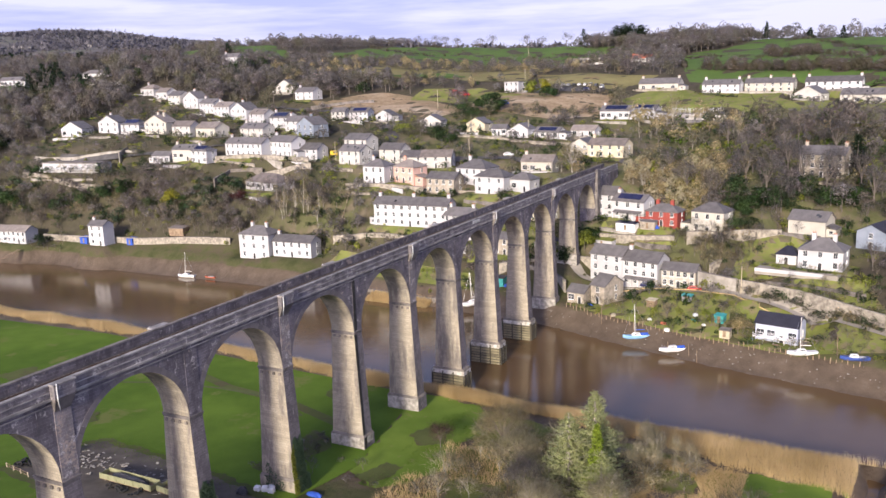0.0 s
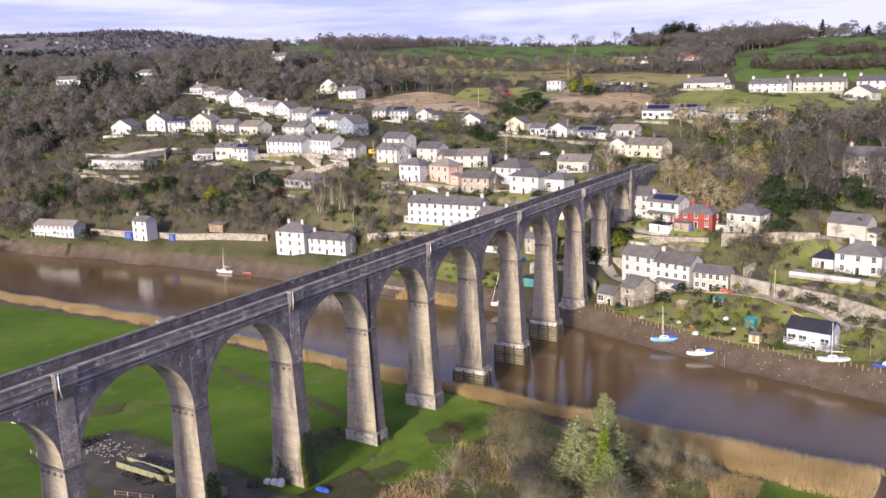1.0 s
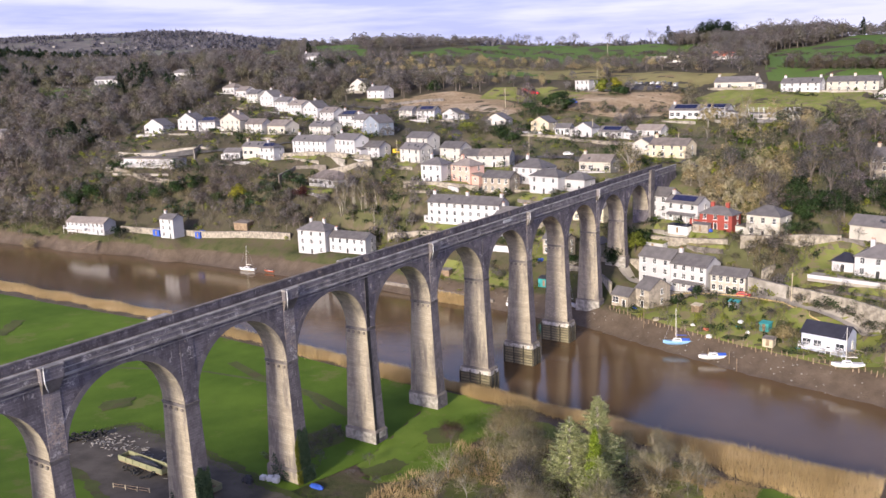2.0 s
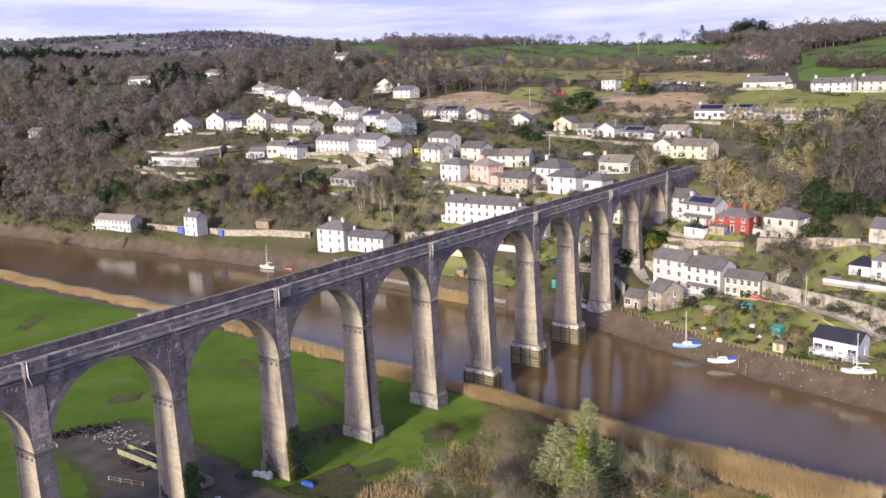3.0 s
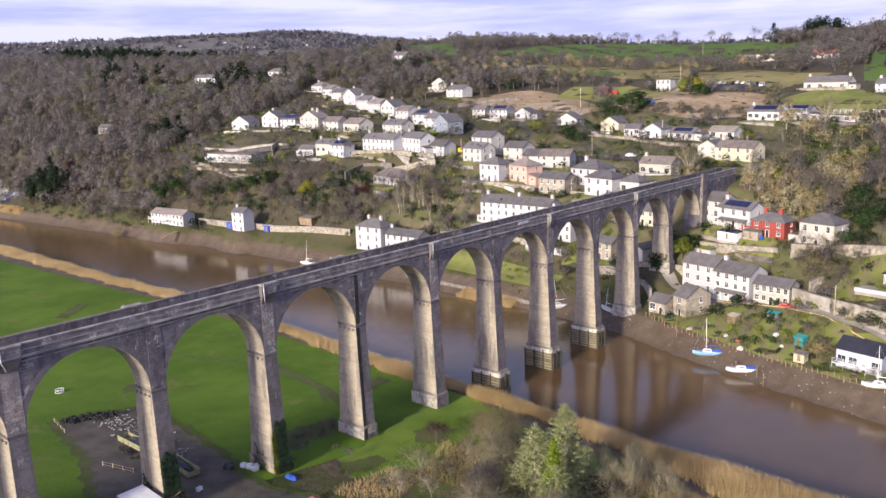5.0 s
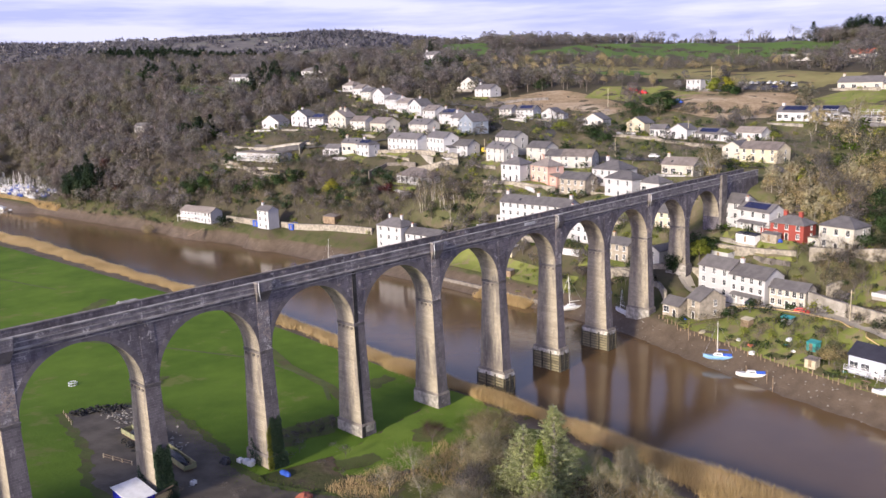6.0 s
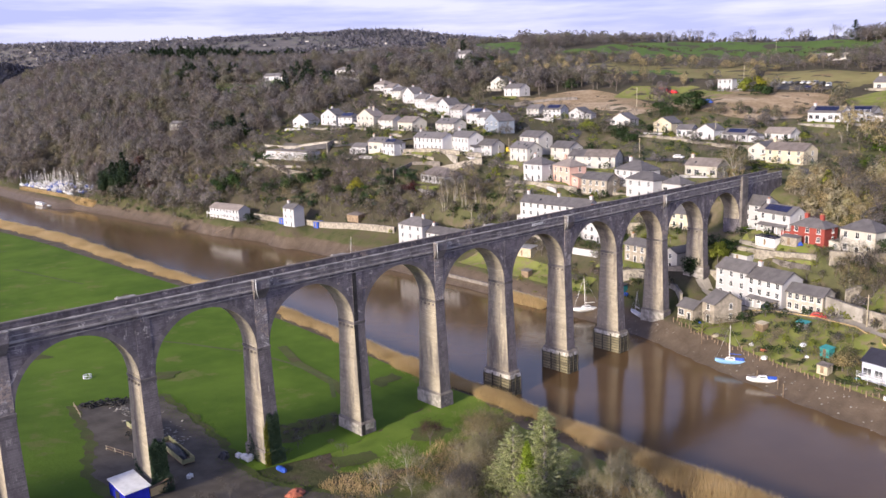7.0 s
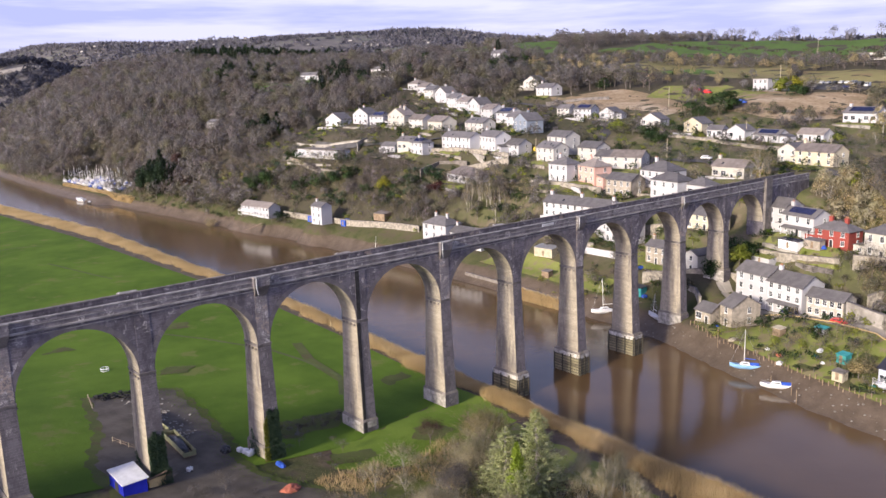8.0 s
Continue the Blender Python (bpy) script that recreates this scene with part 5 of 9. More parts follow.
def build_house(p):
    L, D, h, kind = p["length"], p["depth"], p["eave"], p["roof"]
    wall, roofmat = p["wall"], p.get("roofmat", "slate_roof")
    ob = thing("house", pose(p["x"], p["y"], p["z"], 0, 0, p["turn"]), p["label"], "house", "village houses")
    rise = 0 if kind == "flat" else (D / 2 * 0.60 if kind != "front" else min(L / 2 * 0.52, 3.6))
    bm = bmesh.new()
    if kind == "gable":
        prof = [(0, -2.5), (D, -2.5), (D, h), (D / 2, h + rise), (0, h)]
        ends = [[bm.verts.new((x, s * L / 2, z)) for x, z in prof] for s in (-1, 1)]
    elif kind == "front":
        prof = [(-L / 2, -2.5), (L / 2, -2.5), (L / 2, h), (0, h + rise), (-L / 2, h)]
        ends = [[bm.verts.new((x, y, z)) for y, z in prof] for x in (0, D)]
    else:
        ends = [[bm.verts.new((x, s * L / 2, z)) for x, z in ((0, -2.5), (D, -2.5), (D, h), (0, h))] for s in (-1, 1)]
    k = len(ends[0])
    for i in range(k):
        bm.faces.new((ends[0][i], ends[0][(i + 1) % k], ends[1][(i + 1) % k], ends[1][i]))
    bm.faces.new(ends[0])
    bm.faces.new(ends[1][::-1])
    bmesh.ops.recalc_face_normals(bm, faces=bm.faces[:])
    part("wall", bm, wall, ob)
    roof = part("roof", roof_of(kind, L, D, h, rise), "dark_stone" if kind == "flat" else roofmat, ob)
    if p.get("solar") and kind != "flat":
        bm = bmesh.new()
        lift = 0.28
        for y0, y1 in ((-L * 0.36, L * 0.36),):
            pts = [(D * f, h + rise * 2 * f + lift) for f in (0.10, 0.42)]
            v = [bm.verts.new((x, y, z + dz)) for dz in (0, 0.06) for (x, z), y in ((pts[0], y0), (pts[0], y1), (pts[1], y1), (pts[1], y0))]
            for f in ((0, 1, 2, 3), (7, 6, 5, 4), (0, 4, 5, 1), (1, 5, 6, 2), (2, 6, 7, 3), (3, 7, 4, 0)):
                bm.faces.new([v[i] for i in f])
        bmesh.ops.recalc_face_normals(bm, faces=bm.faces[:])
        part("solar_panel", bm, "solar_panel", roof, "dark blue glossy solar panels")
    nch = p["chimneys"]
    for i in range(nch):
        yy = {1: (L / 2 - 0.9,), 2: (L / 2 - 0.9, -L / 2 + 0.9), 3: (L / 2 - 0.9, 0.0, -L / 2 + 0.9)}[nch][i]
        zz = h + rise - 0.1
        if kind == "hip":
            yy *= 0.55
        if kind == "front":
            chimney(roof, D * 0.6, yy * 0.3, zz, wall)
        else:
            chimney(roof, D / 2, yy, zz, wall)
    rows, cols = p["rows"], p["cols"]
    sh = h / rows
    wh = min(1.75, sh * 0.60)
    ww = 1.15 if rows > 1 else 2.0
    door_at = cols // 2 if cols else -1
    for r in range(rows):
        for c in range(cols):
            y = L / 2 - L * (c + 0.5) / cols
            if r == 0 and c == door_at:
                continue
            window(ob, -0.02, y, r * sh + sh * 0.30, ww, wh)
    if cols:
        y = L / 2 - L * (door_at + 0.5) / cols
        dr = part("door", boxed(-0.06, 0.03, y - 0.5, y + 0.5, 0.05, 2.1, bevel=0.02), "dark_paint", ob)
        bm = boxed(-0.08, 0.02, y - 0.6, y - 0.5, 0.0, 2.2)
        box(bm, -0.08, 0.02, y + 0.5, y + 0.6, 0.0, 2.2)
        box(bm, -0.08, 0.02, y - 0.6, y + 0.6, 2.1, 2.2)
        part("door_frame", bm, "white_paint", dr)
    for r in range(rows):
        for c in range(p["side"]):
            window(ob, D * (c + 0.5) / p["side"] + (0.0 if p["side"] > 1 else 0.9), -L / 2 - 0.02, r * sh + sh * 0.30, min(ww, 1.0), wh, 90)
    if p.get("porch"):
        bm = bmesh.new()
        v = [bm.verts.new(c) for c in ((-1.8, -L * 0.45, 2.3), (-1.8, L * 0.4, 2.3), (0, L * 0.4, 2.9), (0, -L * 0.45, 2.9))]
        w = [bm.verts.new((x.co.x, x.co.y, x.co.z - 0.12)) for x in v]
        bm.faces.new(v[::-1])
        bm.faces.new(w)
        for i in range(4):
            bm.faces.new((v[i], v[(i + 1) % 4], w[(i + 1) % 4], w[i]))
        bmesh.ops.recalc_face_normals(bm, faces=bm.faces[:])
        porch = part("porch_roof", bm, "slate_roof", ob)
        for i in range(5):
            y = -L * 0.44 + L * 0.83 * i / 4
            part("porch_post", boxed(-1.75, -1.62, y - 0.06, y + 0.06, 0, 2.25), "white_paint", porch)
    if p.get("balcony"):
        zb = h * 0.45 if rows > 1 or p["roof"] == "flat" else 1.6
        bal = part("balcony", boxed(-2.0, 0.0, -L / 2, L / 2, zb - 0.18, zb), "white_paint", ob)
        for i in range(int(L / 2.4) + 1):
            y = -L / 2 + 0.05 + (L - 0.1) * i / int(L / 2.4)
            part("post", boxed(-1.98, -1.9, y - 0.05, y + 0.05, -1.5, zb + 1.0), "white_paint", bal)
        for zz in (0.5, 0.98):
            part("handrail", boxed(-1.99, -1.9, -L / 2, L / 2, zb + zz, zb + zz + 0.07), "white_paint", bal)
    return ob


def annexe(ob, p, r):
    """A low lean-to wing against one end of a house."""
    s = 1 if r.random() < 0.5 else -1
    w, d, h = r.uniform(2.4, 4.2), p["depth"] * r.uniform(0.5, 0.8), r.uniform(2.2, 2.7)
    a, b = sorted((s * p["length"] / 2, s * (p["length"] / 2 + w)))
    wing = part("annexe", boxed(1.0, 1.0 + d, a, b, -2.0, h), p["wall"], ob)
    bm = prism(bmesh.new(), [(0.7, a - 0.2), (1.3 + d, a - 0.2), (1.3 + d, b + 0.2), (0.7, b + 0.2)], h, h + 0.15)
    for v in bm.verts:
        v.co.z += 1.0 * (1 - abs(v.co.y - s * p["length"] / 2) / w)
    part("annexe_roof", bm, p.get("roofmat", "slate_roof"), wing)
    window(wing, 0.98, (a + b) / 2, 0.8, 1.2, 1.1)


def rooflights(roof, p, r):
    """Small dark rooflights in the front pitch."""
    D, h = p["depth"], p["eave"]
    rise = D / 2 * 0.60
    for k in range(int(r.integers(1, 4))):
        y, f = r.uniform(-0.35, 0.35) * p["length"], r.uniform(0.16, 0.3)
        o = part("rooflight", boxed(-0.5, 0.5, -0.4, 0.4, 0.0, 0.1, bevel=0.02), "window_glass", roof)
        o.matrix_local = pose(D * f, y, h + rise * 2 * f + 0.2, 0, -31, 0)


HOUSE_RNG = np.random.default_rng(77)
for p in PLOTS:
    house = build_house(p)
    plain = p["x"] > 200 and not p.get("balcony") and "wing" not in p["label"]
    if plain and HOUSE_RNG.random() < 0.45:
        annexe(house, p, HOUSE_RNG)
    if plain and p["roof"] == "gable" and not p.get("solar") and HOUSE_RNG.random() < 0.4:
        rooflights([c for c in house.children if c.name.startswith("roof")][0], p, HOUSE_RNG)

# ---- trees ----
def stick(p, q, r0, r1, sides=5):
    """A tapered stick as arrays."""
    p, q = np.array(p, float), np.array(q, float)
    d = (q - p) / max(np.linalg.norm(q - p), 1e-6)
    u = np.cross(d, (0.3, 0.9, 0.2))
    u /= np.linalg.norm(u)
    w = np.cross(d, u)
    a = np.arange(sides) * 2 * np.pi / sides
    ring = np.cos(a)[:, None] * u + np.sin(a)[:, None] * w
    v = np.concatenate([p + r0 * ring, q + r1 * ring])
    k = np.arange(sides)
    n = (k + 1) % sides
    return v, np.concatenate([np.stack([k, n, n + sides], 1), np.stack([k, n + sides, k + sides], 1)])


def facing(v, out):
    """Turns each triangle of v (n, 3, 3) to face along out and gives its corner normals."""
    flat = np.cross(v[:, 1] - v[:, 0], v[:, 2] - v[:, 0])
    back = (flat * out).sum(1) < 0
    v[back] = v[back][:, ::-1]
    return v.reshape(-1, 3), np.arange(3 * len(v)).reshape(-1, 3), np.repeat(out, 3, 0)


def slivers(rng, base, way, length, width, out=None):
    """One thin triangle per twig or leaf; out: the way its part of the crown faces."""
    side = np.cross(way, rng.normal(size=way.shape))
    side /= np.linalg.norm(side, axis=1, keepdims=True) + 1e-9
    v = np.stack([base - side * width[:, None] / 2, base + side * width[:, None] / 2, base + way * length[:, None]], 1)
    if out is not None:
        return facing(v, out)
    v = v.reshape(-1, 3)
    return v, np.arange(len(v)).reshape(-1, 3)


def joined(chunks):
    """Joins (verts, tris, material) and (verts, tris, material, normals) pieces."""
    vs, ts, ms, ns, n = [], [], [], [], 0
    for c in chunks:
        v, t, m = c[:3]
        vs.append(v)
        ts.append(t + n)
        ms.append(np.full(len(t), m))
        ns.append(c[3] if len(c) > 3 else np.zeros_like(v))
        n += len(v)
    return np.concatenate(vs), np.concatenate(ts), np.concatenate(ms), np.concatenate(ns)


def unit(v):
    return v / (np.linalg.norm(v, axis=-1, keepdims=True) + 1e-9)


def bare_tree(rng, h=10.0, r=3.6, twigs=260, tw=0.13, tl=1.7, limbs=7, trunk=0.26, fine=0):
    """Trunk, limbs, boughs and a domed cloud of twigs with an uneven outline. Material 0: bark, 1: twigs."""
    out = []
    lean = rng.normal(size=2) * 0.04 * h
    fork = np.array([lean[0] * 0.5, lean[1] * 0.5, h * 0.33])
    v, t = stick((0, 0, -0.8), fork, trunk, trunk * 0.7, 6)
    out.append((v, t, 0))
    tips = []
    mid_z = h * 0.55
    for k in range(limbs):
        a = 2 * np.pi * (k + rng.random()) / limbs
        up = rng.uniform(0.1, 1.0)
        rr, hh = r * math.cos(up * 1.45) * rng.uniform(0.75, 1.05) + 0.1 * r, mid_z + (h - mid_z) * math.sin(up * 1.5) * rng.uniform(0.8, 1.05)
        start = fork * rng.uniform(0.7, 1.0)
        tip = np.array([math.cos(a) * rr * 0.85 + lean[0], math.sin(a) * rr * 0.85 + lean[1], hh * 0.93])
        mid = start + (tip - start) * 0.5 + (0, 0, 0.04 * h)
        for p, q, r0, r1 in ((start, mid, trunk * 0.45, trunk * 0.28), (mid, tip, trunk * 0.28, 0.03)):
            v, t = stick(p, q, r0, r1, 4)
            out.append((v, t, 0))
        tips += [mid + (tip - mid) * f for f in (0.15, 0.5, 0.8, 1.0)]
        for _ in range(fine):
            p = mid + (tip - mid) * rng.uniform(0, 0.9)
            q = p + unit(unit(p - (0, 0, h * 0.35)) + rng.normal(size=3) * 0.5) * r * rng.uniform(0.25, 0.5)
            v, t = stick(p, q, trunk * 0.13, 0.015, 3)
            out.append((v, t, 0))
            tips += [q, (p + q) / 2]
    tips = np.array(tips)
    d = unit(rng.normal(size=(twigs, 3)) + (0, 0, 0.25))
    d[:, 2] = np.where(d[:, 2] < -0.35, -d[:, 2], d[:, 2])
    dome = np.array([lean[0], lean[1], mid_z]) + d * (r * 0.82, r * 0.82, (h - mid_z) * 0.85) * rng.uniform(0.55, 1.0, (twigs, 1))
    near = tips[rng.integers(0, len(tips), twigs)] + rng.normal(size=(twigs, 3)) * (r * 0.16, r * 0.16, h * 0.05)
    base = np.where(rng.random((twigs, 1)) < 0.5, near, dome)
    way = unit(unit(base - (lean[0], lean[1], h * 0.38)) + rng.normal(size=(twigs, 3)) * 0.38)
    round_ = unit((base - (lean[0], lean[1], h * 0.42)) / (r, r, h * 0.5))
    out.append((*(lambda c: (c[0], c[1], 1, c[2]))(slivers(rng, base, way, tl * rng.uniform(0.5, 1.15, twigs), tw * rng.uniform(0.6, 1.4, twigs), unit(round_ + rng.normal(size=(twigs, 3)) * 0.35))),))
    return joined(out)


def dome_tree(rng, h=10.0, r=4.5, twigs=430, tw=0.2, tl=1.1, trunk=0.24, limbs=True, core=90):
    """A wide bare crown seen from afar: a few rounded lobes of fine brush on forked limbs."""
    out = []
    fork = np.array([0, 0, h * 0.34])
    v, t = stick((0, 0, -1.2), fork, trunk, trunk * 0.7, 5)
    out.append((v, t, 0))
    n = 6
    a = 2 * np.pi * (np.arange(n) + rng.random(n) * 0.7) / n
    rad = r * rng.uniform(0.38, 0.62, n)
    lobes = np.stack([np.cos(a) * rad, np.sin(a) * rad, h * rng.uniform(0.27, 0.68, n)], 1)
    lobes = np.concatenate([lobes, [[rng.normal() * 0.1 * r, rng.normal() * 0.1 * r, h * 0.74]]])
    size = np.append(r * rng.uniform(0.42, 0.56, n), r * 0.56)
    for c in lobes if limbs else ():
        v, t = stick(fork, c, trunk * 0.4, 0.04, 3)
        out.append((v, t, 0))
    k = rng.integers(0, n + 1, twigs)
    d = unit(rng.normal(size=(twigs, 3)) + (0, 0, 0.45))
    base = lobes[k] + d * (size[k] * rng.uniform(0.84, 1.0, twigs))[:, None] * (1, 1, 0.9)
    # brush lies along the crown's surface, its tips breaking out of it
    along = np.cross(d, rng.normal(size=(twigs, 3)))
    way = unit(unit(along) + d * rng.uniform(-0.05, 0.4, (twigs, 1)))
    side = unit(np.cross(way, d))
    width = tw * rng.uniform(0.6, 1.4, twigs)[:, None]
    tip = base + way * (tl * rng.uniform(0.5, 1.2, twigs))[:, None]
    whole = unit((base - (0, 0, h * 0.4)) / (r, r, h * 0.45))
    v, t, nn = facing(np.stack([base - side * width / 2, base + side * width / 2, tip], 1), unit(d + 0.7 * whole + rng.normal(size=d.shape) * 0.14))
    out.append((v, t, 1, nn))
    # denser brush inside each lobe
    k = rng.integers(0, n + 1, core)
    d = unit(rng.normal(size=(core, 3)) + (0, 0, 0.5))
    base = lobes[k] + d * (size[k] * rng.uniform(0.66, 0.90, core))[:, None] * (1, 1, 0.9)
    way = unit(np.cross(d, rng.normal(size=(core, 3))))
    side = unit(np.cross(way, d))
    span = (size[k] * rng.uniform(0.18, 0.34, core))[:, None]
    whole = unit((base - (0, 0, h * 0.4)) / (r, r, h * 0.45))
    v, t, nn = facing(np.stack([base - side * span - way * span * 0.6, base + side * span - way * span * 0.6, base + way * span], 1), unit(d + 0.7 * whole + rng.normal(size=d.shape) * 0.12))
    out.append((v, t, 1, nn))
    return joined(out)


def leafy(rng, h=6.0, r=2.5, leaves=300, size=0.5, low=0.1, trunk=0.2):
    """A bush or evergreen of many leaf clumps on a short trunk."""
    out = []
    v, t = stick((0, 0, -0.6), (0, 0, h * 0.6), trunk, trunk * 0.4, 5)
    out.append((v, t, 0))
    lobes = np.stack([rng.normal(size=9) * r * 0.42, rng.normal(size=9) * r * 0.42, h * rng.uniform(low + 0.15, 0.85, 9)], 1)
    c = lobes[rng.integers(0, 9, leaves)]
    d = unit(rng.normal(size=(leaves, 3)))
    base = c + d * (r * 0.5, r * 0.5, h * 0.17) * rng.uniform(0.55, 1.1, (leaves, 1))
    base[:, 2] = np.maximum(base[:, 2], 0.1)
    way = unit(d + rng.normal(size=(leaves, 3)) * 0.7)
    v, t, nn = slivers(rng, base, way, size * rng.uniform(0.6, 1.4, leaves), size * rng.uniform(0.5, 1.0, leaves), unit(d + unit(base - (0, 0, h * 0.3)) + rng.normal(size=(leaves, 3)) * 0.4))
    out.append((v, t, 1, nn))
    return joined(out)


def conifer(rng, h=14.0, r=3.2, whorls=16, per=11, needles=9, size=0.55, trunk=0.3, droop=0.25):
    """Whorls of boughs round a straight trunk, each bough set with needle sprays."""
    out = []
    v, t = stick((0, 0, -0.6), (0, 0, h * 0.97), trunk, 0.03, 6)
    out.append((v, t, 0))
    bases, ways = [], []
    for k in range(whorls):
        f = (k + 0.3) / whorls
        rad = r * (1 - f) ** 0.8 * rng.uniform(0.75, 1.15)
        for a in rng.random(per) * 2 * np.pi:
            z = h * (0.08 + 0.9 * f) + rng.normal() * h * 0.02
            rr = rad * rng.uniform(0.6, 1.2)
            end = np.array([math.cos(a) * rr, math.sin(a) * rr, z - droop * rr + rng.normal() * 0.2])
            st = np.array([0, 0, z])
            if needles > 8:
                v, t = stick(st, end, 0.05, 0.015, 3)
                out.append((v, t, 0))
            s = rng.uniform(0.25, 1.05, needles)[:, None]
            bases.append(st + (end - st) * s + rng.normal(size=(needles, 3)) * 0.12)
            ways.append(unit((end - st)[None] / max(rr, 0.2) + rng.normal(size=(needles, 3)) * 0.55))
    base, way = np.concatenate(bases), np.concatenate(ways)
    n = len(base)
    v, t, nn = slivers(rng, base, way, size * rng.uniform(0.6, 1.5, n), size * 0.42 * rng.uniform(0.6, 1.4, n), unit(base * (1, 1, 0) / r + (0, 0, 0.4) + rng.normal(size=(n, 3)) * 0.35))
    out.append((v, t, 1, nn))
    return joined(out)


def stand(name, kinds, places, materials, label, category, seed, kind="stuff"):
    """Many trees as one object: templates turned and scaled over plan places (x, y, size)."""
    rng = np.random.default_rng(seed)
    places = np.array(places)
    zs = land_z(places[:, 0], places[:, 1])
    vs, ts, ms, ns, n = [], [], [], [], 0
    for (x, y, s), z in zip(places, zs):
        v, t, m, f = kinds[rng.integers(0, len(kinds))]
        a = rng.random() * 2 * math.pi
        ca, sa = math.cos(a), math.sin(a)
        c, d = ca * s, sa * s
        w, g = np.empty_like(v), np.empty_like(f)
        w[:, 0], w[:, 1], w[:, 2] = v[:, 0] * c - v[:, 1] * d + x, v[:, 0] * d + v[:, 1] * c + y, v[:, 2] * s * rng.uniform(0.85, 1.15) + z
        g[:, 0], g[:, 1], g[:, 2] = f[:, 0] * ca - f[:, 1] * sa, f[:, 0] * sa + f[:, 1] * ca, f[:, 2]
        vs.append(w)
        ns.append(g)
        ts.append(t + n)
        # each tree takes one of the twig colours
        ms.append(np.where(m == 1, 1 + rng.integers(0, len(materials) - 1), m))
        n += len(v)
    return tagged(new(name, tri_mesh(name, np.concatenate(vs), np.concatenate(ts), materials, np.concatenate(ms), np.concatenate(ns))), label, category, kind=kind)


def clear_of(x, y, margin=3.0):
    ok = np.ones(len(x), bool)
    for p in PLOTS:
        t = radians(p["turn"])
        cx, cy = p["x"] + math.cos(t) * p["depth"] / 2, p["y"] + math.sin(t) * p["depth"] / 2
        u = (x - cx) * math.cos(t) + (y - cy) * math.sin(t)
        v = np.abs(-(x - cx) * math.sin(t) + (y - cy) * math.cos(t)) - p["length"] / 2
        # the strip before a front stays open, so that the front shows
        ok &= ~((u > -p["depth"] / 2 - margin * (4.0 if p["x"] > 325 or p["y"] > 360 else 2.2)) & (u < p["depth"] / 2 + margin) & (v < margin))
    ok &= ~((y > -7) & (y < 12) & (x < 262))
    return ok


def inside(x, y, poly):
    p = np.array(poly)
    c = np.zeros(len(x), bool)
    for (x0, y0), (x1, y1) in zip(p, np.roll(p, -1, 0)):
        cross = ((y0 > y) != (y1 > y)) & (x < (x1 - x0) * (y - y0) / (y1 - y0 + 1e-12) + x0)
        c ^= cross
    return c


def scatter(rng, x0, x1, y0, y1, step):
    gx = np.arange(x0, x1, step)
    gy = np.arange(y0, y1, step)
    a, b = np.meshgrid(gx, gy, indexing="ij")
    return a.ravel() + rng.uniform(-0.6, 0.6, a.size) * step, b.ravel() + rng.uniform(-0.6, 0.6, a.size) * step


def lone_tree(name, data, x, y, materials, label, category="tree", turn=0.0, size=1.0, group=""):
    """A tree as a thing: its trunk and its crown."""
    v, t, m, f = data
    ob = thing(name, pose(x, y, lz(x, y), 0, 0, turn), label, category, group)
    for k, part_name in ((0, "trunk"), (1, "crown")):
        sel = t[m == k]
        used, inv = np.unique(sel, return_inverse=True)
        me = tri_mesh(part_name, v[used] * size, inv.reshape(-1, 3), (materials[k],), None, f[used])
        part(part_name, me, None, ob)
    return ob


rng = np.random.default_rng(11)
BARE = [dome_tree(rng, h, r, 230, 0.2, 1.15, core=150) for h, r in ((10, 4.6), (12, 5.4), (8.5, 4.4), (13, 5.6), (11, 4.6), (9, 5.0))]
FARBARE = [dome_tree(rng, h, r, 80, 0.4, 1.5, limbs=False, core=110) for h, r in ((10, 5.4), (12, 6.2), (9, 5.4))]
WOOD = ("bark", "winter_twigs", "brown_twigs", "winter_twigs", "purple_twigs", "winter_twigs", "olive_twigs", "winter_twigs")
LITBARE = [bare_tree(rng, h, r, 620, 0.085, 1.4, 9, 0.2, 3) for h, r in ((10, 4.2), (12, 4.8), (9, 4.0))]
GREEN = [leafy(rng, h, r, 230, 0.8) for h, r in ((7, 3), (9, 3.2), (6, 3.4))]
DARK = [conifer(rng, 12, 4.0, 9, 8, 3, 1.7), conifer(rng, 14, 4.2, 10, 8, 3, 1.7)]
BUSH = [leafy(rng, 2.6, 1.7, 90, 0.5), leafy(rng, 2.0, 1.5, 80, 0.45), leafy(rng, 3.4, 1.8, 110, 0.55)]
SCRUB = [bare_tree(rng, 3.6, 1.8, 120, 0.08, 1.0, 6, 0.07), bare_tree(rng, 4.8, 2.0, 130, 0.09, 1.2, 6, 0.09)]

x, y = scatter(rng, 160, 430, -115, 620, 7.4)
s = x - np.interp(y, BANK_Y, BANK_X)
yard = (y > 430) & (y < 546) & (s < 34)
ok = (s > np.where(y > 232, 9, 22)) & ~yard & clear_of(x, y, 4.0)
for poly in OPEN:
    ok &= ~inside(x, y, poly)
village = ((y > -90) & (y < 325) & (s > 20) & (s < 175 - 0.1 * np.abs(y - 120)))
dense = (y > 55) & (y < 330) & (s > 24) & (s < 44)
dens = np.where(village, np.where(dense, 0.9, 0.24), 0.92)
dens = np.where((y < 0) & (y > -110) & (s > 62) & (x < 335), 0.75, dens)
dens = np.where((y < 48) & (x >= 335), 0.05, dens)
dens = np.where((y < -40) & (s < 80) & (s > 22), 0.25, dens)
ok &= rng.random(len(x)) < dens
x, y = x[ok], y[ok]
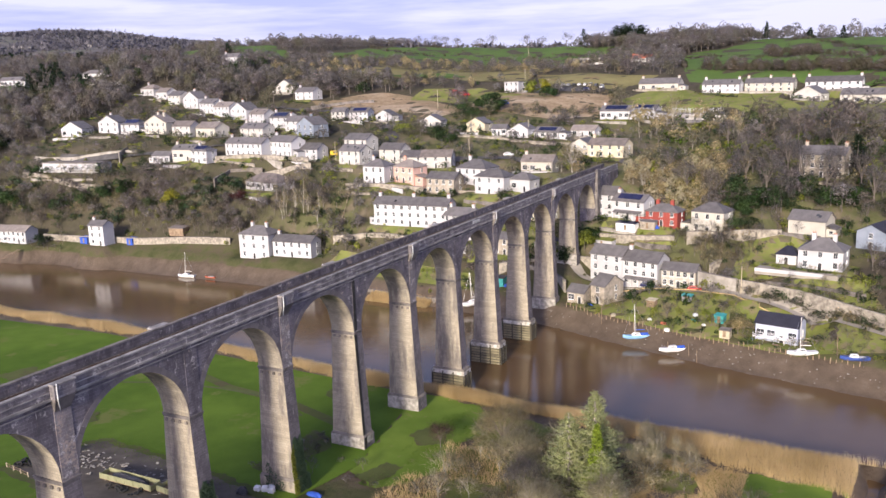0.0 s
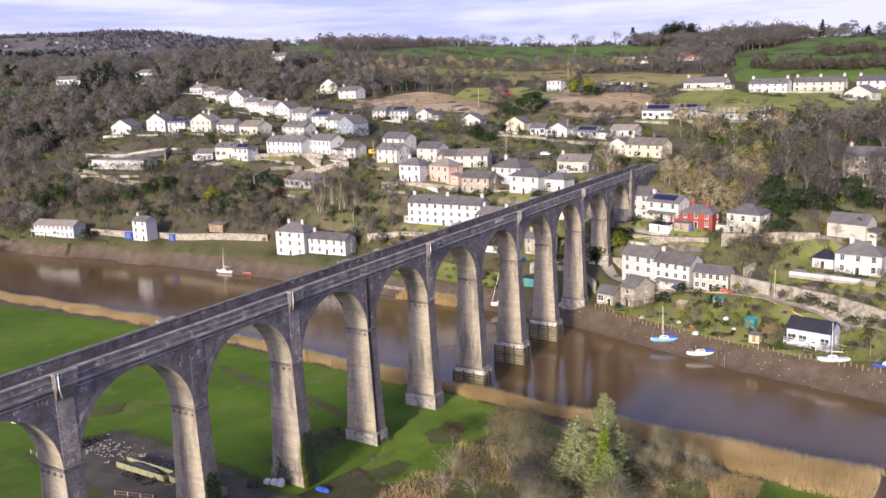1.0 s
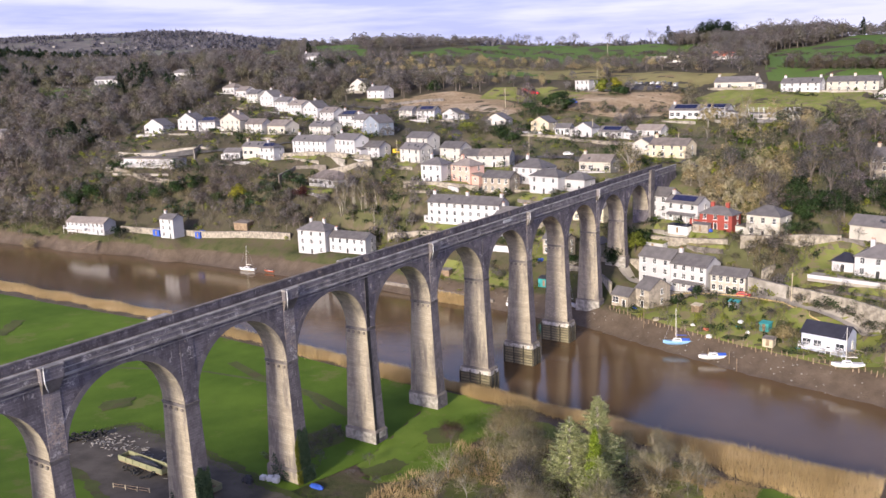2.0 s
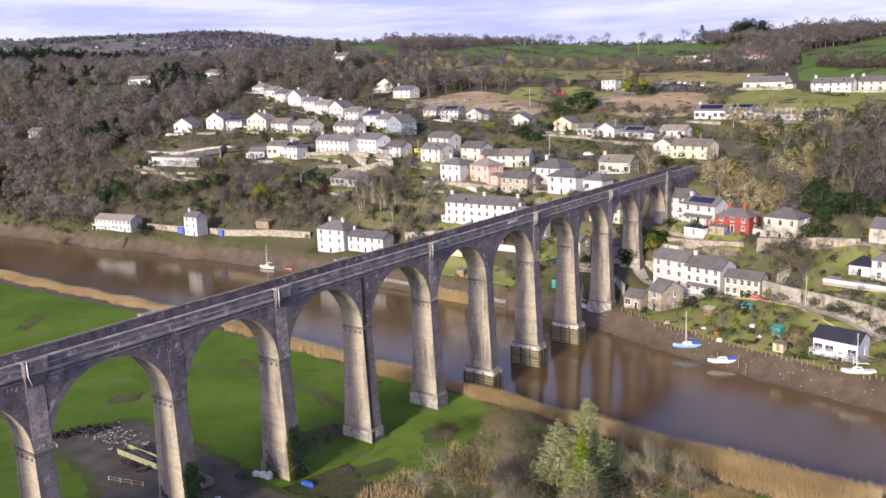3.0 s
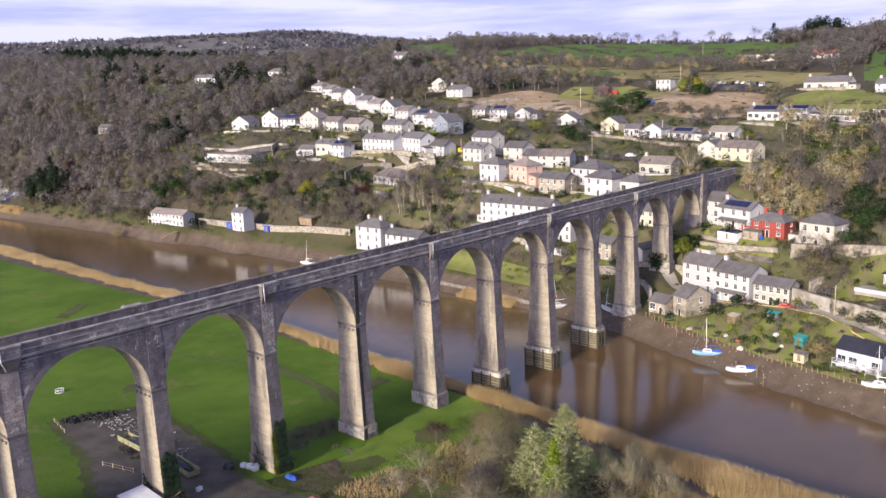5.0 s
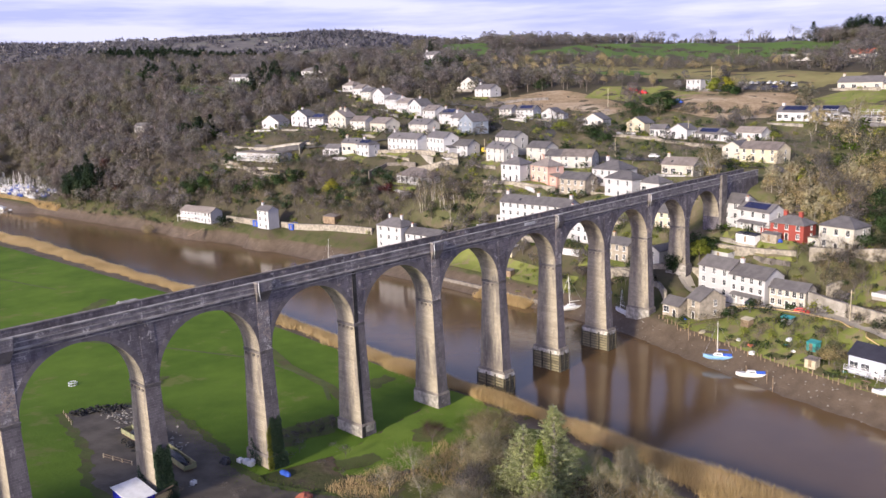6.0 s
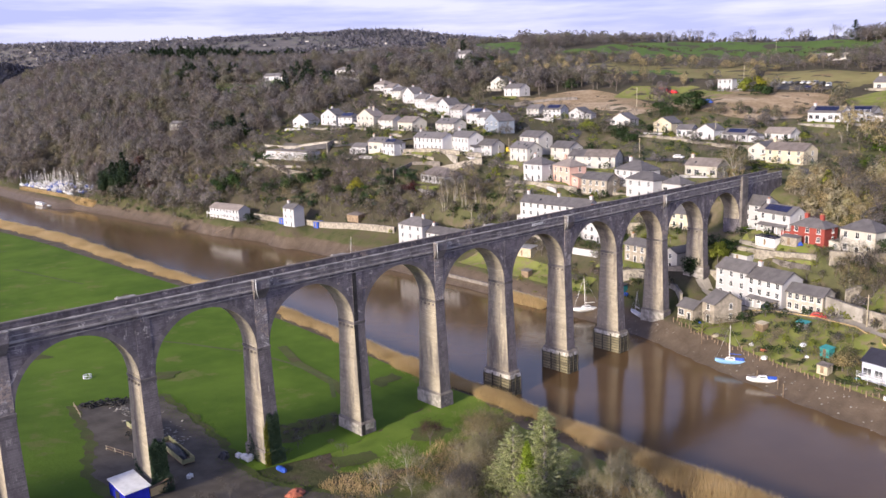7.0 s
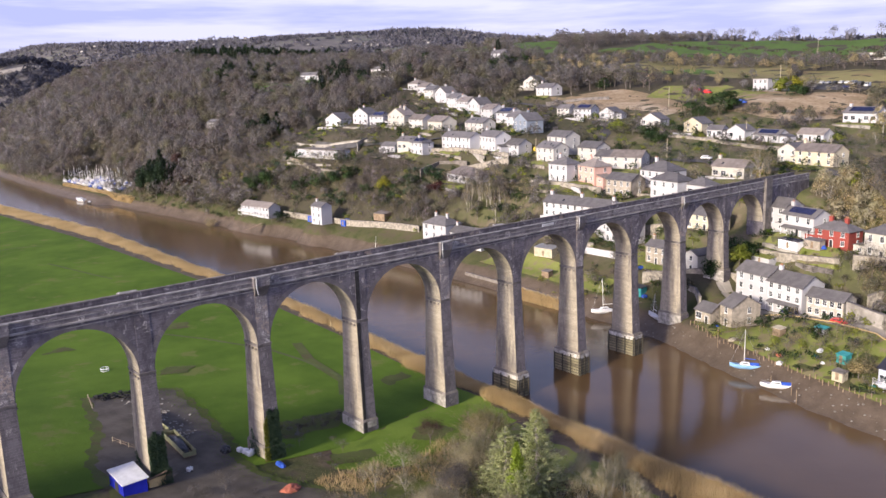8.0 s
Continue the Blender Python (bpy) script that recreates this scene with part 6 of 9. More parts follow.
tall = rng.uniform(0.82, 1.38, len(x)) * np.where(village[ok], 0.6, 1.0)
# sunlit railway slope: the sun is put into brighter twig colours
lit = (y < 30) & (y > -36) & (x > 225) & (x < 345)
low = (x > 372) & (y > 30) & (y < 285)
tall = np.where(low, tall * 0.5, tall)
pick = rng.random(len(x))
noise_g = np.sin(x * 0.05 + 1) + np.sin(y * 0.043 + x * 0.02)
ever = (pick < np.where(lit, 0.16, 0.05)) | ((noise_g > 1.5) & (pick < 0.4) & (y < 330))
dark = (x > 290) & (y > 330) & (noise_g < -1.25) & (pick > 0.5)
for sel, kinds, mats, nm, label, cat in (
        (~ever & ~dark & ~lit & ~low, BARE, WOOD, "woodland", "bare brown winter woodland on the hillside", "wood"),
        (~ever & ~dark & low, BARE, ("bark", "winter_twigs", "ash_twigs", "lit_twigs", "olive_twigs"), "woodland", "low tan thicket above the cleared ground", "wood"),
        (~ever & ~dark & lit, BARE[:4] + LITBARE[:2], ("pale_bark", "lit_twigs", "lit_twigs", "olive_twigs"), "woodland", "pale bare trees on the slope by the railway", "wood"),
        (ever & ~dark, GREEN, ("bark", "evergreen"), "evergreens", "ivy-clad and evergreen trees among the bare ones", "trees"),
        (dark, DARK, ("bark", "dark_conifer"), "conifers", "dark conifers scattered in the winter woods", "trees")):
    stand(nm, kinds, np.stack([x[sel], y[sel], tall[sel]], 1), mats, label, cat, 3)

x, y = scatter(rng, 186, 216, 424, 556, 4.2)
ok = x > 192 + 3 * np.sin(y * 0.2)
stand("woodland", BARE, np.stack([x[ok], y[ok], rng.uniform(0.6, 0.95, ok.sum())], 1), WOOD, "bare trees on the steep face behind the boatyard", "wood", 26)

# garden shrubs between the houses
x, y = scatter(rng, 165, 330, -95, 330, 3.6)
s = x - np.interp(y, BANK_Y, BANK_X)
ok = (s > 20) & clear_of(x, y, 1.2) & (rng.random(len(x)) < 0.55)
x, y = x[ok], y[ok]
pick = rng.random(len(x))
for sel, kinds, mats, nm, label in ((pick < 0.35, BUSH, ("bark", "evergreen"), "shrubs", "dark green garden shrubs and hedges"),
                                    ((pick >= 0.35) & (pick < 0.55), BUSH, ("bark", "lit_leaves"), "shrubs", "yellow-green garden shrubs"),
                                    (pick >= 0.55, SCRUB, ("bark", "winter_twigs"), "scrub", "leafless brown garden scrub")):
    stand(nm, kinds, np.stack([x[sel], y[sel], rng.uniform(0.6, 1.1, sel.sum())], 1), mats, label, "shrubs", 4)

# far woods up to the skyline
x, y = scatter(rng, 430, 760, -110, 700, 9.2)
ok = clear_of(x, y, 5)
for poly in OPEN:
    ok &= ~inside(x, y, poly)
sky = ((x > 690) & (y > 60) & (y < 330)) | ((x > 476) & (y > 105) & (y < 345))
slope = (x < 520) & (y > 60) & (y < 275)
ok &= ~sky & ~slope & (rng.random(len(x)) < 0.9)
stand("far_woods", FARBARE, np.stack([x[ok], y[ok], rng.uniform(0.6, 1.0, ok.sum())], 1), WOOD, "far bare woods below the skyline", "wood", 5)
x, y = scatter(rng, 426, 520, 60, 275, 5.2)
ok = clear_of(x, y, 4.0) & (rng.random(len(x)) < 0.72)
for poly in OPEN:
    ok &= ~inside(x, y, poly)
stand("hill_scrub", BARE, np.stack([x[ok], y[ok], rng.uniform(0.3, 0.72, ok.sum())], 1), ("bark", "winter_twigs", "olive_twigs", "lit_twigs", "brown_twigs", "winter_twigs"), "low brown and tan scrub on the hill slope", "scrub", 101)
x, y = scatter(rng, 150, 640, 620, 1250, 10)
s = x - np.interp(y, BANK_Y, BANK_X)
firs = (x > 430) & (x < 640) & (y > 800) & (y < 1000)
ok = (s > 6) & ~firs
stand("far_woods", FARBARE, np.stack([x[ok], y[ok], rng.uniform(0.8, 1.25, ok.sum())], 1), WOOD, "far bare woods on the spur above the river", "wood", 6)

sel = firs & (x + y > 1290)
stand("conifers", DARK, np.stack([x[sel], y[sel], rng.uniform(0.8, 1.2, sel.sum())], 1), ("bark", "dark_conifer"), "dark fir plantation on the spur", "trees", 18)
x, y = scatter(rng, 120, 760, 1200, 1960, 12.5)
s = x - np.interp(y, BANK_Y, BANK_X)
ok = (s > 2) & (np.hypot(x - 320, y - 1540) < 520) & ~((x > 320) & (x < 425) & (y > 1432) & (y < 1490))
stand("far_woods", FARBARE, np.stack([x[ok], y[ok], rng.uniform(1.1, 1.6, ok.sum())], 1), ("bark", "hazed_wood"), "woods on the hill beyond the river bend, coloured dark for cloud shade and haze", "wood", 19)

# wooded far hills with a scattered town on the ridge
CLUMP = [leafy(rng, 4.5, 11, 22, 5.0, 0.0, 0.4), leafy(rng, 5, 10, 22, 4.6, 0.0, 0.4)]
x, y = scatter(rng, 300, 2300, 1000, 3200, 21)
d = np.hypot(x + 30, y + 120)
az = np.degrees(np.arctan2(y + 120, x + 30))
field_mask = np.sin(x * 0.011 + 2) + np.sin(y * 0.013 + x * 0.004) > 0.5
ok = (az > 38) & (az < 84) & (rng.random(len(x)) < np.where(field_mask, 0.25, 0.97)) & ((y > 1800) | (x > 760))
stand("far_woods", CLUMP, np.stack([x[ok], y[ok], rng.uniform(0.8, 1.5, ok.sum())], 1), ("bark", "hazed_twigs"), "far woods and hedges on the horizon hills, haze in their colour", "wood", 8)
x, y = scatter(rng, 700, 1900, -500, 1000, 17)
az = np.degrees(np.arctan2(y + 120, x + 30))
hid = np.sin(x * 0.02) * np.sin(y * 0.02 + 1) > -0.15
ok = (az > -10) & (az < 42) & hid & ((x > 760) | (y > 340)) & (x < 1100)
stand("far_woods", CLUMP, np.stack([x[ok], y[ok], rng.uniform(0.5, 0.9, ok.sum())], 1), ("bark", "hazed_twigs"), "far hedges and copses along the skyline", "wood", 9)

# lone oaks on the skyline and the hilltop copse
for k, (px, py) in enumerate(((696, 330), (697, 312), (694, 300), (697, 288), (693, 262), (696, 250), (694, 214), (690, 198), (693, 176))):
    data = bare_tree(rng, rng.uniform(9, 13), rng.uniform(5, 6.5), 420, 0.16, 2.0, 9, 0.35, 3)
    lone_tree("oak", data, px, py, ("bark", "winter_twigs"), "lone spreading bare oak on the skyline", group="skyline oaks")
COPSE = [(583, 50), (600, 84), (652, 112), (690, 166), (724, 150), (724, 34), (682, 10), (622, 28)]
x, y = scatter(rng, 580, 726, 0, 170, 6.5)
ok = inside(x, y, COPSE)
stand("copse", BARE, np.stack([x[ok], y[ok], rng.uniform(0.85, 1.35, ok.sum())], 1), WOOD, "tall bare copse on the hilltop", "wood", 12)
for px, py, hh, rr, kind in ((693, 4, 14, 2.6, "pine"), (694, -2, 9, 5, "oak"), (695, -17, 13, 7.5, "oak"), (692, -12, 11, 6, "oak"), (696, -29, 9, 4, "pine"), (697, -38, 14, 5, "oak"), (697, -44, 13, 5, "oak"), (698, -53, 10, 3.4, "pine"), (698, -61, 16, 7, "oak"), (699, -70, 8, 4, "oak"), (698, -77, 9, 4, "oak"), (700, -84, 12, 5, "oak"), (698, -96, 13, 6, "oak"), (700, -112, 12, 6, "oak")):
    if kind == "pine":
        lone_tree("pine", conifer(rng, hh, rr, 12, 9, 6, 1.3, 0.35, 0.0), px, py, ("bark", "dark_conifer"), "dark conical conifer on the hilltop", group="hilltop pines")
    else:
        lone_tree("oak", dome_tree(rng, hh, rr, 700, 0.16, 1.3, 0.35, True, 150), px, py, ("bark", "winter_twigs"), "round bare tree on the hilltop skyline", group="hilltop trees")
for px, py, hh in ((690, 158, 17), (668, 119, 19), (664, 111, 21), (668, 103, 19)):
    lone_tree("pine", conifer(rng, hh, 5.0, 11, 9, 6, 1.5, 0.4, 0.0) if py > 150 else leafy(rng, hh, 6.0, 900, 1.3, 0.3, 0.4), px, py, ("bark", "dark_conifer"), "dark wind-shaped pine on the hilltop", group="hilltop pines")
# hedges between the high fields
HEDGE = [leafy(rng, 3.0, 2.4, 26, 1.5, 0.0, 0.2), bare_tree(rng, 4.5, 2.4, 40, 0.26, 1.3, 4, 0.15)]
for line, dens, tall in (([(520, 330), (516, 120)], 3.0, 1.0), ([(694, 86), (704, 340)], 4.0, 1.0), ([(600, 100), (612, 335)], 4.5, 1.0), ([(740, -270), (735, -60)], 4.0, 1.0), ([(686, -13), (640, -46), (568, -71), (505, -84)], 1.5, 0.6), ([(556, 44), (508, 8), (527, -17)], 1.6, 0.5), ([(455, 20), (553, 45)], 2.0, 0.8), ([(421, 3), (420, -41), (404, -86), (396, -130)], 1.6, 0.55)):
    for (x0, y0), (x1, y1) in zip(line, line[1:]):
        k = int(math.hypot(x1 - x0, y1 - y0) / dens)
        f = np.linspace(0, 1, k)
        stand("hedge", HEDGE, np.stack([x0 + (x1 - x0) * f + rng.normal(size=k) * 0.5, y0 + (y1 - y0) * f, tall * rng.uniform(0.6, 1.2, k)], 1), ("bark", "hedge_twigs"), "dark field hedge along a bank", "hedge", 13)
# broad overgrown hedges between the pastures
for (x0, y0), (x1, y1), wide, lo, hi in (((455, 12), (430, -84), 7.0, 0.35, 0.75), ((430, -84), (412, -160), 7.0, 0.35, 0.75), ((529, -14), (494, -50), 6.0, 0.35, 0.7), ((494, -50), (497, -90), 4.0, 0.2, 0.45)):
    k = int(math.hypot(x1 - x0, y1 - y0) * wide / 3.2)
    f = rng.random(k)
    stand("hedge", BARE + GREEN, np.stack([x0 + (x1 - x0) * f + rng.uniform(0, wide, k), y0 + (y1 - y0) * f, rng.uniform(lo, hi, k)], 1), ("bark", "hedge_twigs", "brown_twigs"), "broad overgrown hedge between pastures", "hedge", 14)

# big bare trees with open limbs on the slope above the red villa
for px, py, hh in ((226, -36, 14), (232, -52, 16), (238, -26, 13), (246, -44, 15), (222, -58, 13), (252, -16, 12), (240, -70, 15), (262, -56, 14), (230, -84, 14), (248, -72, 15), (250, -62, 14), (246, -80, 13), (272, -40, 13), (286, -52, 13), (280, -70, 14), (296, -30, 12), (300, -84, 13)):
    lone_tree("ash", bare_tree(rng, hh, hh * 0.36, 1900, 0.085, 1.25, 12, 0.3, 7), px, py, ("bark", "winter_twigs"), "tall open bare ash tree on the railway slope", group="tall ashes")
# understorey on that slope
x, y = scatter(rng, 212, 335, -120, -34, 4.4)
ok = clear_of(x, y, 2.0) & (rng.random(len(x)) < 0.75)
pk = rng.random(len(x))
stand("undergrowth", BUSH, np.stack([x[ok & (pk < 0.4)], y[ok & (pk < 0.4)], rng.uniform(0.7, 1.4, (ok & (pk < 0.4)).sum())], 1), ("bark", "evergreen"), "dark green undergrowth on the railway slope", "undergrowth", 15)
stand("undergrowth", SCRUB, np.stack([x[ok & (pk > 0.4)], y[ok & (pk > 0.4)], rng.uniform(0.8, 1.4, (ok & (pk > 0.4)).sum())], 1), ("bark", "winter_twigs"), "brown undergrowth on the railway slope", "undergrowth", 16)
# hedges and scrub through the shore gardens
x, y = scatter(rng, 140, 184, -100, -2, 2.3)
s = x - np.interp(y, BANK_Y, BANK_X)
ok = (s > 10.5) & clear_of(x, y, 0.8) & (rng.random(len(x)) < np.where(s > 16, 0.95, 0.7)) & (np.abs(x - np.interp(y, (-95, -70, -52, -40, -25, -8, 0), (155, 169, 176.5, 180.5, 182.6, 187, 192))) > 3.2)
x, y = x[ok], y[ok]
pk = rng.random(len(x))
for lo, hi, kinds, mt, lab in ((0, 0.2, BUSH, "evergreen", "dark green hedges in the shore gardens"), (0.2, 0.38, BUSH, "lit_leaves", "yellow-green shrubs in the shore gardens"), (0.38, 0.6, SCRUB, "lit_twigs", "tan leafless scrub in the shore gardens"), (0.6, 0.8, SCRUB, "winter_twigs", "brown leafless scrub in the shore gardens"), (0.8, 1.01, SCRUB, "olive_twigs", "olive brushwood in the shore gardens")):
    sel = (pk >= lo) & (pk < hi)
    stand("garden_scrub", kinds, np.stack([x[sel], y[sel], rng.uniform(0.35, 0.85, sel.sum())], 1), ("bark", mt), lab, "shrubs", 17)
# scattered town on the far ridge
far_wall = mesh_of("wall", boxed(-2.6, 2.6, -4.0, 4.0, -2, 3), "grey_render")
far_roof = mesh_of("roof", roof_of("gable", 8, 5.2, 3, 1.8), "slate_roof")
for k in range(330):
    az, d = radians(rng.uniform(45, 77)), rng.uniform(1900, 2700)
    x, y = -30 + d * math.cos(az), -120 + d * math.sin(az)
    if math.sin(x * 0.008) + math.sin(y * 0.009 + 1) < 0.1:
        continue
    hs = thing("house", pose(x, y, lz(x, y) + 0.5, 0, 0, rng.uniform(-30, 60)), "tiny white house in the far ridge town", "house", "far ridge town")
    part("wall", far_wall, None, hs)
    r = part("roof", far_roof, None, hs)
    r.matrix_local = pose(-2.6, 0, 0)
# scrub down to the tide line under the woods
x, y = scatter(rng, 150, 186, 226, 430, 3.0)
s = x - np.interp(y, BANK_Y, BANK_X)
ok = (s > 7.5) & (s < 20) & clear_of(x, y, 1.5) & (rng.random(len(x)) < 0.8)
stand("shore_scrub", SCRUB + BUSH, np.stack([x[ok], y[ok], rng.uniform(0.7, 1.3, ok.sum())], 1), ("bark", "winter_twigs", "brown_twigs", "olive_twigs", "evergreen"), "dense dark scrub along the wooded shore", "scrub", 20)
x, y = scatter(rng, 150, 176, 545, 700, 4.0)
s = x - np.interp(y, BANK_Y, BANK_X)
ok = (s > 6) & (s < 18)
stand("shore_scrub", SCRUB, np.stack([x[ok], y[ok], rng.uniform(0.9, 1.5, ok.sum())], 1), ("bark", "winter_twigs", "brown_twigs"), "brown scrub along the river bend", "scrub", 25)

# ---- near bank: reeds, scrub, trees ----
def blades(rng, x, y, height, width, bend=0.25):
    """Upright blades: one thin triangle each, leaning a little."""
    k = len(x)
    z = land_z(x, y)
    base = np.stack([x, y, z], 1)
    way = unit(np.stack([rng.normal(size=k) * bend, rng.normal(size=k) * bend, np.ones(k)], 1))
    return slivers(rng, base, way, height * rng.uniform(0.6, 1.15, k), width * rng.uniform(0.6, 1.4, k))


REED_Y = (-135, -105, -80, -62, -40, -18, 0, 20, 62, 97, 154, 200, 277, 394, 520)
REED_X = (68, 75, 81, 85.5, 91.5, 94, 95.5, 95, 99.5, 103, 103, 102, 102, 92, 76)
rng = np.random.default_rng(21)


def reed_bed(y0, y1, count, height, width, label, seed):
    rng = np.random.default_rng(seed)
    y = rng.uniform(y0, y1, count)
    a, b = np.interp(y, REED_Y, REED_X), np.interp(y, NEAR_Y, NEAR_X) + 0.4
    edge = 0.7 * np.sin(y * 0.21) + 0.5 * np.sin(y * 0.63 + 1) + rng.normal(size=count) * 0.5
    x = a + edge + (b - a - edge) * rng.random(count) ** 0.9
    dry = land_z(x, y) > 0.0
    x, y = x[dry], y[dry]
    count = len(x)
    tall = height * (0.82 + 0.18 * np.sin(x * 0.3) * np.sin(y * 0.23))
    v, t = blades(rng, x, y, tall, np.full(count, width), 0.16)
    tagged(new("reeds", tri_mesh("reeds", v, t, ("reed",))), label, "reeds", kind="stuff")


reed_bed(-135, 30, 90000, 2.3, 0.075, "tall straw-coloured reeds along the river edge", 22)
reed_bed(30, 520, 80000, 2.0, 0.12, "far belt of straw-coloured reeds beside the meadow", 23)
# reeds under the far bank
y = rng.uniform(42, 66, 3500)
x = np.interp(y, BANK_Y, BANK_X) + rng.uniform(1.5, 6.5, 3500)
v, t = blades(rng, x, y, np.full(3500, 2.0), np.full(3500, 0.16), 0.16)
tagged(new("reeds", tri_mesh("reeds", v, t, ("reed",))), "straw-coloured reeds below the far bank", "reeds", kind="stuff")
y = rng.uniform(395, 520, 7000)
x = np.interp(y, BANK_Y, BANK_X) + rng.uniform(7, 10, 7000)
v, t = blades(rng, x, y, np.full(7000, 2.0), np.full(7000, 0.3), 0.16)
tagged(new("reeds", tri_mesh("reeds", v, t, ("reed",))), "straw-coloured reeds below the boatyard", "reeds", kind="stuff")

# dry grass in strips among the scrub
x, y = np.concatenate([rng.uniform(44, 82, 20000), rng.uniform(64, 82, 14000)]), np.concatenate([rng.uniform(-62, -14, 20000), rng.uniform(-68, -44, 14000)])
keep = (np.sin(x * 0.33 - y * 0.21) + np.sin(x * 0.11 + y * 0.3 + 1.2) > np.where(y < -46, -0.8, -0.1)) & ((x - 63) ** 2 + (y + 44) ** 2 > 60)
x, y = x[keep], y[keep]
v, t = blades(rng, x, y, np.full(len(x), 1.5), np.full(len(x), 0.09), 0.45)
tagged(new("dry_grass", tri_mesh("dry_grass", v, t, ("reed",))), "tufts of dry tan grass among the brambles", "grass", kind="stuff")

# bramble and sallow scrub
THICKET = [bare_tree(rng, 3.4, 2.2, 420, 0.065, 1.0, 8, 0.06, 2), bare_tree(rng, 4.6, 2.6, 480, 0.065, 1.1, 8, 0.08, 2), bare_tree(rng, 2.6, 2.0, 380, 0.065, 0.9, 8, 0.05, 2)]
x, y = scatter(rng, 26, 80, -110, -14, 3.3)
keep = (rng.random(len(x)) < 0.8) & ~((x > 44) & (y > -19) & (x < 92)) & ~((x > 67) & (y < -62)) & ((x - 63) ** 2 + (y + 43) ** 2 > 16) & ~((y > -26) & (x < 48)) & (x < np.interp(y, REED_Y, REED_X) - 1.5)
x, y = x[keep], y[keep]
w = rng.random(len(x))
stand("scrub", THICKET, np.stack([x, y, rng.uniform(0.6, 1.15, len(x))], 1)[w < 0.22], ("bark", "winter_twigs", "olive_twigs"), "brown bramble and sallow scrub", "scrub", 31)
stand("scrub", THICKET, np.stack([x, y, rng.uniform(0.7, 1.25, len(x))], 1)[(w >= 0.22) & (w < 0.7)], ("pale_bark", "grey_twigs", "lit_twigs", "olive_twigs"), "pale grey-green sallow scrub", "scrub", 32)
x, y = scatter(rng, 24, 60, -26, 2, 3.0)
keep = (rng.random(len(x)) < 0.35) & ~((x > 34) & (x < 47) & (y > -24))
stand("scrub", THICKET, np.stack([x[keep], y[keep], rng.uniform(0.3, 0.6, keep.sum())], 1), ("bark", "winter_twigs"), "low brown scrub round the yard", "scrub", 33)
x, y = rng.uniform(46, 67, 60), rng.uniform(5.5, 13, 60)
stand("scrub", THICKET, np.stack([x, y, rng.uniform(0.12, 0.32, 60)], 1), ("bark", "brown_twigs", "winter_twigs"), "low dead bracken between the piers", "scrub", 34)
# rough tufts along the yard and the river turf
x, y = [], []
for (x0, y0), (x1, y1) in list(zip(YARD, YARD[1:]))[:8]:
    k = int(math.hypot(x1 - x0, y1 - y0) * 60)
    f = rng.random(k)
    x += list(x0 + (x1 - x0) * f + rng.normal(size=k) * 1.5)
    y += list(y0 + (y1 - y0) * f + rng.normal(size=k) * 1.5)
v, t = blades(rng, np.array(x), np.array(y), np.full(len(x), 0.55), np.full(len(x), 0.10), 0.5)
tagged(new("grass_tufts", tri_mesh("grass_tufts", v, t, ("grass_tuft",))), "rough grass tufts round the muddy yard", "grass", kind="stuff")
x, y = rng.uniform(50, 94, 9000), rng.uniform(-19, -8, 9000)
keep = np.sin(x * 0.4) + np.sin(y * 0.9 + x * 0.2) > 0.2
v, t = blades(rng, x[keep], y[keep], np.full(keep.sum(), 0.5), np.full(keep.sum(), 0.08), 0.5)
tagged(new("grass_tufts", tri_mesh("grass_tufts", v, t, ("grass_tuft",))), "rough green tussocks on the river turf", "grass", kind="stuff")


def sprigs(rng, h, r, whorls=22, per=13, up=0.5):
    """A shaggy spruce with upswept boughs hung with side sprays."""
    out = []
    v, t = stick((0, 0, -0.6), (0, 0, h), 0.26, 0.03, 7)
    out.append((v, t, 0))
    bases, ways = [], []
    for k in range(whorls):
        f = (k + 0.2) / whorls
        for a in rng.random(per) * 2 * np.pi:
            z = h * (0.04 + 0.93 * f) + rng.normal() * 0.25
            rr = (r * (1 - f) ** 0.75 + 0.25) * rng.uniform(0.55, 1.25)
            st = np.array([0, 0, z])
            end = np.array([math.cos(a) * rr, math.sin(a) * rr, z + up * rr * rng.uniform(0.2, 1.0)])
            v, t = stick(st, end, 0.045, 0.012, 3)
            out.append((v, t, 0))
            n = int(10 + 13 * rr)
            s = rng.uniform(0.2, 1.05, n)[:, None]
            bases.append(st + (end - st) * s + rng.normal(size=(n, 3)) * 0.06)
            ways.append(unit(unit(end - st)[None] * 0.8 + rng.normal(size=(n, 3)) * 0.55 - (0, 0, 0.15)))
    base, way = np.concatenate(bases), np.concatenate(ways)
    k = len(base)
    v, t, nn = slivers(rng, base, way, 0.42 * rng.uniform(0.5, 1.4, k), 0.11 * rng.uniform(0.6, 1.5, k), unit(base * (1, 1, 0) / r + (0, 0, 0.4) + rng.normal(size=(k, 3)) * 0.35))
    out.append((v, t, 1, nn))
    return joined(out)


lone_tree("spruce", sprigs(rng, 17.6, 5.2, 30, 16), 67.0, -45.2, ("pale_bark", "silver_conifer"), "shaggy silver-green spruce with upswept boughs")
lone_tree("spruce", sprigs(rng, 14.2, 4.8, 25, 15), 63.4, -41.8, ("pale_bark", "silver_conifer"), "broad silver-green spruce above the reeds", turn=70)
lone_tree("spruce", sprigs(rng, 10.5, 4.6), 59.5, -48.5, ("pale_bark", "silver_conifer"), "low silver-green spruce in the scrub", turn=140)
lone_tree("cypress", conifer(rng, 14.2, 2.3, 36, 22, 9, 0.42, 0.2, -0.6), 60.2, -47.6, ("bark", "yellow_conifer"), "narrow yellow-green cypress between the spruces")
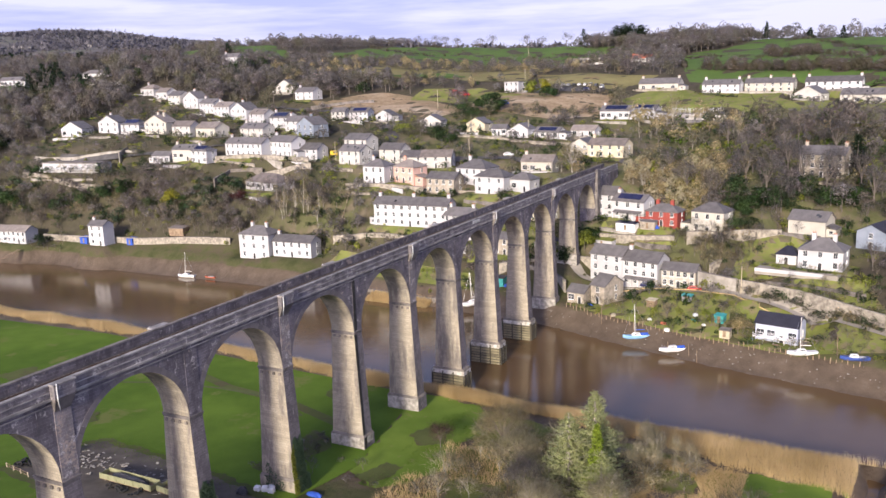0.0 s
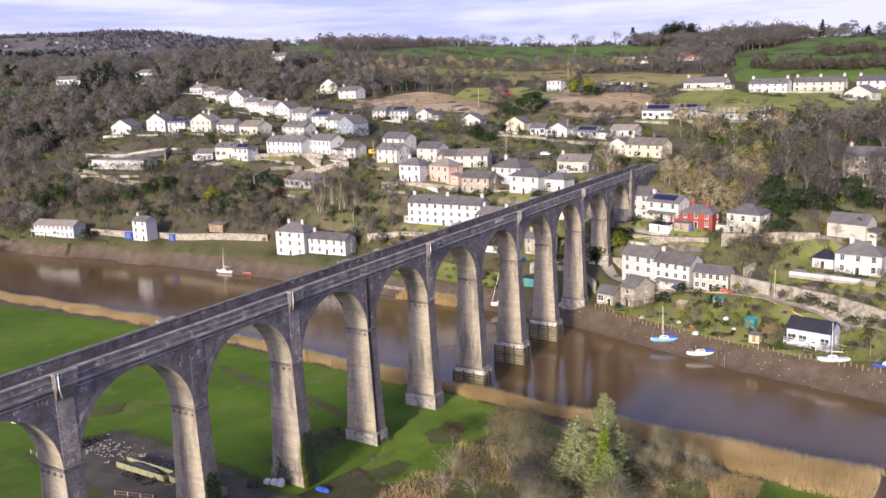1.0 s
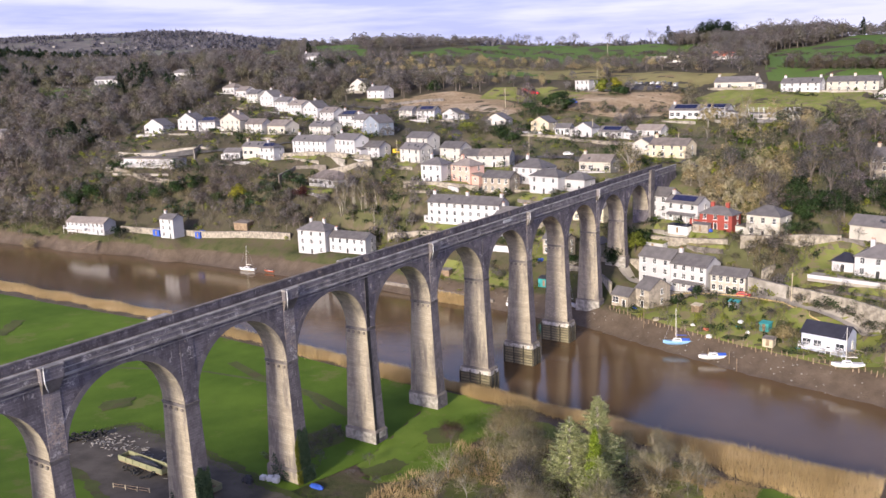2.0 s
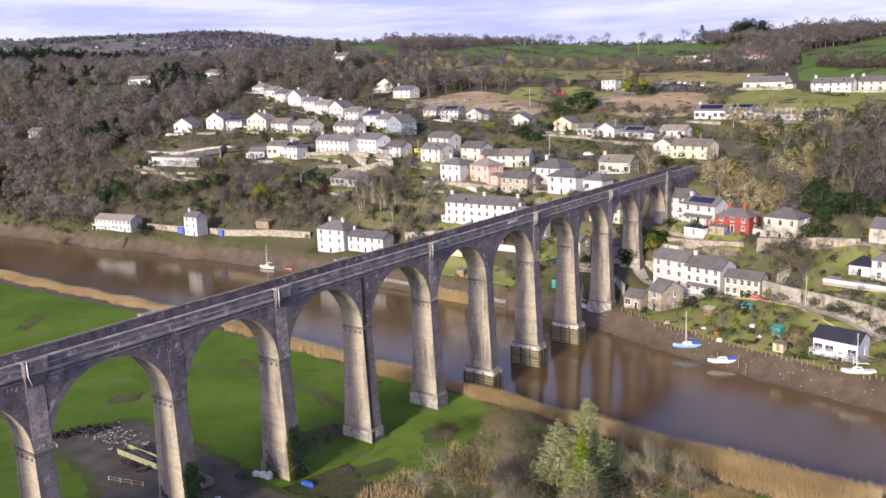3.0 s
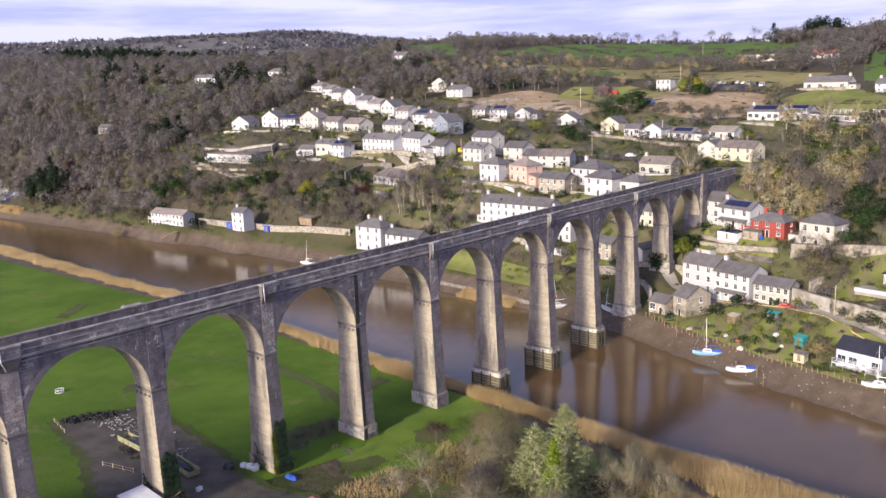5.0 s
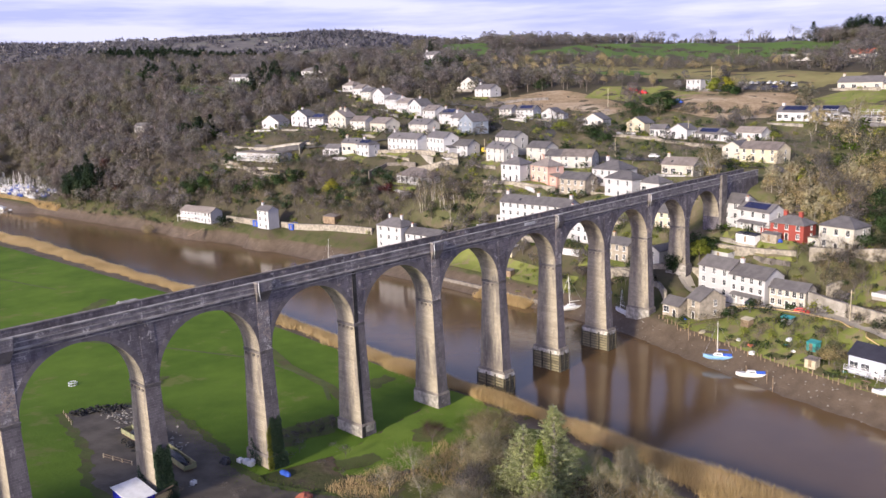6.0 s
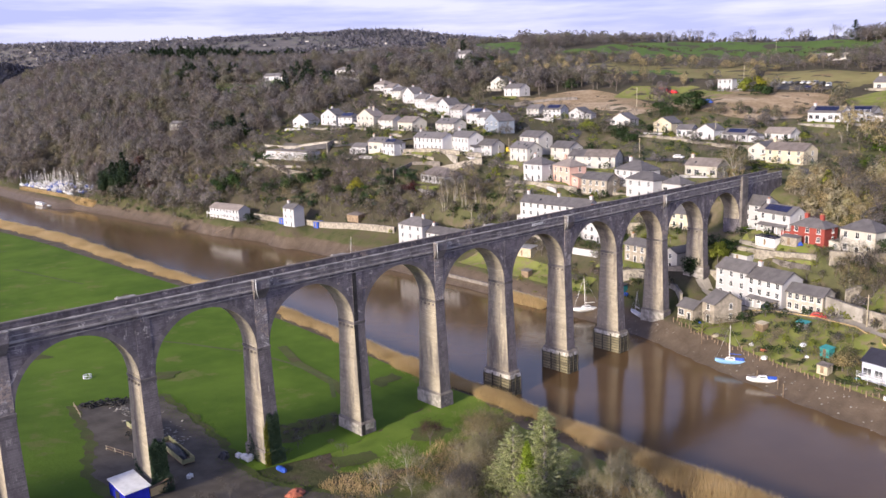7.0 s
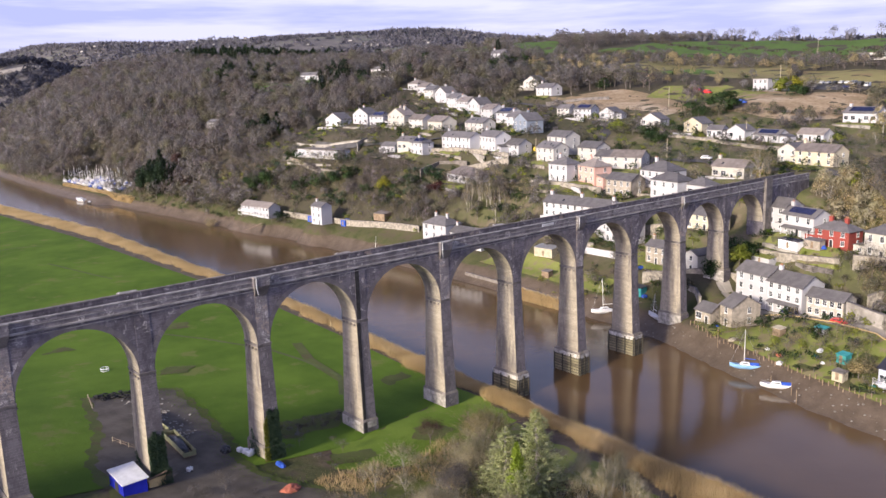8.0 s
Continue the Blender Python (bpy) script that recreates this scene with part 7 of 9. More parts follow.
lone_tree("willow", bare_tree(rng, 9.8, 5.6, 9000, 0.04, 1.1, 16, 0.28, 9), 73.0, -25.5, ("bark", "lit_twigs"), "wide leafless grey-brown willow by the reeds")
lone_tree("willow", bare_tree(rng, 8.0, 4.8, 6500, 0.045, 1.0, 13, 0.22, 8), 66.5, -31.0, ("bark", "grey_twigs"), "leafless olive willow in the scrub")
lone_tree("willow", bare_tree(rng, 7.0, 4.4, 5200, 0.045, 1.0, 11, 0.2, 6), 57.5, -36.0, ("bark", "winter_twigs"), "low leafless sallow tree")
lone_tree("alder", bare_tree(rng, 5.0, 2.8, 2600, 0.035, 0.8, 8, 0.12, 5), 70.0, -14.0, ("bark", "red_twigs"), "small purple-brown bare tree on the turf")
lone_tree("willow", bare_tree(rng, 8.5, 4.0, 5200, 0.045, 1.0, 11, 0.2, 6), 54.0, -51.0, ("pale_bark", "grey_twigs"), "grey bare sallow below the spruces")
lone_tree("willow", bare_tree(rng, 8.0, 4.4, 5200, 0.045, 1.0, 11, 0.2, 6), 48.5, -42.0, ("pale_bark", "grey_twigs"), "pale sallow thicket tree")
for k in range(13):
    x, y = 76 + rng.normal() * 2.8, -53 + rng.normal() * 4.2
    lone_tree("birch", bare_tree(rng, rng.uniform(6.5, 9.5), 1.7, 1100, 0.03, 1.0, 5, 0.07, 4), x, y, ("pale_bark", "grey_twigs"), "slender pale-stemmed bare birch sapling", group="birch saplings by the reeds")
lone_tree("laurel", leafy(rng, 4.2, 3.2, 1500, 0.32), 71.5, -49.0, ("bark", "olive_twigs"), "olive brushwood bush below the spruces", "bush")
lone_tree("laurel", leafy(rng, 3.4, 2.6, 1200, 0.3), 70.0, -54.5, ("bark", "grey_twigs"), "rounded olive-grey bush by the reeds", "bush")

# ivy up the feet of two piers
def ivy(i, top, seed, materials, label, n=9000, side_share=0.2, x_from=0.0, x_to=1.0):
    """A close carpet of leaves over the near face of a pier, with a wedge on its other face."""
    rng = np.random.default_rng(seed)
    x0, foot = i * PITCH, lz(i * PITCH + 1, 2.5)
    plinth = max(4.4, foot + 2.6)
    z = foot + (top - foot) * rng.random(n) ** 1.15
    f = np.clip((z - foot) / (top - foot), 0, 1)
    k = np.clip((SPRING - z) / 20.0, 0, 1.2)
    low = np.where(z < plinth, 0.36, 0.0)
    near = rng.random(n) > side_share
    a = x_from + (x_to - x_from) * rng.random(n)
    x = np.where(near, x0 - 0.22 * k - low + (TH + 0.44 * k + 2 * low) * a, x0 - 0.22 * k - low)
    y = np.where(near, -0.95 * k - low, 1.2 - 0.95 * k + 4.6 * a)
    edge = 0.86 + 0.05 * np.sin(a * 11 + seed) + 0.14 * rng.random(n) - 0.25 * np.abs(a - 0.45) ** 2
    ok = z < foot + (top - foot) * np.where(near, edge, edge * 0.55 * (0.25 + 0.75 * a))
    out = np.where(near[:, None], (0, -1.0, 0.1), (-1.0, 0, 0.1))
    thick = rng.uniform(0.02, 0.32, (n, 1)) * (1.25 - f[:, None])
    base = (np.stack([x, y, z], 1) + out * thick)[ok]
    way = unit(out[ok] * 0.35 + rng.normal(size=(ok.sum(), 3)) * 0.8)
    v, t = slivers(rng, base, way, rng.uniform(0.16, 0.34, ok.sum()), rng.uniform(0.16, 0.3, ok.sum()))
    tagged(new("ivy", tri_mesh("ivy", v, t, materials)), label, "ivy", kind="stuff")


ivy(1, 14.5, 41, ("ivy",), "dark ivy covering the foot of a pier", 11000)
ivy(2, 12.5, 42, ("ivy",), "dark ivy covering one face of a pier", 9000, 0.12, 0.15)
ivy(2, 11.5, 43, ("lit_ivy",), "yellow-green ivy on a pier, sunlight put into its leaf colour", 1800, 0.0, -0.1, 0.2)

# ---- yard under the near arches ----
def shed():
    z = lz(18, 0)
    ob = thing("shed", pose(17.6, -0.2, z, 0, 0, 3), "bright blue metal shed with a white sloping roof", "shed")
    bm = prism(bmesh.new(), [(-2.0, -2.7), (2.0, -2.7), (2.0, 2.7), (-2.0, 2.7)], -0.3, 2.4)
    for v in bm.verts:
        if v.co.z > 1 and v.co.y > 0:
            v.co.z += 0.75
    part("wall", bm, "blue_paint", ob)
    bm = prism(bmesh.new(), [(-2.25, -3.0), (2.25, -3.0), (2.25, 3.0), (-2.25, 3.0)], 2.36, 2.5)
    for v in bm.verts:
        v.co.z += 0.42 + 0.14 * v.co.y
    part("roof", bm, "plastic_white", ob, "flat white sheet roof")
    for k in range(9):
        y = -2.7 + k * 0.675
        part("wall_rib", boxed(-2.05, -2.0, y - 0.04, y + 0.04, 0, 2.4 + max(0, y) * 0.2), "blue_paint", ob)
    part("door", boxed(-2.07, -2.02, -0.8, 0.6, 0.05, 2.1), "dark_paint", ob)


shed()


def trailer(x0, y0, turn):
    ob = thing("trailer", pose(x0, y0, lz(x0, y0) + 0.15, 0, 0, turn), "long pale green open trailer full of scrap", "trailer", "trailers in the yard")
    part("bed", boxed(-6, 6, -1.1, 1.1, 0.45, 0.6), "timber", ob)
    for y in (-1.12, 1.06):
        side = part("side_board", boxed(-6, 6, y, y + 0.06, 0.6, 1.55), "trailer_green", ob)
        for k in range(7):
            part("stake", boxed(-5.9 + k * 1.95, -5.78 + k * 1.95, y - 0.06, y + 0.12, 0.5, 1.6), "trailer_green", side)
    for x in (-6.06, 6.0):
        part("end_board", boxed(x, x + 0.06, -1.12, 1.12, 0.6, 1.4), "trailer_green", ob)
    for x in (-3.2, -2.1, 2.1, 3.2):
        for y in (-1.0, 0.8):
            part("wheel", tube(bmesh.new(), (x, y, 0.4), (x, y + 0.22, 0.4), 0.42, sides=12), "rubber", ob)


simple("trailer_green", (0.17, 0.175, 0.095), (0.28, 0.28, 0.165), 0.8, 4.0, 0.8)
trailer(31.4, 12.6, 86)
trailer(31.2, 25.4, 90)


def bulk_bag(x, y, s, turn):
    z = lz(x, y)
    bm = boxed(-0.5 * s, 0.5 * s, -0.5 * s, 0.5 * s, 0, s, bevel=0.07)
    bmesh.ops.subdivide_edges(bm, edges=bm.edges[:], cuts=1, use_grid_fill=True)
    for v in bm.verts:
        v.co.x *= 1 + 0.07 * math.sin(v.co.z / s * math.pi)
        v.co.y *= 1 + 0.07 * math.sin(v.co.z / s * math.pi)
    solid("bulk_bag", bm, "plastic_white", "full white woven bulk bag beside a pier", "bag", "bulk bags by the pier", m=pose(x, y, z, 0, 0, turn))


for x, y, s, a in ((40.0, 5.2, 0.95, 10), (40.5, 4.0, 1.0, 28), (40.6, 2.7, 1.0, 14), (41.6, 3.4, 0.9, 50)):
    bulk_bag(x, y, s, a)


def crumpled(name, x, y, rx, ry, h, material, label, category, seed):
    """A loose sheet thrown over something."""
    r = np.random.default_rng(seed)
    bm = bmesh.new()
    bmesh.ops.create_icosphere(bm, subdivisions=3, radius=1.0)
    off = r.random(3) * 9
    for v in bm.verts:
        k = noise.noise(Vector(v.co) * 2.2 + Vector(off)) * 0.3 + 1
        v.co = Vector((v.co.x * rx * k, v.co.y * ry * k, max(v.co.z, -0.12) * h * k))
    return solid(name, bm, material, label, category, m=pose(x, y, lz(x, y) + 0.08, 0, 0, r.random() * 90))


crumpled("tarpaulin", 43.2, -4.2, 1.5, 0.7, 0.5, "tarp_blue", "crumpled bright blue tarpaulin on the ground", "tarpaulin", 1)
crumpled("tarpaulin", 39.2, -14.8, 1.9, 1.3, 1.1, "rust_red", "rust-red sheet over a small stack", "tarpaulin", 2)
crumpled("heap", 37.8, 6.6, 1.4, 1.0, 1.2, "dark_paint", "black plastic-wrapped heap beside the bags", "heap", 3)

# tyres and rubble
rng = np.random.default_rng(51)
bm = bmesh.new()
ringn, sec = 12, 6
tv = [[bm.verts.new(((0.36 + 0.15 * math.cos(2 * math.pi * j / sec)) * math.cos(2 * math.pi * i / ringn), (0.36 + 0.15 * math.cos(2 * math.pi * j / sec)) * math.sin(2 * math.pi * i / ringn), 0.14 * math.sin(2 * math.pi * j / sec))) for j in range(sec)] for i in range(ringn)]
for i in range(ringn):
    for j in range(sec):
        bm.faces.new((tv[i][j], tv[(i + 1) % ringn][j], tv[(i + 1) % ringn][(j + 1) % sec], tv[i][(j + 1) % sec]))
tyre_mesh = mesh_of("tyre", bm, "rubber")
for k in range(70):
    f = rng.random()
    x, y = 28.5 + 9 * f + rng.normal() * 0.8, 50.0 - 2.5 * f + rng.normal() * 1.1
    level = int(rng.integers(0, 3))
    solid("tyre", tyre_mesh, None, "old black tyre thrown on a heap", "tyre", "heap of old tyres", m=pose(x, y, lz(x, y) + 0.32 + 0.25 * level, rng.normal() * 22, rng.normal() * 22, rng.random() * 360))
for k in range(14):
    x, y = 28.5 + rng.normal() * 0.8, 24 + rng.normal() * 2.0
    solid("tyre", tyre_mesh, None, "old black tyre thrown on a heap", "tyre", "heap of old tyres", m=pose(x, y, lz(x, y) + 0.32 + 0.2 * int(rng.integers(0, 2)), rng.normal() * 20, rng.normal() * 20, rng.random() * 360))
bm = bmesh.new()
for k in range(190):
    f = rng.random()
    x, y = 36.5 - 3 * f + rng.normal() * 2.0, 47 - 29 * f + rng.normal() * 1.6
    sx, sy, sz = rng.uniform(0.1, 0.42), rng.uniform(0.06, 0.22), rng.uniform(0.03, 0.1)
    m = pose(x, y, lz(x, y) + 0.24 + sz * 0.5, rng.normal() * 14, rng.normal() * 14, rng.random() * 360)
    before = len(bm.verts)
    box(bm, -sx, sx, -sy, sy, -sz, sz)
    bm.verts.ensure_lookup_table()
    for v in bm.verts[before:]:
        v.co = m @ v.co
solid("rubble", bm, "scrap_slab", "pale broken slabs and rubble across the yard", "rubble", kind="stuff")


def post_fence(points, label, height=1.1, gap=2.6):
    """A timber fence: posts and two rails."""
    a0 = Vector(points[0])
    ob = thing("fence", pose(a0.x, a0.y, lz(a0.x, a0.y)), label, "fence")
    inv = ob.matrix_world.inverted()
    for a, b in zip(points, points[1:]):
        a, b = Vector(a), Vector(b)
        k = max(1, round((b - a).length / gap))
        pts = [a.lerp(b, i / k) for i in range(k + 1)]
        zs = [lz(p.x, p.y) for p in pts]
        for p, z in zip(pts, zs):
            o = part("post", boxed(-0.06, 0.06, -0.06, 0.06, -0.3, height), "pale_timber", ob)
            o.matrix_local = inv @ pose(p.x, p.y, z)
        for p, q, z0, z1 in zip(pts, pts[1:], zs, zs[1:]):
            for f in (0.5, 0.92):
                bm = tube(bmesh.new(), inv @ Vector((p.x, p.y, z0 + height * f)), inv @ Vector((q.x, q.y, z1 + height * f)), 0.045, sides=4)
                part("rail", bm, "timber", ob)


post_fence([(27.2, 52.0), (25.6, 44.0)], "short broken timber fence at the yard corner")
post_fence([(22.4, 22.0), (24.6, 15.5)], "short timber fence in the yard")


def hut():
    ob = thing("hut", pose(21.6, 0.2, lz(21.6, 0.2), 0, 0, 6), "low orange-brown timber hut beside the blue shed", "hut")
    wall = part("wall", boxed(-1.5, 1.5, -1.9, 1.9, -0.3, 1.7), "yellow_timber", ob)
    for k in range(8):
        y = -1.85 + k * 0.5
        part("wall_board", boxed(-1.54, -1.5, y, y + 0.44, 0.0, 1.65), "yellow_timber", wall)
    bm = prism(bmesh.new(), [(-1.75, -2.1), (1.75, -2.1), (1.75, 2.1), (-1.75, 2.1)], 1.7, 1.82)
    for v in bm.verts:
        v.co.z += 0.16 * (v.co.x + 1.75)
    part("roof", bm, "timber", ob, "brown felted roof")
    part("door", boxed(-1.58, -1.54, 0.5, 1.2, 0.05, 1.55), "timber", ob)


hut()
tank = thing("water_tank", pose(28.6, 1.4, lz(28.6, 1.4), 0, 0, 20), "small white plastic tank on a trolley", "tank")
part("body", boxed(-0.5, 0.5, -0.4, 0.4, 0.3, 1.0, bevel=0.08), "plastic_white", tank)
part("cap", tube(bmesh.new(), (0, 0, 1.0), (0, 0, 1.08), 0.14), "dark_paint", tank)
part("drawbar", tube(bmesh.new(), (-0.5, 0, 0.35), (-3.2, 0.3, 0.25), 0.05), "grey_metal", tank)
for s in (-0.45, 0.35):
    part("wheel", tube(bmesh.new(), (0, s, 0.25), (0, s + 0.1, 0.25), 0.25, sides=10), "rubber", tank)
# round cattle feeder left in the meadow
feeder = thing("cattle_feeder", pose(37.6, 73.0, lz(37.6, 73.0) + 0.12), "pale round cattle feeder ring in the meadow", "feeder")
for z in (0.15, 0.75):
    pts = [(0.95 * math.cos(a * math.pi / 8), 0.95 * math.sin(a * math.pi / 8), z) for a in range(17)]
    bm = bmesh.new()
    for a, b in zip(pts, pts[1:]):
        tube(bm, a, b, 0.07, sides=5)
    part("hoop", bm, "galvanised", feeder)
for a in range(8):
    x, y = 0.95 * math.cos(a * math.pi / 4), 0.95 * math.sin(a * math.pi / 4)
    part("upright", tube(bmesh.new(), (x, y, 0), (x, y, 0.78), 0.04, sides=5), "galvanised", feeder)

# ---- far bank: walls, lanes, boats, cars, garden things ----
def stone_wall(points, height, label, material="rubble_wall", thick=0.5, cap=True, step=3.0, level=None, even=3):
    """A wall along plan points, its foot in the ground and its top following the slope."""
    ob = thing("stone_wall", pose(points[0][0], points[0][1], lz(*points[0])), label, "wall")
    inv = ob.matrix_world.inverted()
    p = [Vector(q) for q in points]
    line = []
    for a, b in zip(p, p[1:]):
        k = max(1, int((b - a).length / step))
        line += [a.lerp(b, i / k) for i in range(k)]
    line.append(p[-1])
    rows = []
    for i, c in enumerate(line):
        d = (line[min(i + 1, len(line) - 1)] - line[max(i - 1, 0)]).normalized()
        s = Vector((-d.y, d.x)) * thick / 2
        z = lz(c.x, c.y)
        rows.append([c, s, z, (level if level is not None else z + height) + 0.12 * math.sin(i * 2.1)])
    tops = [r[3] for r in rows]
    for i, r in enumerate(rows):      # the mason evened out the dips
        near = tops[max(0, i - even):i + even + 1]
        r[3] = sum(near) / len(near)
    for nm, grow, use in (("wall_body", 0.0, True), ("wall_coping", 0.08, cap)):
        if not use:
            continue
        bm = bmesh.new()
        prev = None
        for c, s, z, top in rows:
            k = 1 + grow / (thick / 2)
            lo, hi = (z - 1.5, top) if nm == "wall_body" else (top, top + 0.16)
            v = [bm.verts.new(inv @ Vector((c.x + e * s.x * k, c.y + e * s.y * k, h))) for e, h in ((-1, lo), (1, lo), (1, hi), (-1, hi))]
            if prev:
                for a in range(4):
                    bm.faces.new((prev[a], prev[(a + 1) % 4], v[(a + 1) % 4], v[a]))
            else:
                bm.faces.new(v)
            prev = v
        bm.faces.new(prev[::-1])
        bmesh.ops.recalc_face_normals(bm, faces=bm.faces[:])
        part(nm, bm, material if nm == "wall_body" else "coping_stone", ob)


stone_wall([(184.4, -40.0), (181, -46), (178.2, -51.6)], 4.2, "high pale stone retaining wall above the quay lane", "pale_rubble", 0.7, even=6)
stone_wall([(178.0, -52.2), (172.4, -68), (163, -84), (150, -104)], 3.6, "rough overgrown rubble wall above the quay lane", "rubble_wall", 0.7, cap=False, even=4)
f = np.random.default_rng(88).random(230)
x, y = np.interp(f, (0, 0.3, 0.65, 1), (178.5, 172.4, 163, 150)), np.interp(f, (0, 0.3, 0.65, 1), (-52, -68, -84, -104))
off = np.random.default_rng(89).choice((-1.6, -1.0, 1.6, 2.6), 230)
stand("wall_growth", BUSH + SCRUB, np.stack([x + off * 0.86, y + off * -0.5, np.random.default_rng(90).uniform(0.35, 0.9, 230)], 1), ("bark", "evergreen", "olive_twigs", "winter_twigs", "lit_twigs"), "shrubs and creepers overgrowing the lane wall", "shrubs", 87)
stone_wall([(182, 240), (184, 212), (189, 172), (191, 142)], 2.6, "long grey stone wall behind the shore gardens")
stone_wall([(208, 284), (206.5, 245), (207, 224)], 2.0, "garden retaining wall below the modern house")
stone_wall([(213, 168), (226, 170), (231, 156)], 2.4, "dark stone wall round the bungalow", "dark_stone")
stone_wall([(231, 156), (234, 132)], 2.6, "tall grey wall above the bungalow")
stone_wall([(234.5, 186), (235.5, 160), (238, 136)], 1.8, "retaining wall below the white terrace")
stone_wall([(221, 106), (221, 88), (224, 72)], 1.6, "garden wall below the white and pink houses")
stone_wall([(214, 66), (213, 46), (213, 30)], 2.2, "terrace wall between village gardens")
stone_wall([(206.5, 0), (203.5, -13), (202.5, -29)], 1.2, "grey stone garden wall below the red villa")
stone_wall([(199, -1), (196.5, -14), (195.5, -27)], 2.6, "stone terrace wall below the gardens")
stone_wall([(201.5, -33), (203, -46), (206, -60)], 2.6, "long grey retaining wall below the drive")
stone_wall([(191, -42), (196, -45), (200, -47)], 1.4, "steep garden wall climbing the bank", step=2.0)
stone_wall([(181, -58), (179, -70), (174, -84)], 1.0, "low curved garden wall below the villa", "coping_stone", 0.4)
stone_wall([(196, 96), (197, 74), (196, 52)], 1.8, "rough wall above the shore plots")
stone_wall([(176, 96), (174, 60), (172, 36)], 0.9, "low mossy wall along the shore", "dark_stone")
stone_wall([(228, 240), (236, 244), (246, 246)], 1.3, "pale wall beside the climbing lane", "pale_rubble", 0.35)
stone_wall([(222, 292), (230, 262), (236, 236)], 1.2, "pale wall along the village road", "pale_rubble", 0.35)
stone_wall([(330, 200), (337, 190), (346, 168)], 1.6, "pale wall beside the cleared slope", "coping_stone", 0.4)
stone_wall([(186, 24), (194, 8), (196, -4)], 1.6, "old wall beside the viaduct foot")
stone_wall([(246, 60), (247, 84), (245, 100)], 1.4, "wall along the village street")
stone_wall([(293, 36), (290, 62), (293, 92)], 1.2, "low wall below the bungalows")

# timber revetment at the foot of the shore gardens
rev = thing("revetment", pose(160, -10, 2), "row of weathered timber posts holding the muddy bank", "revetment")
inv = rev.matrix_world.inverted()
for k in range(64):
    y = -5 - k * 1.25
    x = np.interp(y, BANK_Y, BANK_X) + 11.0 + 0.4 * math.sin(k * 1.7)
    o = part("post", boxed(-0.1, 0.1, -0.1, 0.1, -0.8, 1.0 + 0.35 * math.sin(k * 2.3)), "timber", rev)
    o.matrix_local = inv @ pose(x, y, lz(x, y), 3 * math.sin(k), 4 * math.cos(k * 1.3), 0)
# pale rail beside the lane
rail = thing("guard_rail", pose(181, -30, 6), "pale low timber rail beside the quay lane", "rail")
inv = rail.matrix_world.inverted()
pts = [(183.6, -14), (180.6, -25.5), (178.6, -40), (174.6, -51.5), (170, -62)]
for a, b in zip(pts, pts[1:]):
    za, zb = lz(*a), lz(*b)
    part("beam", tube(bmesh.new(), inv @ Vector((*a, za + 0.75)), inv @ Vector((*b, zb + 0.75)), 0.16, sides=4), "yellow_timber", rail)
    for k in range(6):
        f = k / 6
        x, y = a[0] + (b[0] - a[0]) * f, a[1] + (b[1] - a[1]) * f
        o = part("post", boxed(-0.07, 0.07, -0.07, 0.07, -0.5, 0.85), "timber", rail)
        o.matrix_local = inv @ pose(x, y, lz(x, y))


def hull_mesh(name, L, B, H, material):
    """A round-bilged hull with a pointed bow, keel down at z = 0."""
    bm = bmesh.new()
    st = []
    for k in range(11):
        f = k / 10
        x = (f - 0.5) * L
        w = B / 2 * (1 - max(0, (f - 0.55) / 0.45) ** 2.2) * (0.78 + 0.22 * min(1, f / 0.3))
        sheer = H * (1 + 0.18 * (2 * f - 0.8) ** 2)
        keel = 0.0 + H * 0.55 * max(0, (f - 0.7) / 0.3) ** 2
        w = max(w, 0.03)
        st.append([bm.verts.new((x, s * w * a, keel + (sheer - keel) * h)) for s, a, h in ((1, 1, 1), (1, 0.94, 0.55), (1, 0.55, 0.18), (0, 0, 0), (-1, 0.55, 0.18), (-1, 0.94, 0.55), (-1, 1, 1))])
    for a, b in zip(st, st[1:]):
        for j in range(6):
            bm.faces.new((a[j], b[j], b[j + 1], a[j + 1]))
        bm.faces.new((a[6], b[6], b[0], a[0]))
    bm.faces.new(st[0])
    bm.faces.new(st[-1][::-1])
    bmesh.ops.recalc_face_normals(bm, faces=bm.faces[:])
    return mesh_of(name, bm, material)


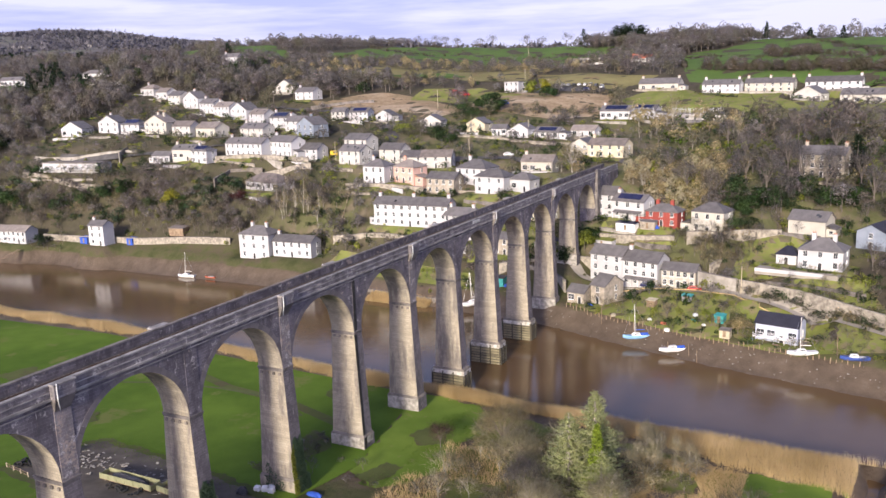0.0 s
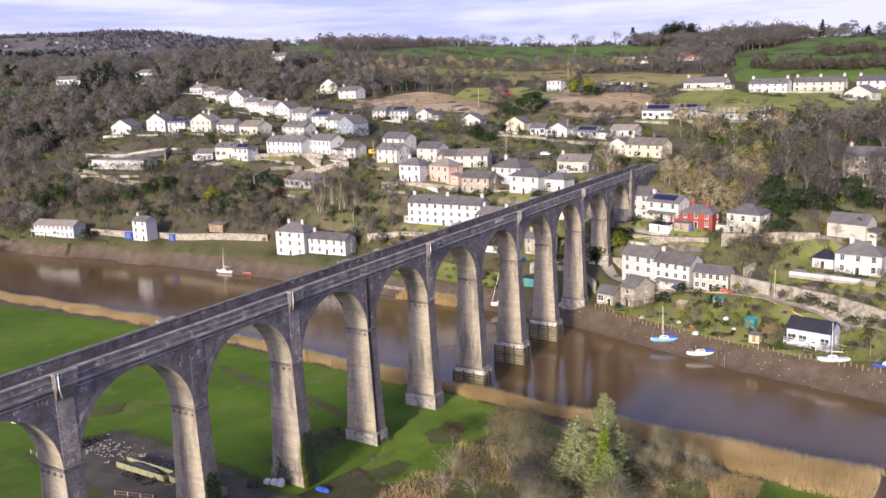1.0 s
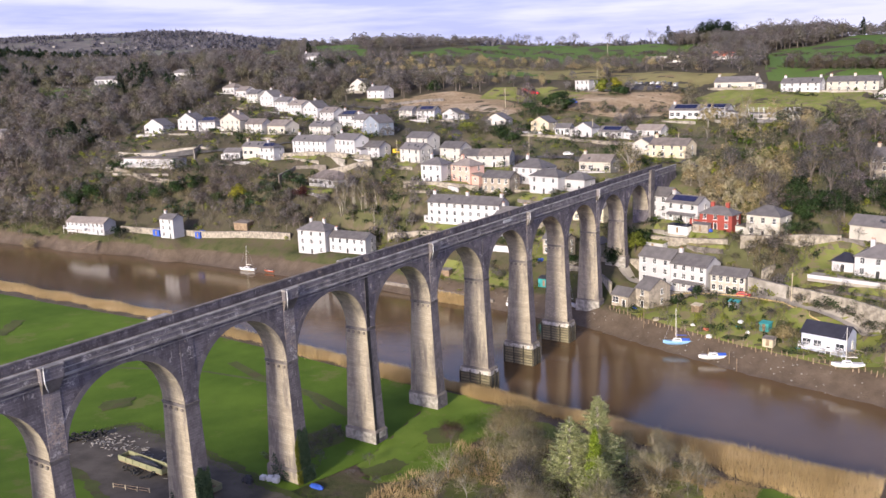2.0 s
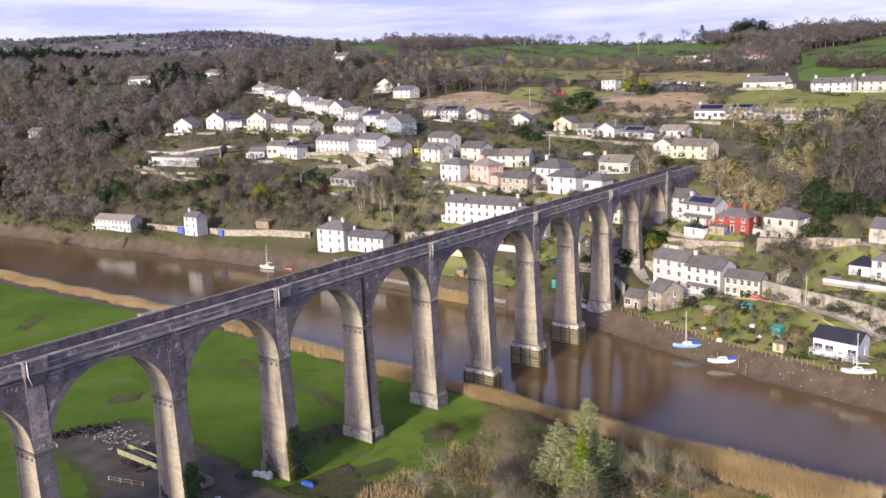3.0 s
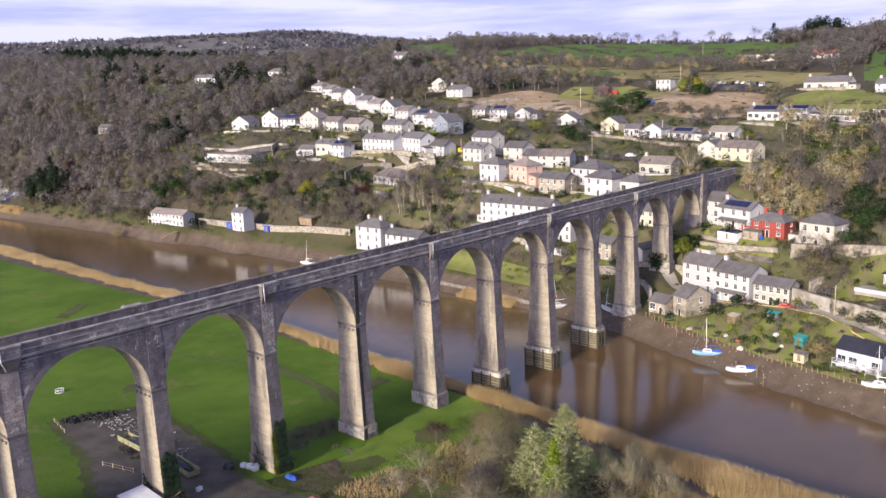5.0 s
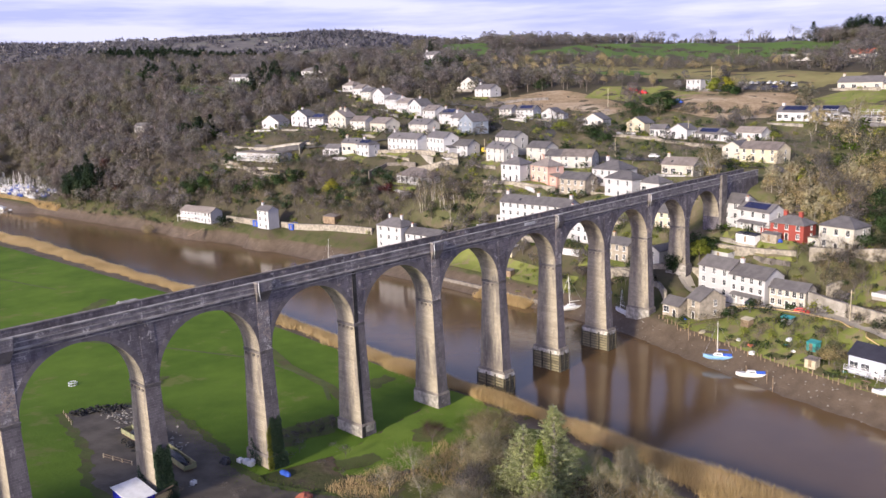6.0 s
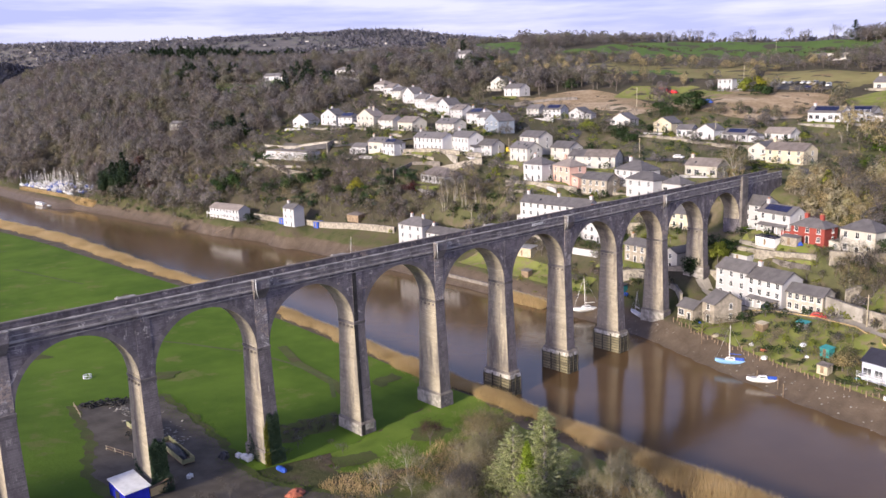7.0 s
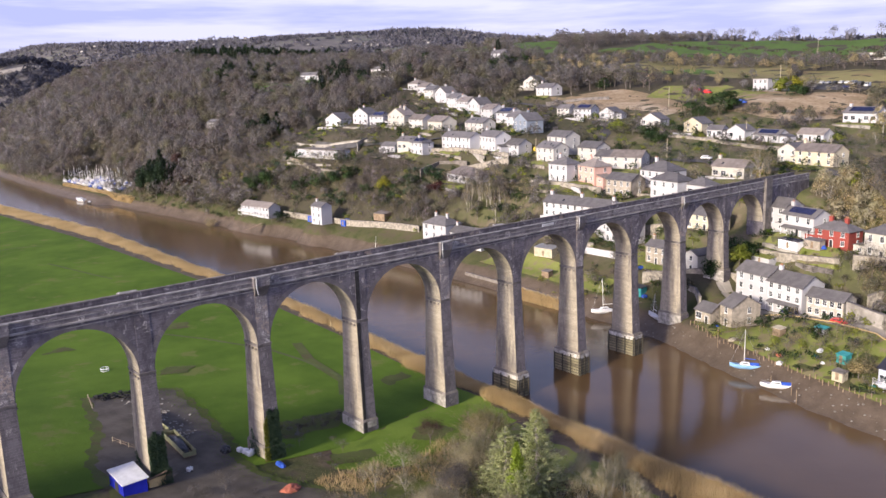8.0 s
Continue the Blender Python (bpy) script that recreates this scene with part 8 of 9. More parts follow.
def boat(x, y, z, L, turn, colour, label, mast=0.0, cabin=True, heel=4, cover="", group=""):
    B, H = L * 0.31, L * 0.15
    ob = thing("sailing_boat" if mast else "boat", pose(x, y, z, heel, 0, turn), label, "boat", group)
    part("hull", hull_mesh("hull", L, B, H, colour), None, ob)
    part("deck", boxed(-L * 0.44, L * 0.22, -B * 0.40, B * 0.40, H * 0.98, H * 1.05, bevel=0.02), "plastic_white", ob)
    if cabin:
        bm = prism(bmesh.new(), [(-L * 0.12, -B * 0.3), (L * 0.2, -B * 0.2), (L * 0.2, B * 0.2), (-L * 0.12, B * 0.3)], H * 1.05, H * 1.05 + 0.62, [(-L * 0.1, -B * 0.26), (L * 0.13, -B * 0.17), (L * 0.13, B * 0.17), (-L * 0.1, B * 0.26)])
        cab = part("cabin", bm, "plastic_white", ob)
        for s in (-1, 1):
            part("cabin_window", boxed(-L * 0.08, L * 0.1, s * B * 0.26 - 0.03, s * B * 0.26 + 0.03, H * 1.05 + 0.22, H * 1.05 + 0.45), "window_glass", cab)
    if cover:
        part("cover", prism(bmesh.new(), [(-L * 0.4, -B * 0.34), (-L * 0.12, -B * 0.34), (-L * 0.12, B * 0.34), (-L * 0.4, B * 0.34)], H * 1.05, H * 1.05 + 0.55, [(-L * 0.4, -0.1), (-L * 0.12, -0.1), (-L * 0.12, 0.1), (-L * 0.4, 0.1)]), cover, ob)
    if mast:
        mx = L * 0.06
        m = part("mast", tube(bmesh.new(), (mx, 0, H), (mx, 0, H + mast), 0.09, 0.06), "mast_paint", ob)
        part("boom", tube(bmesh.new(), (mx, 0, H + 1.5), (mx - L * 0.36, 0, H + 1.45), 0.11, 0.09), "tarp_blue" if cover else "mast_paint", m)
        for q in ((L * 0.47, 0, H * 1.15), (-L * 0.47, 0, H * 1.1), (mx - 0.3, B * 0.42, H), (mx - 0.3, -B * 0.42, H)):
            part("stay", tube(bmesh.new(), (mx, 0, H + mast * 0.97), q, 0.025, sides=3), "grey_metal", m)
        part("spreader", boxed(mx - 0.03, mx + 0.03, -B * 0.3, B * 0.3, H + mast * 0.6, H + mast * 0.6 + 0.06), "mast_paint", m)
    else:
        part("rail", tube(bmesh.new(), (L * 0.3, 0, H * 1.1 + 0.5), (L * 0.46, 0, H * 1.15 + 0.5), 0.03, sides=4), "grey_metal", ob)
    return ob


def on_mud(x, y):
    return max(lz(x, y), RIVER - 0.15) - 0.1


boat(156.0, -29.4, on_mud(156.0, -29.4), 7.6, 118, "pale_blue_paint", "pale blue sailing boat aground on the mud", 8.6, True, 7, "tarp_blue")
boat(151.1, -40.2, on_mud(151.1, -40.2), 7.4, 120, "plastic_white", "white motor boat with blue cover on the mud", 0, True, 5, "tarp_blue")
boat(148.4, -71.2, on_mud(148.4, -71.2) + 0.1, 7.0, 112, "plastic_white", "white sailing boat laid up by the boathouse", 8.4, True, 3)
boat(146.6, -82.6, on_mud(146.6, -82.6) + 0.1, 6.4, 104, "blue_hull", "small dark blue boat on the foreshore", 0, True, 4)
boat(171.1, 26.4, on_mud(171.1, 26.4), 8.8, 150, "plastic_white", "white ketch aground behind the piers", 9.5, True, 6)
boat(171.8, 9.4, on_mud(171.8, 9.4) + 0.1, 6.2, 60, "plastic_white", "white sailing dinghy by the pier foot", 6.0, False, 6)
boat(174.1, 150.3, on_mud(174.1, 150.3), 7.6, 100, "plastic_white", "white sloop aground below the villa", 9.0, True, 5)
boat(175.0, 139.2, on_mud(175.0, 139.2), 4.8, 95, "rust_red", "red rowing boat on the mud", 0, False, 6)
boat(149.0, 457.0, RIVER - 0.3, 13.0, 96, "plastic_white", "large white motor cruiser moored off the boatyard", 0, True, 0)
boat(149.6, 441.0, RIVER - 0.3, 8.0, 92, "dark_paint", "dark launch moored off the boatyard", 0, True, 0)
# the boatyard: laid-up yachts in rows
protos = []
rng = np.random.default_rng(61)
for k in range(3):
    protos.append(boat(164 + k * 8, 442 + k, lz(164 + k * 8, 442 + k) + 0.5, 8.5 + k, 80 + 9 * k, ("plastic_white", "blue_hull", "grey_render")[k], "laid-up white yacht with bare mast in the boatyard", 8 + k, True, 0, ("", "tarp_blue", "")[k], "yachts laid up in the boatyard"))
for k in range(56):
    row = k % 4
    y = 450 + (k // 4) * 6.6 + rng.normal() * 0.8
    x = np.interp(y, BANK_Y, BANK_X) + 15 + row * 7.6 + rng.normal() * 0.6
    copy_thing(protos[int(rng.integers(0, 3))], pose(x, y, lz(x, y) + 0.5, 0, 0, 85 + rng.normal() * 14))


def car(x, y, turn, colour, label, van=False):
    z = lz(x, y) + 0.2
    ob = thing("van" if van else "car", pose(x, y, z, 0, 0, turn), label, "van" if van else "car", "parked vehicles")
    prof = [(-2.1, 0.3), (-2.12, 0.75), (-1.35, 0.92), (1.6, 0.95), (2.05, 0.8), (2.1, 0.35)] if not van else [(-2.5, 0.35), (-2.5, 0.95), (-1.6, 1.15), (2.4, 1.2), (2.45, 0.8), (2.45, 0.35)]
    bm = bmesh.new()
    a, b = [[bm.verts.new((px, s * 0.86, pz)) for px, pz in prof] for s in (-1, 1)]
    k = len(prof)
    for i in range(k):
        bm.faces.new((a[i], a[(i + 1) % k], b[(i + 1) % k], b[i]))
    bm.faces.new(a[::-1])
    bm.faces.new(b)
    bmesh.ops.recalc_face_normals(bm, faces=bm.faces[:])
    bmesh.ops.bevel(bm, geom=bm.edges[:], offset=0.05, segments=1, affect="EDGES")
    part("body", bm, colour, ob)
    x0, x1, top = (-0.75, 1.5, 1.45) if not van else (-1.5, 2.35, 2.1)
    base = 0.9 if not van else 1.15
    cab = part("cabin", prism(bmesh.new(), [(x0 - 0.45, -0.8), (x1 + 0.35, -0.8), (x1 + 0.35, 0.8), (x0 - 0.45, 0.8)], base, top, [(x0 + 0.1, -0.66), (x1 - 0.1, -0.66), (x1 - 0.1, 0.66), (x0 + 0.1, 0.66)]), colour, ob)
    for s in (-1, 1):
        part("side_window", boxed(x0, x1 - 0.1 if not van else -0.4, s * 0.765 - 0.025, s * 0.765 + 0.025, base + 0.1, top - 0.14), "window_glass", cab)
    part("windscreen", prism(bmesh.new(), [(x0 - 0.46, -0.68), (x0 - 0.3, -0.68), (x0 - 0.3, 0.68), (x0 - 0.46, 0.68)], base + 0.05, top - 0.1, [(x0 + 0.02, -0.6), (x0 + 0.15, -0.6), (x0 + 0.15, 0.6), (x0 + 0.02, 0.6)]), "window_glass", cab)
    for wx in (-1.35, 1.3):
        for s in (-0.9, 0.7):
            w = part("wheel", tube(bmesh.new(), (wx, s, 0.12), (wx, s + 0.2, 0.12), 0.32, sides=10), "rubber", ob)
            part("rim", tube(bmesh.new(), (wx, s - 0.01, 0.12), (wx, s + 0.21, 0.12), 0.19, sides=8), "grey_metal", w)
    return ob


car(181.6, -39.4, 100, "red_paint", "bright red hatchback parked on the quay lane")
car(183.8, -25.2, 96, "navy_paint", "dark blue car parked before the terrace")
car(258, -12, 80, "red_paint", "red car beside the railway lane")
car(262.5, -22, 85, "plastic_white", "white car parked by the lane")
car(261.5, -27, 85, "dark_paint", "dark car parked by the lane")
car(250.5, 131, 60, "yellow_paint", "yellow van-like car on the village road", True)
car(262, 52, 95, "plastic_white", "white car on the village street")
car(207.5, -47.0, 70, "red_paint", "red car on the steep drive")
for k in range(8):
    car(400.0, 54 + k * 3.2, 5, ("plastic_white", "dark_paint", "grey_metal", "plastic_white")[k % 4], "car parked in the hillside car park", k < 3)
car(392, 60, 90, "navy_paint", "dark car in the hillside car park")
car(372, 124, 95, "red_paint", "red lorry-sized van on the cleared hill", True)
car(373, 130, 95, "red_paint", "red van beside another on the hill", True)
car(352, 92, 95, "tarp_blue", "blue van beside the cleared slope", True)


# garden clutter along the shore
def lean_to(x, y, w, d, h, turn, wall, roof, label, name="garden_shed"):
    ob = thing(name, pose(x, y, lz(x, y), 0, 0, turn), label, "shed")
    part("wall", boxed(-d / 2, d / 2, -w / 2, w / 2, -0.4, h), wall, ob)
    bm = prism(bmesh.new(), [(-d / 2 - 0.2, -w / 2 - 0.2), (d / 2 + 0.2, -w / 2 - 0.2), (d / 2 + 0.2, w / 2 + 0.2), (-d / 2 - 0.2, w / 2 + 0.2)], h, h + 0.1)
    for v in bm.verts:
        v.co.z += 0.12 * (v.co.x + d / 2)
    part("roof", bm, roof, ob)
    part("door", boxed(-d / 2 - 0.04, -d / 2, -0.4, 0.4, 0, min(1.9, h - 0.1)), "timber", ob)


lean_to(173.2, -39.2, 2.6, 1.8, 1.5, -8, "grey_metal", "teal_paint", "small glass and metal greenhouse in the gardens", "greenhouse")
lean_to(162.0, -50.0, 2.4, 2.0, 1.9, -14, "teal_paint", "teal_paint", "teal garden shed on the shore plots")
lean_to(170.0, -30.0, 2.4, 2.0, 1.8, -14, "timber", "pale_timber", "weathered timber shed among the plots")
lean_to(155.0, -52.5, 2.6, 2.0, 1.7, -10, "pale_timber", "dark_stone", "pale timber hut above the mud")
lean_to(193.0, 170.5, 7.0, 5.0, 2.8, 8, "timber", "brown_roof", "brown timber boat shed on the shore", "boat_shed")
lean_to(191.0, 69.0, 8.0, 4.5, 2.8, 4, "pale_timber", "grey_metal", "long pale timber shed on the shore plots")
lean_to(181.5, 60.0, 3.0, 2.4, 2.0, 4, "timber", "dark_stone", "dark timber shed on the shore plots")
lean_to(187, 192.0, 3.0, 3.0, 2.2, 4, "tarp_blue", "tarp_blue", "blue metal store behind the shore", "store")
lean_to(184, 216.0, 4.0, 3.0, 2.2, 4, "tarp_blue", "tarp_blue", "blue covered store beside the tall cottage", "store")
lean_to(206.0, -20.0, 5.0, 2.4, 2.2, -9, "house_stone", "slate_roof", "stone lean-to in the terraced gardens")
lean_to(203.5, -6.0, 7.5, 3.0, 2.2, -14, "white_render", "garden_grass", "white garden building with a turf roof", "garden_room")
lean_to(206.0, -13.0, 7.0, 2.6, 2.3, -16, "white_paint", "solar_panel", "white conservatory with a dark blue roof", "conservatory")
crumpled("tarpaulin", 206.0, -22.5, 0.9, 0.9, 0.9, "tarp_blue", "bright blue cover over garden furniture", "tarpaulin", 9)
crumpled("tarpaulin", 157.8, -37.0, 1.2, 0.8, 0.7, "plastic_white", "white sheet over a dinghy on the bank", "tarpaulin", 10)
crumpled("tarpaulin", 164.5, -20.5, 1.6, 0.7, 0.6, "pale_timber", "orange-brown upturned dinghy on the grass", "dinghy", 11)
for k in range(9):
    y = -8 - rng.random() * 62
    x = np.interp(y, BANK_Y, BANK_X) + rng.uniform(10, 24)
    crumpled("garden_cover", x, y, rng.uniform(0.5, 1.3), rng.uniform(0.4, 0.8), rng.uniform(0.3, 0.7), ("plastic_white", "teal_paint", "galvanised", "rust_red", "timber", "tarp_blue")[k % 6], ("white covered heap in the shore gardens", "teal covered heap in the shore gardens", "grey sheet metal heap in the shore gardens", "rusty heap in the shore gardens", "timber heap in the shore gardens", "blue covered heap in the shore gardens")[k % 6], "heap", 70 + k)
# mooring poles and a jetty
for x, y, h in ((162.1, -17.8, 5.5), (158, -28, 3.0), (150.5, -39, 3.4), (147, -47, 3.4), (149.5, -44.5, 3.2), (148.2, -78.8, 5.0)):
    solid("mooring_pole", tube(bmesh.new(), (0, 0, -1), (0.12, 0.1, h), 0.09, 0.07), "timber", "leaning timber mooring pole in the mud", "pole", "mooring poles", m=pose(x, y, lz(x, y)))
jet = thing("jetty", pose(156, -74, 1.6, 0, 0, -20), "grey timber jetty on posts by the boathouse", "jetty")
for k in range(14):
    part("plank", boxed(-1.2, 1.2, -7 + k * 1.0, -6.1 + k * 1.0, 1.0, 1.08), "pale_timber", jet)
for x in (-1.1, 1.1):
    for k in range(5):
        part("post", boxed(x - 0.09, x + 0.09, -6.5 + k * 3.2, -6.3 + k * 3.2, -2, 2.0), "timber", jet)
    part("handrail", boxed(x - 0.05, x + 0.05, -7, 7, 1.9, 2.0), "pale_timber", jet)
jet = thing("jetty", pose(166, 241, 0.6, 0, 0, 10), "sloping timber slip beside the riverside house", "jetty")
for k in range(8):
    part("plank", boxed(-5 + k * 1.2, -3.9 + k * 1.2, -1, 1, 0.9 + k * 0.25, 1.0 + k * 0.25), "timber", jet)
# poles up the hill
for x, y, h in ((247, 128, 8), (222, 20, 8), (262, 70, 8), (340, 125, 10), (402, 100, 9), (300, 58, 8), (176.5, -53, 8), (410, -75, 9), (560, 160, 14), (279, 12, 9)):
    pole = thing("utility_pole", pose(x, y, lz(x, y)), "slim timber telegraph pole with crossarm", "pole", "telegraph poles")
    part("shaft", tube(bmesh.new(), (0, 0, -1), (0, 0, h), 0.14, 0.1), "pale_timber", pole)
    part("crossarm", boxed(-0.05, 0.05, -0.8, 0.8, h - 0.7, h - 0.58), "timber", pole)

def scaffold(x, y, turn, L, D, lifts, label):
    """Poles, ledgers and boards round an unfinished block."""
    ob = thing("scaffold", pose(x, y, lz(x, y), 0, 0, turn), label, "scaffold", "scaffolds on the building site")
    for i in range(int(L / 2.4) + 1):
        for u in (-1.3, D + 1.3):
            part("pole", tube(bmesh.new(), (u, -L / 2 + i * 2.4, -0.5), (u, -L / 2 + i * 2.4, lifts * 2.1 + 1.2), 0.07, sides=4), "galvanised", ob)
    for k in range(1, lifts + 1):
        for u in (-1.3, D + 1.3):
            part("board", boxed(u - 0.5, u + 0.5, -L / 2 - 0.6, L / 2 + 0.6, k * 2.1 - 0.1, k * 2.1), "pale_timber", ob)
            part("guard_rail", tube(bmesh.new(), (u - 0.5, -L / 2 - 0.6, k * 2.1 + 1.0), (u - 0.5, L / 2 + 0.6, k * 2.1 + 1.0), 0.06, sides=4), "galvanised", ob)


scaffold(352.0, -4.0, -8, 24, 9, 2, "steel scaffold with pale boards round an unfinished block")
scaffold(343.0, 17.0, -8, 12, 8, 2, "steel scaffold with pale boards round a new house")

# foreshore stones
bm = bmesh.new()
for k in range(230):
    y = rng.uniform(-100, 60) if k < 420 else rng.uniform(60, 260)
    x = np.interp(y, BANK_Y, BANK_X) + rng.uniform(0.5, 10)
    s = rng.uniform(0.08, 0.3)
    before = len(bm.verts)
    bmesh.ops.create_icosphere(bm, subdivisions=1, radius=s)
    bm.verts.ensure_lookup_table()
    z = lz(x, y)
    for v in bm.verts[before:]:
        v.co = Vector((v.co.x * 1.3 + x, v.co.y + y, v.co.z * 0.6 + z))
solid("foreshore_stones", bm, "scrap_slab", "pale stones scattered over the tidal mud", "stones", kind="stuff")

for x, y, L, a in ((102.6, -30.5, 5.0, 118), (101.4, -26.0, 3.0, 80)):
    solid("driftwood", tube(bmesh.new(), (-L / 2, 0, 0), (L / 2, 0.3, 0.12), 0.2, 0.08, 7), "scrap_slab", "bleached driftwood trunk stranded at the water's edge", "log", "driftwood", m=pose(x, y, max(lz(x, y), RIVER) + 0.1, 0, 0, a))

# single trees and bushes that stand out on the far bank
def bush(x, y, h, r, material, label, n=900, size=0.42):
    lone_tree("bush", leafy(rng, h, r, n, size), x, y, ("bark", material), label, "bush")


bush(205.0, 186.0, 7.5, 3.4, "yellow_leaves", "bright yellow-green tree on the shore slope", 1400)
bush(208.2, 150.2, 6.0, 4.0, "dark_red_leaves", "dark red bush on the shore slope", 1200)
bush(207.8, 168.0, 6.5, 4.2, "evergreen", "dark green bush on the shore slope", 1200)
bush(203.0, 196.0, 6.0, 4.2, "evergreen", "rounded evergreen on the shore slope", 1200)
bush(191.5, 2.5, 6.0, 2.6, "evergreen", "dark evergreen at a pier foot", 900)
bush(206.5, -47.5, 6.0, 5.0, "evergreen", "spreading dark evergreen by the drive", 1400)
bush(200.0, -44.0, 4.5, 3.5, "winter_twigs", "brown bush on the bank", 800)
bush(163.6, 286.0, 5.5, 3.4, "lit_twigs", "tan willow bush beside the river", 1000)
bush(178.0, 236.0, 6.0, 3.6, "dark_conifer", "dark yew beside the riverside house", 1300)
bush(158.5, -55.0, 6.0, 3.4, "lit_twigs", "golden bare willow above the mud", 2200, 0.36)
bush(176.0, -22.0, 3.2, 2.2, "evergreen", "green bush by the stone store", 700)
bush(383.0, 88.0, 7.0, 4.0, "lit_leaves", "bright yellow-green shrub by the white cube house", 700, 0.9)
bush(381.0, 80.0, 9.0, 3.0, "yellow_leaves", "tall yellow-green conifer by the white cube house", 700, 0.9)
bush(376.0, 76.0, 6.0, 5.0, "evergreen", "wide grey-green bush on the hill", 700, 0.9)
bush(345.0, 100.0, 8.0, 8.0, "evergreen", "spreading evergreen below the earth bank", 1200, 1.0)
bush(340.0, 92.0, 7.0, 6.0, "evergreen", "dark evergreen clump by the earth bank", 1000, 1.0)
for x, y, h in ((175, 387, 17), (178, 380, 16), (181, 394, 18), (176, 398, 15), (236, 352, 15), (240, 346, 14), (243, 362, 13), (262, -78, 15)):
    lone_tree("cedar", conifer(rng, h, 4.6, 12, 10, 8, 1.2, 0.4, 0.05), x, y, ("bark", "dark_conifer"), "tall dark evergreen standing over the bare trees", group="dark evergreens")
bush(190.0, 388.0, 9.0, 4.5, "red_twigs", "reddish bare tree above the river", 1200, 0.7)

# ---- gardens of the village houses ----
rng = np.random.default_rng(91)
hedge_at, shrub_at = [], []
for k, p in enumerate(PLOTS):
    if not (200 < p["x"] < 420 and -90 < p["y"] < 345) or "block row" in p["label"]:
        continue
    t = radians(p["turn"])
    c, s = math.cos(t), math.sin(t)
    at = lambda u, v: (p["x"] + u * c - v * s, p["y"] + u * s + v * c)
    L, deep = p["length"], rng.uniform(4.5, 7.5)
    if rng.random() < 0.7:
        drape("lawn", [at(-deep, -L * 0.55), at(-0.6, -L * 0.55), at(-0.6, L * 0.55), at(-deep, L * 0.55)], "garden_grass", "small green front lawn below a house", "lawn", 0.17, 4.0)
    kind = rng.random()
    if kind < 0.62:
        stone_wall([at(-deep - 0.2, -L * 0.56), at(-deep - 0.4, 0), at(-deep - 0.2, L * 0.56)], rng.uniform(0.5, 1.1), "low garden wall before a village house", ("rubble_wall", "pale_rubble", "coping_stone", "white_render")[int(rng.integers(0, 4))], 0.35)
    else:
        hedge_at += [(*at(-deep, v), rng.uniform(0.4, 0.75)) for v in np.arange(-L * 0.55, L * 0.55, 0.9)]
    if rng.random() < 0.55:
        side = L * 0.56 * (1 if rng.random() < 0.5 else -1)
        hedge_at += [(*at(u, side), rng.uniform(0.4, 0.8)) for u in np.arange(-deep, 1.0, 0.9)]
    for _ in range(int(rng.integers(3, 8))):
        shrub_at.append((*at(-rng.uniform(1.2, deep + 3), rng.uniform(-0.6, 0.6) * L), rng.uniform(0.3, 0.75)))
stand("hedge", BUSH, hedge_at, ("bark", "evergreen", "olive_twigs"), "clipped dark green garden hedges", "hedge", 92)
stand("shrubs", BUSH, shrub_at, ("bark", "evergreen", "lit_leaves", "olive_twigs", "purple_twigs", "grass_tuft"), "mixed shrubs in the village gardens", "shrubs", 93)

# overgrown slope between the shore and the village
x, y = scatter(rng, 190, 226, 104, 330, 3.0)
s = x - np.interp(y, BANK_Y, BANK_X)
ok = (s > 24) & (s < 50) & clear_of(x, y, 1.0)
x, y = x[ok], y[ok]
g = np.sin(x * 0.16 + y * 0.07) + np.sin(y * 0.11 + 2)
for sel, kinds, mats, label in (
        ((g > 0.5), BUSH, ("bark", "evergreen", "ivy", "evergreen", "olive_twigs"), "dark green ivy and laurel thicket on the shore slope"),
        ((g < -0.2), SCRUB, ("bark", "purple_twigs", "brown_twigs", "purple_twigs"), "purple-brown bramble thicket on the shore slope"),
        ((g >= -0.2) & (g <= 0.5), SCRUB, ("bark", "winter_twigs", "olive_twigs", "lit_twigs"), "brown and olive scrub on the shore slope")):
    stand("thicket", kinds, np.stack([x[sel], y[sel], rng.uniform(0.8, 1.5, sel.sum())], 1), mats, label, "scrub", 94)
for k in range(15):
    px_, py_ = rng.uniform(202, 212), rng.uniform(106, 132)
    lone_tree("birch", bare_tree(rng, rng.uniform(8, 11), 1.7, 260, 0.05, 1.0, 6, 0.13, 3), px_, py_, ("pale_bark", "lit_twigs"), "tall thin pale-stemmed birch on the slope", group="birches on the shore slope")
post_fence([(222, 104), (210, 99), (200, 96)], "timber fence climbing the slope", 1.3)

